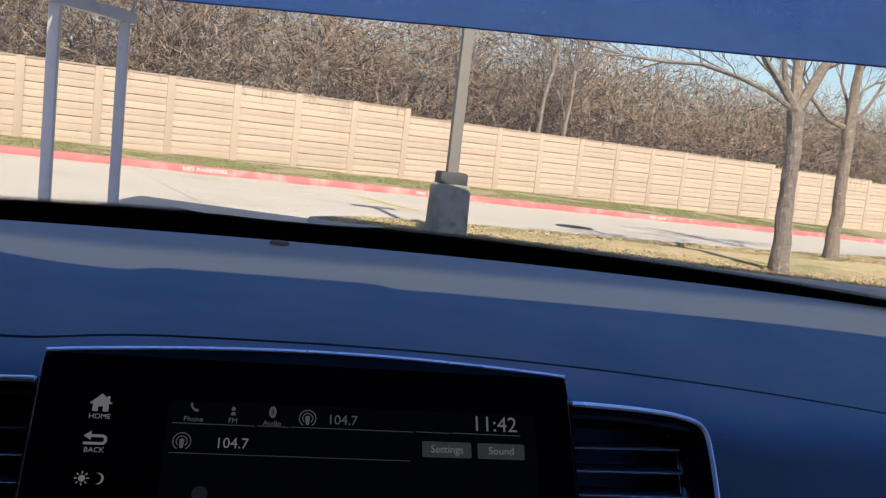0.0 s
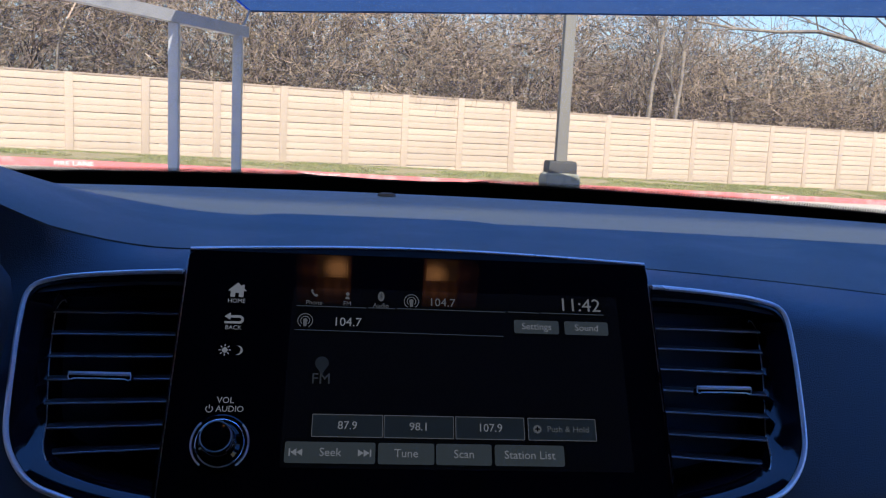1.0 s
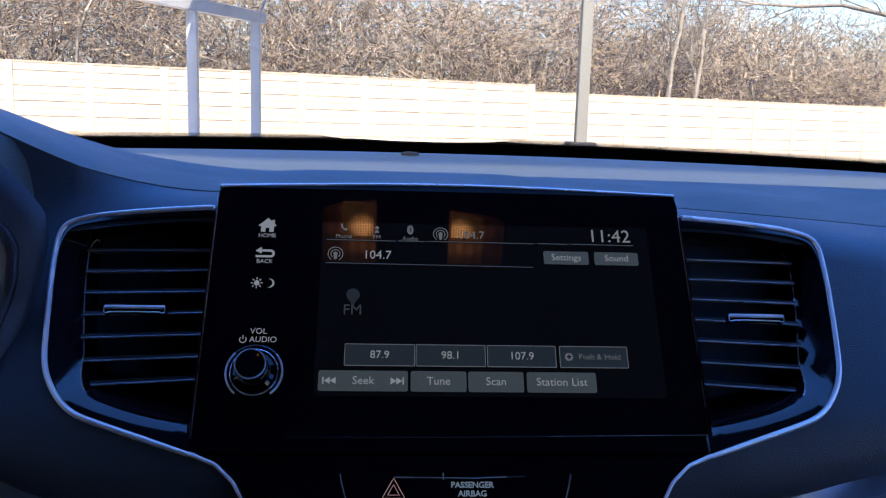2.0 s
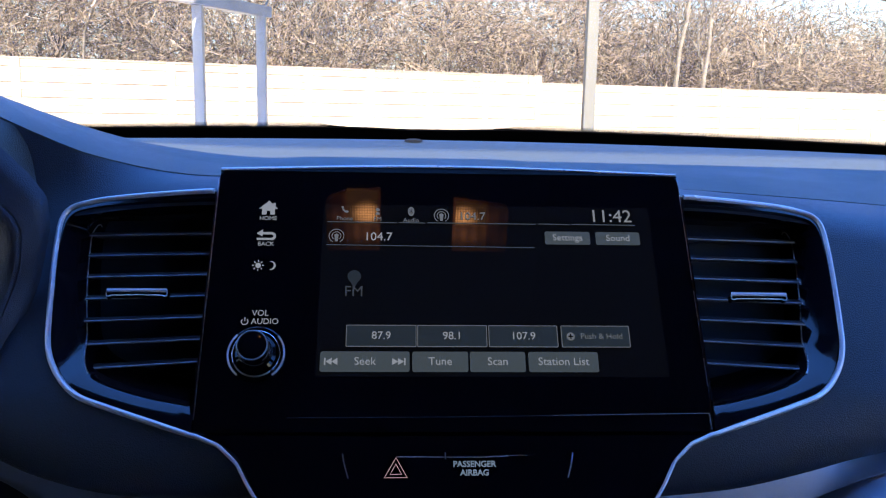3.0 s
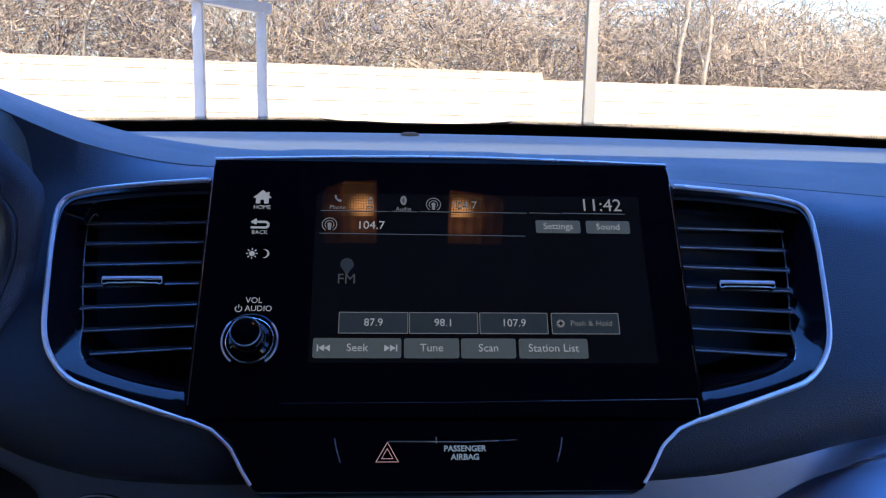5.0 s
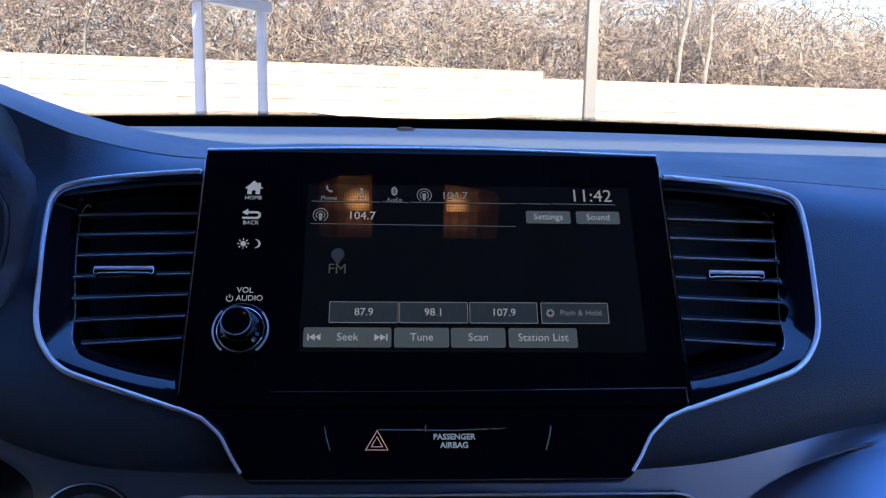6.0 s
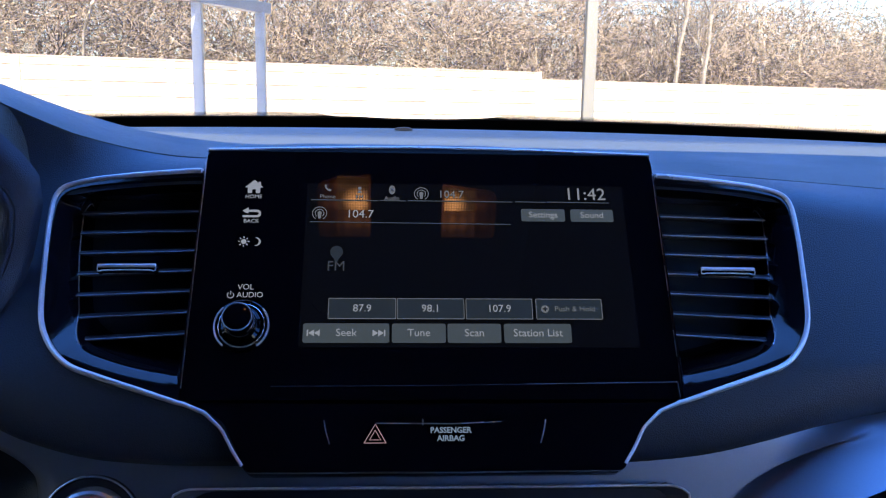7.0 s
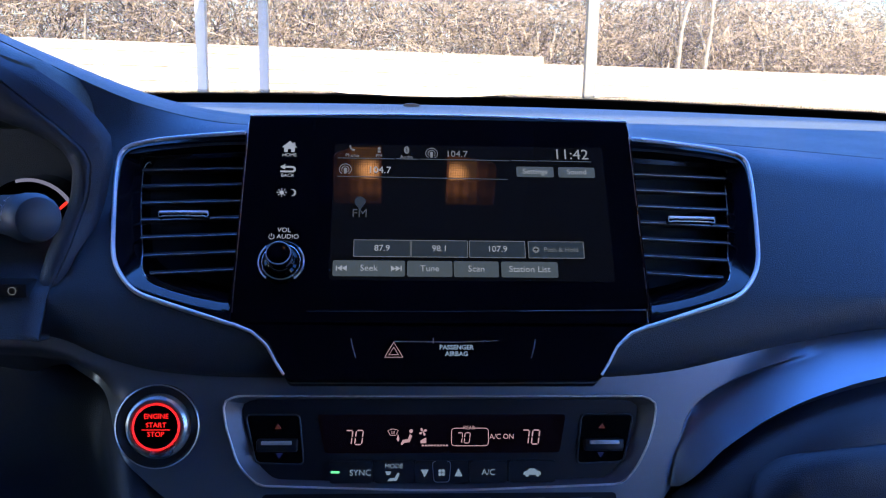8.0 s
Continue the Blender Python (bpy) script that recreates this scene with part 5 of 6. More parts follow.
def knee_pt(x, f):
    """The panel below the trim, from its upper edge (f 0) down."""
    return lean(Vector((x, fascia_y(x, fascia_foot(x)) + lerp_table(f, KNEE) + 0.02 * f, fascia_foot(x) - 0.003 - 0.2 * f)), 1.0)


bm = bmesh.new()
grid_faces(bm, [[knee_pt(0.1 + 0.66 * i / 90, f) for i in range(91)] for f in (0.0, 0.028, 0.031, 0.035, 0.04, 0.05, 0.06, 0.08, 0.1, 0.15, 0.2, 0.3, 0.4, 0.55, 0.7, 1.0)])
thick(part("knee_panel", bm, M_PADLOW, dash, "dark grained lower panel", smooth=50), 0.002)
LID = [(0.168, 0.935), (0.172, 0.966), (0.175, 0.977), (0.180, 0.983), (0.186, 0.9875), (0.195, 0.992), (0.206, 0.9955), (0.22, 0.9985), (0.235, 1.001), (0.26, 1.004), (0.8, 1.01)]
bm = bmesh.new()
rows = []
for k, out in ((0.0, -0.004), (0.0, 0.002), (0.0015, 0.005), (0.004, 0.0075), (0.01, 0.009), (0.03, 0.010), (0.1, 0.010)):
    rows.append([knee_pt(x, (fascia_foot(x) - 0.003 - spline_table(x, LID) + k) / 0.2) - Vector((0, out, 0)) for x in [0.169 + 0.09 * i / 60 for i in range(60)] + [0.259 + 0.5 * i / 40 for i in range(41)]])
grid_faces(bm, rows)
thick(part("glovebox_lid", bm, M_PADLOW, dash, "dark grained glovebox lid", smooth=50), 0.002)
bm = bmesh.new()
rows = []
for f in (0.0, 0.06, 0.15, 0.5, 1.0):
    rows.append([Vector((x, -0.043 + (min(fascia_foot(x), 1.02) - 1.0124) * 0.268 + 0.012 - 0.02 * smooth01(f / 0.12) + 0.02 * f + driver_fall(x), min(fascia_foot(x), pad_foot(x) - 0.016) - 0.003 - 0.16 * f)) for x in [-0.36 + 0.3 * i / 50 for i in range(51)]])
thick(part("driver_knee_panel", grid_faces(bm, rows), M_PADLOW, dash, "dark lower panel below the start button", smooth=50), 0.004)

# ---- air vents ----
for s in (-1, 1):
    vent = thing("air_vent", "black air vent with thin blades and a bright chrome surround", "air vent", vent_pt(s * 0.165, 1.117), group="dashboard air vents")
    mir = lambda pts: [Vector((s * p[0], p[1])) for p in pts]
    lip = lambda z: smooth01((1.094 - z) / 0.014)                 # the lower lip lies flatter than the sides
    outline = rounded([Vector((s * x, z)) for x, z in CHROME], CH_R, 5)
    line = [vent_pt(p.x, p.y, -0.001) for p in outline] + [on_panel(s * x, (z - 1.12) / 0.826, -0.001) for x, z in TONGUE]
    line = resample([line[0]] + line, 110, closed=False)
    bm = bmesh.new()
    rings = []
    for i, p in enumerate(line):
        t = (line[min(i + 1, 109)] - line[max(i - 1, 0)]).normalized()
        side = t.cross(Vector((0, -0.74, 0.67))).normalized()
        up = side.cross(t).normalized()
        w = 0.0029 - 0.0012 * smooth01((i - 82) / 22)             # thins out along the foot of the screen
        rings.append([p + side * w / 2 * math.cos(c) + up * w * 0.62 * math.sin(c) for c in (2 * math.pi * (j + 0.5) / 10 for j in range(10))])
    loft(bm, rings, caps=True)
    part("chrome_trim", bm, M_CHROME, vent, "bright chrome trim line")
    outer = resample(rounded(mir(CHROME + [(0.1232, 1.0590), (0.1232, 1.1645)]), CH_R + [0.001, 0.001], 5), 96)
    hole = [(0.127, 1.149), (0.16, 1.147), (0.191, 1.1455), (0.1945, 1.14), (0.192, 1.122), (0.188, 1.105), (0.183, 1.0875), (0.174, 1.0800), (0.154, 1.0742), (0.132, 1.0700), (0.1262, 1.0695), (0.1262, 1.149)]
    inner = resample(rounded(mir(hole), [0.001, 0.01, 0.003, 0.003, 0.01, 0.01, 0.01, 0.008, 0.01, 0.004, 0.001, 0.001], 5), 96)
    bm = bmesh.new()
    loft(bm, [[vent_pt(p.x, p.y, 0.003) for p in outer], [vent_pt(p.x, p.y, -0.0012) for p in outer], [vent_pt(o.x * 0.8 + i.x * 0.2, o.y * 0.8 + i.y * 0.2, -0.0012) for o, i in zip(outer, inner)],
              [vent_pt(o.x * 0.2 + i.x * 0.8, o.y * 0.2 + i.y * 0.8, 0.015 - 0.0126 * lip(i.y)) for o, i in zip(outer, inner)], [vent_pt(p.x, p.y, 0.017 - 0.013 * lip(p.y)) for p in inner], [vent_pt(p.x, p.y, 0.045) for p in inner]])
    part("surround", bm, M_VENTGLOSS, vent, "glossy piano black surround")
    bm = bmesh.new()
    slab(bm, inner, vent_pt, 0.043, 0.046)
    part("throat", bm, M_FRIT, vent)
    bm = bmesh.new()
    edge = resample(rounded(mir(hole[2:9]), 0.008, 4), 60, closed=False)[:44]
    tube(bm, [vent_pt(p.x, p.y, 0.0165 - 0.013 * lip(p.y)) for p in edge], 0.0007, sides=6)
    part("edge_line", bm, M_RIM, vent, "thin bright inner edge")
    for i in range(7):
        z = 1.1410 - 0.0096 * i
        x0, x1 = 0.1255, lerp_table(z, [(1.083, 0.178), (1.1, 0.1855), (1.145, 0.194)])
        bm = bmesh.new()
        ring = lambda x, zz: [vent_pt(s * x, zz + 0.0007, 0.0115), vent_pt(s * x, zz + 0.0011, 0.0135), vent_pt(s * x, zz - 0.003, 0.028), vent_pt(s * x, zz - 0.0045, 0.028), vent_pt(s * x, zz - 0.001, 0.0135), vent_pt(s * x, zz - 0.0007, 0.0115)]
        loft(bm, [ring(x0, z + 0.0015), ring(x1, z - 0.0015)], caps=True)
        slat = part("blade", bm, M_SLAT, vent)
        bm = bmesh.new()
        tube(bm, [vent_pt(s * x0, z + 0.0015, 0.0112), vent_pt(s * x1, z - 0.0015, 0.0112)], 0.0009, sides=6)
        part("blade_edge", bm, M_BLADE, slat, "thin bright blade edge")
    a, b = vent_pt(s * 0.1425, 1.1163, 0.001), vent_pt(s * 0.174, 1.1155, 0.001)
    across, tall = (b - a).normalized(), Vector((0, 0.56, 0.83))
    outline = [a + across * u * (b - a).length + tall * v for u, v in ((0.0, -0.0012), (0.02, -0.0018), (0.05, -0.0018), (0.08, -0.0012), (0.5, -0.0010), (0.92, -0.0012), (0.95, -0.0019), (0.98, -0.0018), (1.0, -0.0012), (1.0, 0.0011), (0.985, 0.0017), (0.015, 0.0017), (0.0, 0.0011))]
    near = Vector((0, -0.83, 0.56)) * 0.0016
    bm = bmesh.new()
    loft(bm, [[p - near * 1.6 for p in outline], [p for p in outline], [p.lerp((a + b) / 2, 0.04) + near for p in outline]], caps=True)
    tab = part("direction_tab", bm, M_VENTGLOSS, vent, "black direction tab in a bright chrome frame")
    rim = resample([p.lerp((a + b) / 2, 0.03) + near for p in outline], 48)
    bm = bmesh.new()
    tube(bm, rim, 0.0007, sides=6, closed=True)
    part("tab_frame", bm, M_TAB, tab, "bright chrome frame")
    bm = bmesh.new()
    tube(bm, [a + across * 0.0008 + tall * 0.0014 + near, b - across * 0.0008 + tall * 0.0014 + near], 0.0021, sides=8)
    part("tab_edge", bm, M_TAB, tab, "bright upper edge")

# ---- infotainment screen ----
SW, ST, SB = 0.1228, 0.0668, -0.0722
unit = thing("infotainment_screen", "glossy black infotainment screen showing the radio page", "screen", turn=PANEL)
bm = bmesh.new()
shape = rounded([(-SW, ST), (-SW, SB), (SW, SB), (SW, ST)], 0.0025)
slab(bm, shape, on_panel, 0.0, 0.016, 0.0006)
part("glass_panel", bm, M_PIANO, unit, "glossy black glass panel")
bm = bmesh.new()
tube(bm, [on_panel(p.x * 1.003, p.y * 1.003 + 0.0002, 0.0008) for p in resample(shape, 120) if p.y > SB + 0.003], 0.0009, 0.0014, Vector((0, -0.826, 0.563)), 8)
part("edge_trim", bm, M_RIM, unit, "thin bright edge trim")
# the housing's top runs back in a shallow arc with a bright rear edge
arch_back = [(-SW + 2 * SW * i / 24, 0.0005 + 0.0145 * (1 - (2 * i / 24 - 1) ** 2) ** 0.8) for i in range(25)]
at_top = lambda x, y, d: on_panel(0, ST) + Vector((x, y, 0.0004 + 0.0022 * (1 - (x / SW) ** 2) * min(y / 0.02, 1) + d))
bm = bmesh.new()
slab(bm, [(-SW, 0.0)] + [(x, y + 0.0005) for x, y in arch_back] + [(SW, 0.0)], at_top, 0.0, -0.012)
housing = part("housing_top", bm, M_FRIT, unit, "matt black top of the housing")
bm = bmesh.new()
tube(bm, [at_top(x, y + 0.0008, 0.0004) for x, y in arch_back], 0.0026, 0.002, Vector((0, 0, 1)), 8)
part("rear_edge", bm, M_CHROME, housing, "bright rear edge")
bm = bmesh.new()
slab(bm, rounded([(-0.0678, 0.0475), (-0.0678, -0.0455), (0.1045, -0.0455), (0.1045, 0.0475)], 0.001), on_panel, -0.0001, 0.001)
display = part("display", bm, M_SCREEN, unit, "dark lit display area")


def panel_words(text, x, v, size, mat, parent=None, wide=1.0, align="CENTER", d=-0.0005, name="lettering", bold=0.0):
    return part(name, words(text, size, panel_text(x, v, d), 0.00005, wide, align, bold), mat, parent or unit)


def panel_shape(name, pts, mat, parent=None, near=-0.0003, far=0.0, label=""):
    bm = bmesh.new()
    slab(bm, pts, on_panel, near, far)
    return part(name, bm, mat, parent or unit, label)


def rect(x, v, w, h, r=0.0007):
    return rounded([(x - w / 2, v + h / 2), (x - w / 2, v - h / 2), (x + w / 2, v - h / 2), (x + w / 2, v + h / 2)], r, 3)


def panel_line(name, pts, w, mat, parent=None, closed=False, d=-0.0004):
    bm = bmesh.new()
    tube(bm, [on_panel(x, v, d) for x, v in pts], w, 0.0002, Vector((0, -0.826, 0.563)), 6, closed=closed)
    return part(name, bm, mat, parent or unit)


def arc(x, v, r, a0, a1, n=16):
    return [(x + r * math.cos(radians(a0 + (a1 - a0) * i / n)), v + r * math.sin(radians(a0 + (a1 - a0) * i / n))) for i in range(n + 1)]


# printed touch keys at the side
hx, hv = -0.0962, 0.0445
panel_shape("home_icon", [(hx - 0.0048, hv), (hx - 0.0033, hv), (hx - 0.0033, hv - 0.0034), (hx - 0.001, hv - 0.0034), (hx - 0.001, hv - 0.0012), (hx + 0.001, hv - 0.0012), (hx + 0.001, hv - 0.0034),
                          (hx + 0.0033, hv - 0.0034), (hx + 0.0033, hv), (hx + 0.0048, hv), (hx + 0.0034, hv + 0.0014), (hx + 0.0034, hv + 0.0034), (hx + 0.0022, hv + 0.0034), (hx + 0.0022, hv + 0.0026), (hx, hv + 0.0046)], M_WHITE)
panel_words("HOME", hx + 0.0002, 0.0387, 0.0032, M_WHITE)
panel_shape("back_icon", [(hx - 0.005, 0.0302), (hx - 0.002, 0.0324), (hx - 0.002, 0.0309), (hx + 0.0032, 0.0309), (hx + 0.0047, 0.0297), (hx + 0.0047, 0.0277), (hx + 0.0035, 0.0265), (hx - 0.0048, 0.0265), (hx - 0.0048, 0.0276),
                          (hx + 0.0028, 0.0276), (hx + 0.0035, 0.0282), (hx + 0.0035, 0.0292), (hx + 0.0028, 0.0297), (hx - 0.002, 0.0297), (hx - 0.002, 0.0285)], M_WHITE)
panel_words("BACK", hx + 0.0, 0.0241, 0.0032, M_WHITE)
bm = bmesh.new()
slab(bm, arc(-0.0992, 0.0122, 0.0014, 0, 345, 14), on_panel, -0.0003, 0.0)
for i in range(8):
    a = math.pi * i / 4
    tube(bm, [on_panel(-0.0992 + r * math.cos(a), 0.0122 + r * math.sin(a), -0.0003) for r in (0.0019, 0.003)], 0.0006, 0.0002, Vector((0, -0.826, 0.563)), 5)
part("day_icon", bm, M_WHITE, unit)
panel_shape("night_icon", arc(-0.0928, 0.0122, 0.0024, -110, 110, 12) + arc(-0.0938, 0.0122, 0.0024, 70, -70, 10), M_WHITE)
panel_words("VOL", -0.0961, -0.0136, 0.0043, M_WHITE)
panel_words("AUDIO", -0.0936, -0.0179, 0.0042, M_WHITE)
panel_line("power_icon", arc(-0.1034, -0.0179, 0.0016, 130, 410, 16), 0.0005, M_WHITE)
panel_line("power_icon", [(-0.1034, -0.0177), (-0.1034, -0.0157)], 0.0005, M_WHITE)

# radio page
panel_shape("phone_icon", [(-0.0585, 0.0462), (-0.0578, 0.0468), (-0.0572, 0.0458), (-0.0576, 0.0452), (-0.0562, 0.0438), (-0.0556, 0.0441), (-0.0546, 0.0434), (-0.0554, 0.0426), (-0.0566, 0.0429), (-0.0580, 0.0445)], M_DIM, display)
panel_words("Phone", -0.0566, 0.0391, 0.0034, M_DIM, display)
panel_words("FM", -0.0395, 0.0390, 0.0034, M_DIM, display)
panel_shape("tuner_icon", arc(-0.0395, 0.0446, 0.0010, 0, 340, 10), M_DIM, display)
panel_shape("tuner_icon", [(-0.0407, 0.0417), (-0.0383, 0.0417), (-0.0388, 0.0431), (-0.0402, 0.0431)], M_DIM, display)
panel_shape("source_icon", [(-0.0220 + 0.0017 * math.cos(a), 0.0438 + 0.0027 * math.sin(a)) for a in (i * 0.3927 for i in range(16))], M_DIM, display)
panel_line("source_mark", [(-0.0229, 0.0428), (-0.0211, 0.0447), (-0.0220, 0.0456), (-0.0220, 0.0420), (-0.0211, 0.0429), (-0.0229, 0.0448)], 0.0003, M_SCREEN, display, d=-0.0006)
panel_words("Audio", -0.0220, 0.0385, 0.0034, M_DIM, display)
for ax, av, mat in ((-0.0061, 0.0415, M_DIM), (-0.0605, 0.0291, M_DIM)):
    panel_line("antenna_ring", arc(ax, av, 0.0038, -60, 240), 0.0005, mat, display)
    panel_line("antenna_ring", arc(ax, av, 0.0023, -50, 230), 0.0005, mat, display)
    panel_shape("antenna_mast", [(ax - 0.0007, av - 0.003), (ax + 0.0007, av - 0.003), (ax + 0.0011, av + 0.0008), (ax, av + 0.0014), (ax - 0.0011, av + 0.0008)], mat, display)
panel_words("104.7", 0.0100, 0.0411, 0.0064, M_DIM, display)
panel_words("104.7", -0.0390, 0.0287, 0.0066, M_WHITE, display)
panel_words("11:42", 0.0838, 0.0419, 0.0104, M_CLOCK, display)
for a, b in ((-0.0655, -0.0295), (-0.0285, -0.0145), (-0.0135, 0.0435), (0.045, 0.0615), (0.0625, 0.0965)):
    panel_line("tab_line", [(a, 0.0372), (b, 0.0370)], 0.0005, M_KEY, display)
panel_line("title_line", [(-0.0655, 0.0240), (0.0420, 0.0234)], 0.0004, M_KEY, display)
for text, x, w in (("Settings", 0.0598, 0.0238), ("Sound", 0.0865, 0.0234)):
    key = panel_shape("screen_key", rect(x, 0.0292, w, 0.0074, 0.001), M_KEY, display)
    panel_words(text, x, 0.0292, 0.0051, M_WHITE, key, d=-0.0006)
panel_words("FM", -0.0507, -0.0018, 0.0078, M_KEYMID, display)
panel_shape("mast_icon", arc(-0.0507, 0.0066, 0.0034, -50, 230, 20) + [(-0.0517, 0.0022), (-0.0513, 0.0010), (-0.0501, 0.0010), (-0.0497, 0.0022)], M_KEYDARK, display)
for text, x in (("87.9", -0.0366), ("98.1", -0.0017), ("107.9", 0.0335), ("Push & Hold", 0.0697)):
    key = panel_shape("preset_key", rect(x, -0.0250, 0.0337, 0.0105, 0.0003), M_KEYDARK, display)
    panel_line("key_border", [(p.x, p.y) for p in rect(x, -0.0250, 0.0341, 0.0109, 0.0003)], 0.0004, M_DIM, key, closed=True)
    panel_words(text, x + (0.003 if len(text) > 6 else 0), -0.0250, 0.0042 if len(text) > 6 else 0.0056, M_DIM if len(text) > 6 else M_WHITE, key, d=-0.0006)
    if len(text) > 6:
        panel_shape("hold_icon", arc(x - 0.0125, -0.0250, 0.0021, 0, 350, 14), M_DIM, key, -0.0005, 0.0)
        for w, h in ((0.0024, 0.0006), (0.0006, 0.0024)):
            panel_shape("hold_plus", rect(x - 0.0125, -0.0250, w, h, 0.0001), M_SCREEN, key, -0.0007, -0.0004)
for text, x, w in (("Seek", -0.0443, 0.0432), ("Tune", -0.0078, 0.0272), ("Scan", 0.0203, 0.0272), ("Station List", 0.0527, 0.0345)):
    key = panel_shape("screen_key", rect(x, -0.0381, w, 0.0102, 0.0012), M_KEY, display)
    panel_words(text, x, -0.0381, 0.0056, M_WHITE, key, d=-0.0006)
    if text == "Seek":
        for sg in (-1, 1):
            cx = x + sg * 0.0162
            for k in (0, 1):
                panel_shape("seek_icon", [(cx + sg * (0.0028 * k - 0.003), -0.0364), (cx + sg * (0.0028 * k - 0.003), -0.0398), (cx + sg * (0.0028 * k - 0.0002), -0.0381)], M_WHITE, key, -0.0006, -0.0003)
            panel_shape("seek_icon", rect(cx + sg * 0.0031, -0.0381, 0.0007, 0.0034, 0.0001), M_WHITE, key, -0.0006, -0.0003)

# volume knob
bm = bmesh.new()
KX, KV = -0.0965, -0.0345
lathe(bm, [(0.001, -0.0006), (0.0118, -0.0006), (0.0132, -0.0012), (0.0140, -0.0006), (0.0140, 0.001), (0.001, 0.001)], lambda u, v, d: on_panel(KX + u, KV + v, d), 48)
ring = part("knob_ring", bm, M_PIANO, unit, "glossy black ring round the volume knob")
bm = bmesh.new()
tube(bm, [on_panel(KX + 0.0113 * math.cos(a), KV + 0.0113 * math.sin(a), -0.0011) for a in (math.pi * i / 24 for i in range(48))], 0.0008, 0.0006, Vector((0, -0.826, 0.563)), 6, closed=True)
part("ring_line", bm, M_RIM, ring, "fine bright line round the knob")
for a0, a1 in ((135, 232), (-52, 42)):
    bm = bmesh.new()
    tube(bm, [on_panel(KX + 0.0134 * math.cos(radians(a0 + (a1 - a0) * i / 16)), KV + 0.0134 * math.sin(radians(a0 + (a1 - a0) * i / 16)), -0.0012) for i in range(17)], 0.0011, 0.0007, Vector((0, -0.826, 0.563)), 6)
    part("ring_arc", bm, M_CHROME, ring, "bright chrome arc")
bm = bmesh.new()
lathe(bm, [(0.001, -0.0145), (0.0062, -0.0145), (0.0075, -0.0138), (0.0079, -0.0115), (0.0082, -0.003), (0.0098, -0.002), (0.0102, 0.0), (0.001, 0.0)], lambda u, v, d: on_panel(KX + u, KV + v, d), 48)
knob = part("volume_knob", bm, M_PIANO, unit, "round black volume knob")
bm = bmesh.new()
tube(bm, [on_panel(KX + 0.0071 * math.cos(a), KV + 0.0071 * math.sin(a), -0.0142) for a in (math.pi * i / 24 for i in range(48))], 0.0007, 0.0007, Vector((0, -0.826, 0.563)), 6, closed=True)
part("knob_edge", bm, M_BLADE, knob, "fine grey edge of the knob")

# lower strip with hazard key and airbag lamp
bm = bmesh.new()
low = rounded([(-SW, -0.0735), (-0.1105, -0.0765), (-0.101, -0.083), (-0.0935, -0.097), (-0.0895, -0.1065), (0.0895, -0.1065), (0.0915, -0.1035), (0.0995, -0.089), (0.108, -0.0795), (SW, -0.0735)], 0.003, 3)
slab(bm, low, on_panel, -0.0006, 0.014, 0.0006)
strip = part("lower_strip", bm, M_PIANO, unit, "glossy black strip with hazard key")
# glint along the panel's crease, drawn as lines that get paler to the right
panel_line("crease_glint", [(-0.08, -0.0655), (0.0, -0.0652), (0.045, -0.0646)], 0.0003, M_SLAT, unit, d=-0.0005)
panel_line("crease_glint", [(0.045, -0.0646), (0.09, -0.0640), (0.1212, -0.0636)], 0.0003, M_BLADE, unit, d=-0.0005)
panel_line("crease_glint", [(0.1215, -0.0632), (0.1218, -0.0715)], 0.0007, M_RIM, unit, d=-0.0005)
panel_line("key_edge", [(-0.0535, -0.0822), (-0.0527, -0.0865), (-0.0505, -0.0935)], 0.0006, M_RIM, strip, d=-0.0009)
panel_line("key_edge", [(0.0535, -0.0822), (0.0527, -0.0865), (0.0505, -0.0935)], 0.0006, M_RIM, strip, d=-0.0009)
panel_line("key_edge", [(-0.0285, -0.0838), (-0.006, -0.0840), (0.008, -0.0842), (0.032, -0.0832)], 0.0005, M_RIM, strip, d=-0.0009)
panel_line("key_edge", [(-0.0061, -0.0818), (-0.0061, -0.0850)], 0.0006, M_RIM, strip, d=-0.0009)
for r, w in ((0.0060, 0.0007), (0.0031, 0.0006)):
    panel_line("hazard_icon", [(-0.0289 + r * math.cos(a), -0.0902 + r * math.sin(a)) for a in (math.pi / 2, math.pi * 7 / 6, math.pi * 11 / 6)], w, M_PINK, strip, closed=True, d=-0.0009)
panel_words("PASSENGER", 0.0073, -0.0873, 0.0038, M_BLUEWHITE, strip, d=-0.0009, bold=0.0001)
panel_words("AIRBAG", 0.0073, -0.0912, 0.0038, M_BLUEWHITE, strip, d=-0.0009, bold=0.0001)

# ---- climate control ----
climate = thing("climate_control", "charcoal climate control panel with lit digits and a chrome edge", "climate control", turn=FASCIA)
ring_out = resample(rounded(CL, [0.004, 0.006, 0.006, 0.004, 0.02, 0.02, 0.004, 0.03, 0.004, 0.02, 0.02], 4), 140)
ctr = Vector((0, -0.022))
ring_in = [ctr + Vector(((p.x - ctr.x) * 0.925, (p.y - ctr.y) * 0.90)) for p in ring_out]
bm = bmesh.new()
loft(bm, [[on_fascia(p.x, p.y, 0.004) for p in ring_out], [on_fascia(p.x, p.y, -0.003) for p in ring_out], [on_fascia(p.x * 0.96 + q.x * 0.04, p.y * 0.96 + q.y * 0.04, -0.004) for p, q in zip(ring_out, ring_in)], [on_fascia(p.x, p.y, 0.004) for p in ring_in]])
part("surround", bm, M_WING, climate, "satin grey bevelled surround")
bm = bmesh.new()
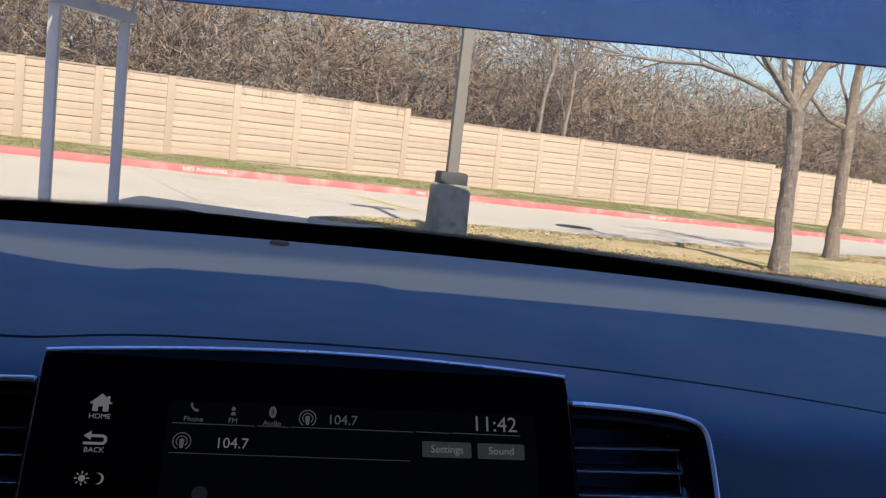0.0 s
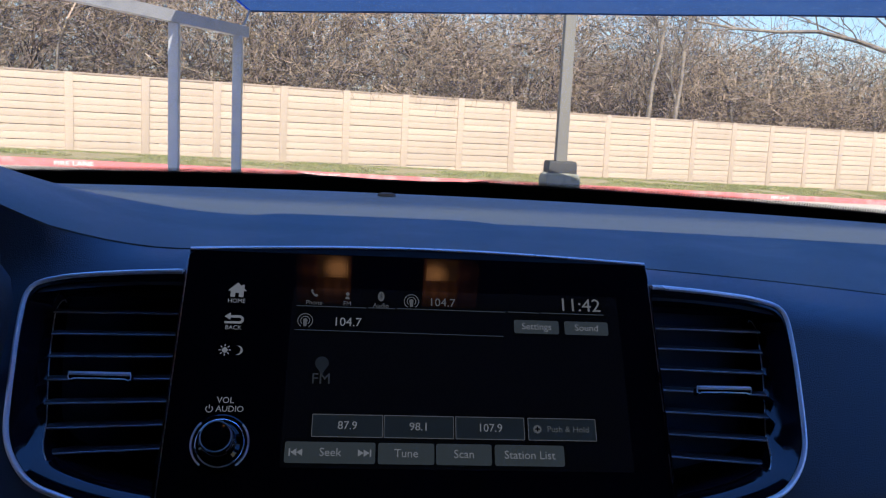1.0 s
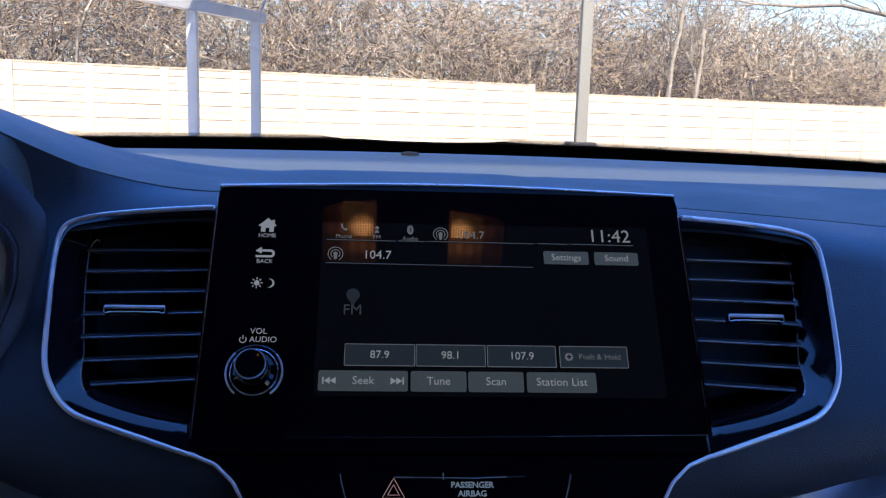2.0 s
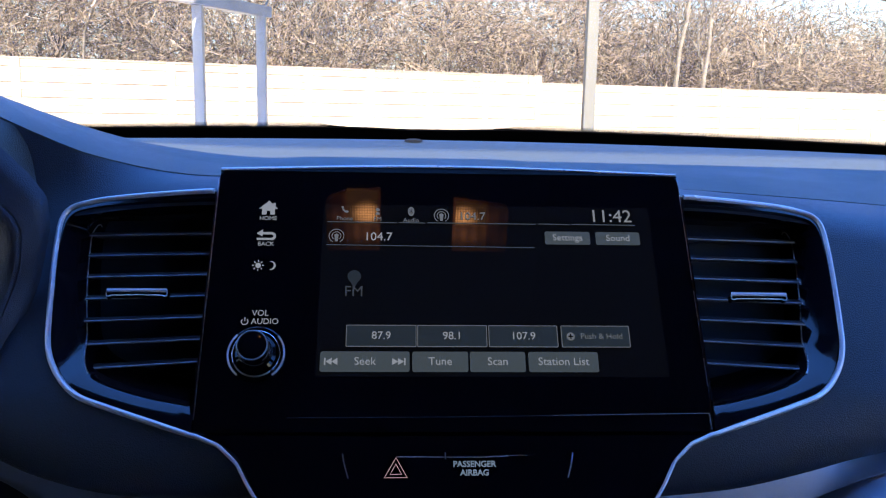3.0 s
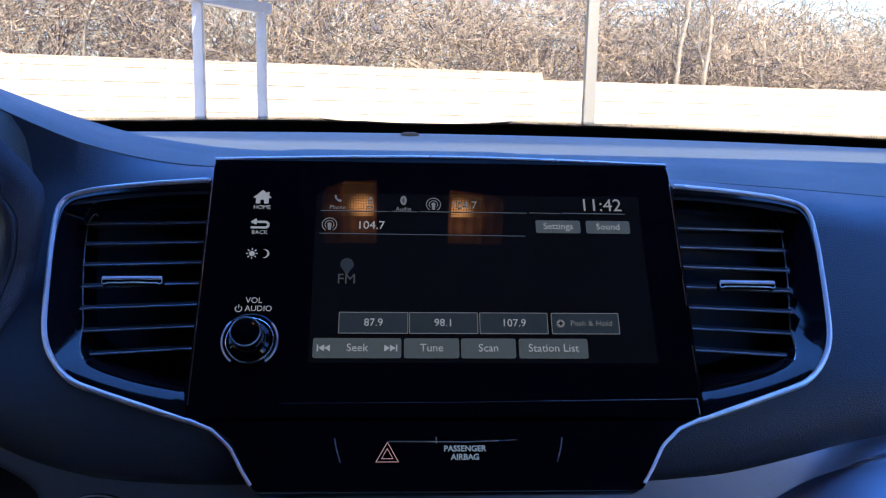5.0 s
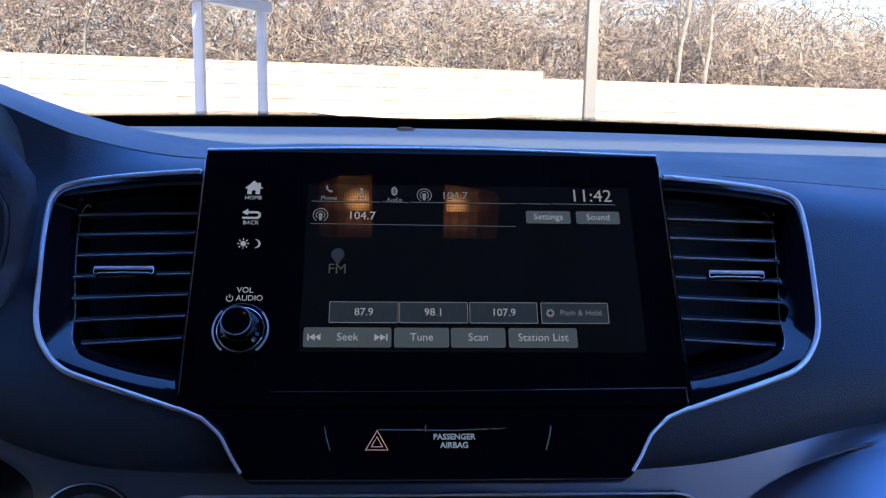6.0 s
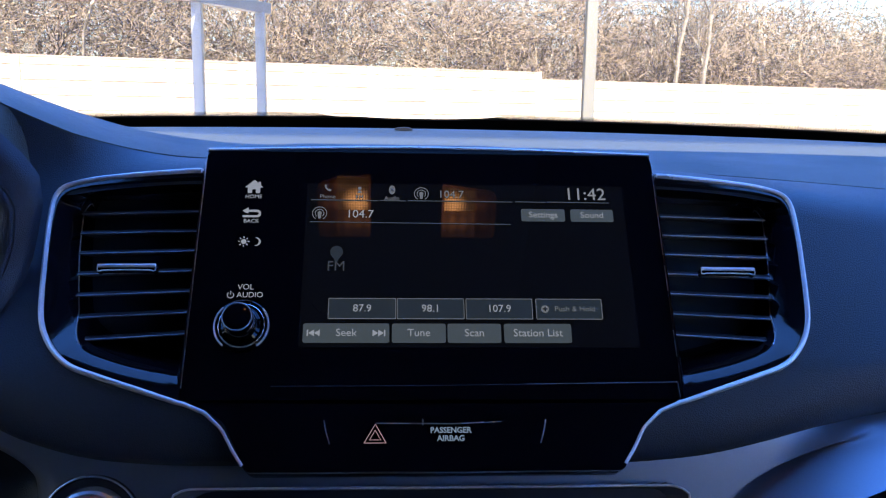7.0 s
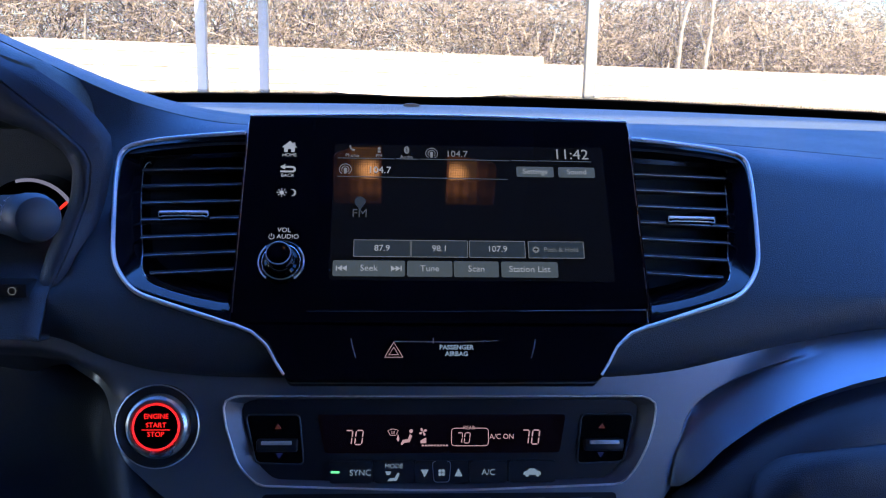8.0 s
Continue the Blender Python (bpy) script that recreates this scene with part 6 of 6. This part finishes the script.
tube(bm, [on_fascia(p.x, p.y, -0.0038) for p in ring_out], 0.0014, 0.0014, Vector((0, -0.966, 0.259)), 8, closed=True)
part("edge_trim", bm, M_CHROME, climate, "fine chrome edge")
bm = bmesh.new()
slab(bm, ring_in, on_fascia, 0.003, 0.02)
plate = part("plate", bm, M_BUTTON, climate)
bm = bmesh.new()
slab(bm, rounded([(-0.0735, -0.0075), (-0.0690, -0.0300), (0.0705, -0.0300), (0.0745, -0.0075)], 0.002), on_fascia, 0.0022, 0.01, 0.0003)
lcd = part("lcd", bm, M_LCD, climate, "dark climate display")


def fascia_words(text, x, v, size, mat, parent, d=0.0018, wide=1.0, bold=0.0):
    return part("lettering", words(text, size, fascia_text(x, v, d), 0.00005, wide, "CENTER", bold), mat, parent)


def fascia_shape(name, pts, mat, parent, near=0.0016, far=0.0025):
    bm = bmesh.new()
    slab(bm, pts, on_fascia, near, far)
    return part(name, bm, mat, parent)


def digit_pair(cx, v, h, parent):
    """Seven-bar 7 and 0."""
    w, t, sl = h * 0.5, h * 0.12, 0.12
    bars = {"a": ((0, h), (w, h)), "b": ((w, h), (w, h / 2)), "c": ((w, h / 2), (w, 0)), "d": ((0, 0), (w, 0)), "e": ((0, h / 2), (0, 0)), "f": ((0, h), (0, h / 2))}
    bm = bmesh.new()
    for x0, keys in ((cx - w * 1.25, "abc"), (cx + w * 0.25, "abcdef")):
        for kk in keys:
            (ax, ay), (bx, by) = bars[kk]
            a, b = Vector((x0 + ax + ay * sl, v - h / 2 + ay)), Vector((x0 + bx + by * sl, v - h / 2 + by))
            g = (b - a).normalized() * t * 0.45
            tube(bm, [on_fascia(p.x, p.y, 0.0017) for p in (a + g, b - g)], t, 0.0002, Vector((0, -0.966, 0.259)), 4)
    part("digits", bm, M_PINK, parent)


digit_pair(-0.0525, -0.0208, 0.0082, lcd)
digit_pair(0.0525, -0.0208, 0.0082, lcd)
digit_pair(0.0125, -0.0212, 0.0060, lcd)
fascia_words("REAR", 0.0163, -0.0153, 0.0030, M_PINK, lcd)
fascia_words("A/C ON", 0.0358, -0.0206, 0.0044, M_PINK, lcd, wide=0.95)
bm = bmesh.new()
tube(bm, [on_fascia(p.x, p.y, 0.0017) for p in resample(rounded([(0.0115, -0.0155), (0.0058, -0.0155), (0.0058, -0.0258), (0.0278, -0.0258), (0.0278, -0.0155), (0.0208, -0.0155)], 0.002), 50, closed=False)], 0.0006, 0.0002, Vector((0, -0.966, 0.259)), 4)
part("rear_frame", bm, M_PINK, lcd)
def fascia_line(name, pts, w, mat, parent, closed=False, d=0.0017):
    bm = bmesh.new()
    tube(bm, [on_fascia(x, v, d) for x, v in pts], w, 0.0002, Vector((0, -0.966, 0.259)), 4, closed=closed)
    return part(name, bm, mat, parent)


fascia_line("screen_icon", [(-0.0320, -0.0168), (-0.0304, -0.0161), (-0.0289, -0.0159), (-0.0274, -0.0161), (-0.0258, -0.0168), (-0.0273, -0.0196), (-0.0305, -0.0196)], 0.0005, M_PINK, lcd, True)
for k in (-1, 0, 1):
    fascia_line("screen_icon", [(-0.0289 + k * 0.0009, -0.0172), (-0.0289 + k * 0.0006, -0.0189)], 0.0004, M_PINK, lcd)
fascia_shape("airflow_icon", [(-0.0268, -0.0218), (-0.0259, -0.0188), (-0.0251, -0.0218), (-0.0259, -0.0236)], M_PINK, lcd)
fascia_shape("seat_icon", [(-0.0210 + (x + 0.0156) * 0.73, -0.0215 + (v + 0.0215) * 0.85) for x, v in ((-0.0202, -0.0252), (-0.0185, -0.0225), (-0.0145, -0.0220), (-0.0128, -0.0185), (-0.0110, -0.0195), (-0.0130, -0.0240), (-0.0172, -0.0244), (-0.0192, -0.0262))], M_PINK, lcd)
fascia_shape("seat_icon", [(-0.0182 + 0.0011 * math.cos(a), -0.0172 + 0.0011 * math.sin(a)) for a in (i * 0.6283 for i in range(10))], M_PINK, lcd)
for a0 in (20, 110, 200, 290):
    blade = [(0.0002, 0.0), (0.0012, 0.0010), (0.0024, 0.0008), (0.0023, -0.0004), (0.0012, -0.0003)]
    ca, sa = math.cos(radians(a0)), math.sin(radians(a0))
    fascia_shape("fan_icon", [(-0.0112 + u * ca - v * sa, -0.0176 + u * sa + v * ca) for u, v in blade], M_PINK, lcd)
fascia_shape("fan_bar", [(-0.0126, -0.0226), (-0.0092, -0.0210), (-0.0092, -0.0242), (-0.0126, -0.0242)], M_PINK, lcd)
for i in range(9):
    fascia_shape("fan_bar", rect(-0.0112 + 0.00178 * i, -0.0256, 0.0013, 0.0008, 0.0001), M_PINK, lcd)

edges = [-0.0665, -0.0402, -0.0162, 0.0160, 0.0392, 0.0680]
for i, (a, b) in enumerate(zip(edges, edges[1:])):
    bm = bmesh.new()
    pts = [(a + 0.0004, -0.0343), (a + 0.0006, -0.0470), (b - 0.0006, -0.0470), (b - 0.0004, -0.0343)]
    slab(bm, rounded(pts, 0.0018), on_fascia, -0.0004, 0.004, 0.0007)
    key = part("button", bm, M_BUTTON, climate)
    x = (a + b) / 2
    if i == 0:
        fascia_shape("indicator", rect(x - 0.0092, -0.0405, 0.0050, 0.0013, 0.0003), M_GREEN, key, -0.0006, 0.001)
        fascia_words("SYNC", x + 0.0055, -0.0410, 0.0050, M_BLUEWHITE, key, -0.0006)
    elif i == 1:
        fascia_words("MODE", x, -0.0372, 0.0038, M_BLUEWHITE, key, -0.0006)
        fascia_shape("mode_icon", [(x - 0.004, -0.0458), (x - 0.002, -0.0440), (x + 0.0005, -0.0440), (x + 0.002, -0.0410), (x + 0.0035, -0.0415), (x + 0.0018, -0.0455)], M_BLUEWHITE, key, -0.0006, 0.001)
        fascia_shape("mode_icon", [(x - 0.005, -0.0402), (x - 0.0015, -0.0402), (x - 0.0022, -0.0422), (x - 0.0043, -0.0422)], M_BLUEWHITE, key, -0.0006, 0.001)
    elif i == 2:
        for sg in (-1, 1):
            fascia_shape("fan_arrow", [(x + sg * 0.0100 - 0.0024, -0.0412 - sg * 0.002), (x + sg * 0.0100 + 0.0024, -0.0412 - sg * 0.002), (x + sg * 0.0100, -0.0412 + sg * 0.0026)], M_BLUEWHITE, key, -0.0006, 0.001)
        for a0 in (45, 135, 225, 315):
            fx, fv = x + 0.0014 * math.cos(radians(a0)), -0.0410 + 0.0014 * math.sin(radians(a0))
            fascia_shape("fan_icon", [(fx + 0.001 * math.cos(c), fv + 0.001 * math.sin(c)) for c in (j * 0.785 for j in range(8))], M_BLUEWHITE, key, -0.0006, 0.001)
        bm = bmesh.new()
        tube(bm, [on_fascia(p.x, p.y, -0.0005) for p in resample(rounded([(x - 0.0055, -0.0345), (x - 0.0045, -0.0465), (x + 0.0045, -0.0465), (x + 0.0055, -0.0345)], 0.002), 30, closed=False)], 0.0005, 0.0004, Vector((0, -0.966, 0.259)), 4)
        part("key_divider", bm, M_RIM, key)
    elif i == 3:
        fascia_words("A/C", x, -0.0410, 0.0050, M_BLUEWHITE, key, -0.0006)
    else:
        fascia_shape("car_icon", [(x - 0.0052, -0.0425), (x - 0.0050, -0.0408), (x - 0.0030, -0.0402), (x - 0.0015, -0.0388), (x + 0.0014, -0.0388), (x + 0.0030, -0.0401), (x + 0.0050, -0.0406), (x + 0.0052, -0.0425)], M_BLUEWHITE, key, -0.0006, 0.001)
        fascia_shape("indicator", rect(x + 0.0095, -0.0408, 0.0030, 0.0010, 0.0003), M_BLACK, key, -0.0006, 0.001)
        for wx in (-0.0030, 0.0032):
            fascia_shape("car_icon", [(x + wx + 0.0011 * math.cos(c), -0.0426 + 0.0011 * math.sin(c)) for c in (j * 0.6283 for j in range(10))], M_BLUEWHITE, key, -0.0006, 0.001)

for s in (-1, 1):
    bm = bmesh.new()
    slab(bm, rounded([(s * 0.0840, -0.0075), (s * 0.1155, -0.0075), (s * 0.1090, -0.0355), (s * 0.0810, -0.0365)], 0.003), on_fascia, 0.0024, 0.012, 0.0004)
    toggle = part("toggle", bm, M_FRIT, climate, "recessed temperature toggle")
    bm = bmesh.new()
    rim = resample(rounded([(s * 0.0840, -0.0075), (s * 0.1155, -0.0075), (s * 0.1090, -0.0355), (s * 0.0810, -0.0365)], 0.003), 60)
    tube(bm, [on_fascia(p.x, p.y, 0.0022) for p in rim], 0.0011, 0.0011, Vector((0, -0.966, 0.259)), 6, closed=True)
    part("recess_edge", bm, M_STALK, toggle)
    bm = bmesh.new()
    box(bm, (-0.0118, -0.003, -0.004), (0.0118, 0.004, 0.0032), FASCIA @ Matrix.Translation((s * 0.0965, 0.0, -0.0245)), 0.0012)
    part("paddle", bm, M_BUTTON, toggle)
    bm = bmesh.new()
    box(bm, (-0.0088, -0.0042, -0.0010), (0.0088, -0.0025, 0.0012), FASCIA @ Matrix.Translation((s * 0.0965, 0.0, -0.0232)), 0.0004)
    part("paddle_edge", bm, M_CHROME, toggle, "bright paddle edge")
    fascia_shape("up_arrow", [(s * 0.0965 - 0.002, -0.0158), (s * 0.0965 + 0.002, -0.0158), (s * 0.0965, -0.0128)], M_DARKRED, toggle, 0.0019, 0.003)
    fascia_shape("down_arrow", [(s * 0.0955 - 0.002, -0.0300), (s * 0.0955 + 0.002, -0.0300), (s * 0.0955, -0.0330)], M_DIMBLUE, toggle, 0.0019, 0.003)

# key row below, only its top edge in view
bm = bmesh.new()
slab(bm, rounded([(-0.105, -0.0530), (-0.1, -0.085), (0.1, -0.085), (0.1045, -0.0530)], 0.003), on_fascia, -0.0005, 0.006, 0.0008)
lower = thing("lower_key_row", "charcoal key row below the climate panel", "button panel", turn=FASCIA)
part("panel", bm, M_BUTTON, lower)
for a, b in ((-0.09, -0.05), (-0.045, -0.005), (0.0, 0.03), (0.033, 0.062), (0.064, 0.09)):
    bm = bmesh.new()
    slab(bm, rounded([(a, -0.0570), (a, -0.078), (b, -0.078), (b, -0.0555)], 0.002), on_fascia, -0.0025, 0.0, 0.0006)
    part("key", bm, M_BUTTON, lower)

# ---- start button ----
SX, SV = -0.1650, -0.0135
start = thing("start_button", "round engine start button with a glowing red ring", "start button", turn=FASCIA)
at_start = lambda u, v, d: on_fascia(SX + u, SV + v, d)
bm = bmesh.new()
lathe(bm, [(0.019, 0.006), (0.019, -0.001), (0.0225, -0.0035), (0.0236, -0.0035), (0.0242, -0.001), (0.0242, 0.006)], at_start, 56)
part("bezel", bm, M_BLACK, start, "black recessed bezel")
bm = bmesh.new()
tube(bm, [at_start(0.0238 * math.cos(a), 0.0238 * math.sin(a), -0.0033) for a in (math.pi * i / 32 for i in range(64))], 0.0009, 0.0009, Vector((0, -0.966, 0.259)), 6, closed=True)
part("bezel_edge", bm, M_RIM, start, "thin bright edge")
bm = bmesh.new()
lathe(bm, [(0.001, 0.0), (0.0140, -0.0042), (0.0146, -0.0056), (0.0160, -0.0058), (0.0175, -0.0046), (0.0184, -0.002), (0.0186, 0.004), (0.001, 0.004)], at_start, 56)
part("metal_ring", bm, M_RIM, start, "satin metal ring")
bm = bmesh.new()
lathe(bm, [(0.001, -0.0056), (0.0128, -0.0056), (0.0136, -0.0050), (0.0138, -0.002), (0.001, -0.002)], at_start, 48)
cap = part("cap", bm, M_PIANO, start)
bm = bmesh.new()
tube(bm, [at_start(0.0130 * math.cos(a), 0.0130 * math.sin(a), -0.0056) for a in (math.pi * i / 32 for i in range(64))], 0.0013, 0.0012, Vector((0, -0.966, 0.259)), 6, closed=True)
part("ring_light", bm, M_RED, start, "glowing red ring")
for text, dv in (("ENGINE", 0.0060), ("START", 0.0010), ("STOP", -0.0042)):
    fascia = words(text, 0.0040, FASCIA @ Matrix.Translation((SX, -0.0058, SV + dv)) @ pose(0, 0, 0, 90), 0.00005, 1.0, "CENTER", 0.0)
    part("lettering", fascia, M_RED, cap)
bm = bmesh.new()
tube(bm, [at_start(-0.008, -0.0016, -0.0058), at_start(0.008, -0.0016, -0.0058)], 0.0005, 0.0002, Vector((0, -0.966, 0.259)), 4)
part("lettering_line", bm, M_RED, cap)

# ---- instruments, stalk and column keys ----
cluster = thing("instrument_cluster", "dark instrument cluster with a chrome gauge ring and red needle", "gauge", (-0.3, 0.12, 1.06))
GXc, GZc, GR = -0.292, 1.0925, 0.033
bm = bmesh.new()
lathe(bm, [(0.001, 0.02), (0.03, 0.02), (0.032, 0.0), (0.034, 0.0), (0.034, 0.03), (0.001, 0.03)], lambda u, v, d: Vector((GXc + u, 0.1 + d, GZc + v)), 48)
part("gauge_bowl", bm, M_PIANO, cluster)
bm = bmesh.new()
tube(bm, [(GXc + GR * math.cos(radians(a)), 0.1, GZc + GR * math.sin(radians(a))) for a in range(20, 110, 5)], 0.0026, 0.003, (0, -1, 0), 8)
part("gauge_ring", bm, M_RINGLIT, cluster, "pale lit gauge ring")
bm = bmesh.new()
tube(bm, [(GXc + GR * math.cos(radians(a)), 0.1, GZc + GR * math.sin(radians(a))) for a in range(-90, -40, 5)], 0.0022, 0.002, (0, -1, 0), 6)
part("gauge_arc", bm, M_CYAN, cluster, "cyan lit arc")
bm = bmesh.new()
tube(bm, [(-0.274, 0.101, 1.1025), (-0.265, 0.101, 1.1105)], 0.0024, 0.001, (0, -1, 0), 6)
part("needle", bm, M_NEEDLE, cluster, "lit red needle")

stalk = thing("wiper_stalk", "dark rounded wiper stalk beside the steering column", "stalk", (-0.23, -0.09, 1.127))
sm = look((-0.1965, -0.115, 1.1312), (-0.316, 0.02, 1.1177))
bm = bmesh.new()
lathe(bm, [(0.0005, 0.0034), (0.004, 0.0032), (0.0075, 0.0025), (0.0102, 0.001), (0.0116, -0.0015), (0.0121, -0.005), (0.0120, -0.012), (0.0105, -0.03), (0.0085, -0.09), (0.007, -0.17), (0.001, -0.17)], lambda u, v, d: sm @ Vector((u, v, d)), 32)
part("lever", bm, M_STALK, stalk)
axis = (sm.to_3x3() @ Vector((0, 0, 1))).normalized()
facing = Vector((-0.03, -0.5, 1.2)) - sm.translation
facing = (facing - axis * facing.dot(axis)).normalized()
around = axis.cross(facing).normalized()


def on_lever(a, c):
    """A point on the lever: a metres from its end, c metres round it."""
    r = lerp_table(a, [(0.012, 0.0120), (0.03, 0.0105), (0.09, 0.0085)]) + 0.0001
    return sm.translation - axis * a + (facing * math.cos(c / r) + around * math.sin(c / r)) * r


for pts, closed in ((((0.0165, -0.0032), (0.0165, 0.0026), (0.0225, 0.0034), (0.0225, -0.0040)), True), (((0.0142, 0.0040), (0.0138, 0.0), (0.0142, -0.0040)), False), (((0.0190, -0.0065), (0.0190, -0.0095)), False), (((0.0155, -0.0058), (0.0225, -0.0066)), False), (((0.0168, -0.0082), (0.0215, -0.0085)), False)):
    bm = bmesh.new()
    tube(bm, [on_lever(*p) for p in pts], 0.0005, 0.0003, facing, 4, closed=closed)
    part("print_mark", bm, M_PRINT, stalk, "white printed wiper symbol")

keys = thing("column_key", "small black dimmer key beside the steering column", "button", (-0.248, -0.036, 1.077))
bm = bmesh.new()
box(bm, (-0.275, -0.036, 1.0725), (-0.239, -0.02, 1.081), bevel=0.0015)
kb = part("key", bm, M_BLACK, keys)
bm = bmesh.new()
tube(bm, [(-0.247 + 0.0022 * math.cos(a), -0.0362, 1.0768 + 0.0022 * math.sin(a)) for a in (math.pi * i / 8 for i in range(16))], 0.0005, 0.0003, (0, -1, 0), 4, closed=True)
part("key_mark", bm, M_DIM, kb)
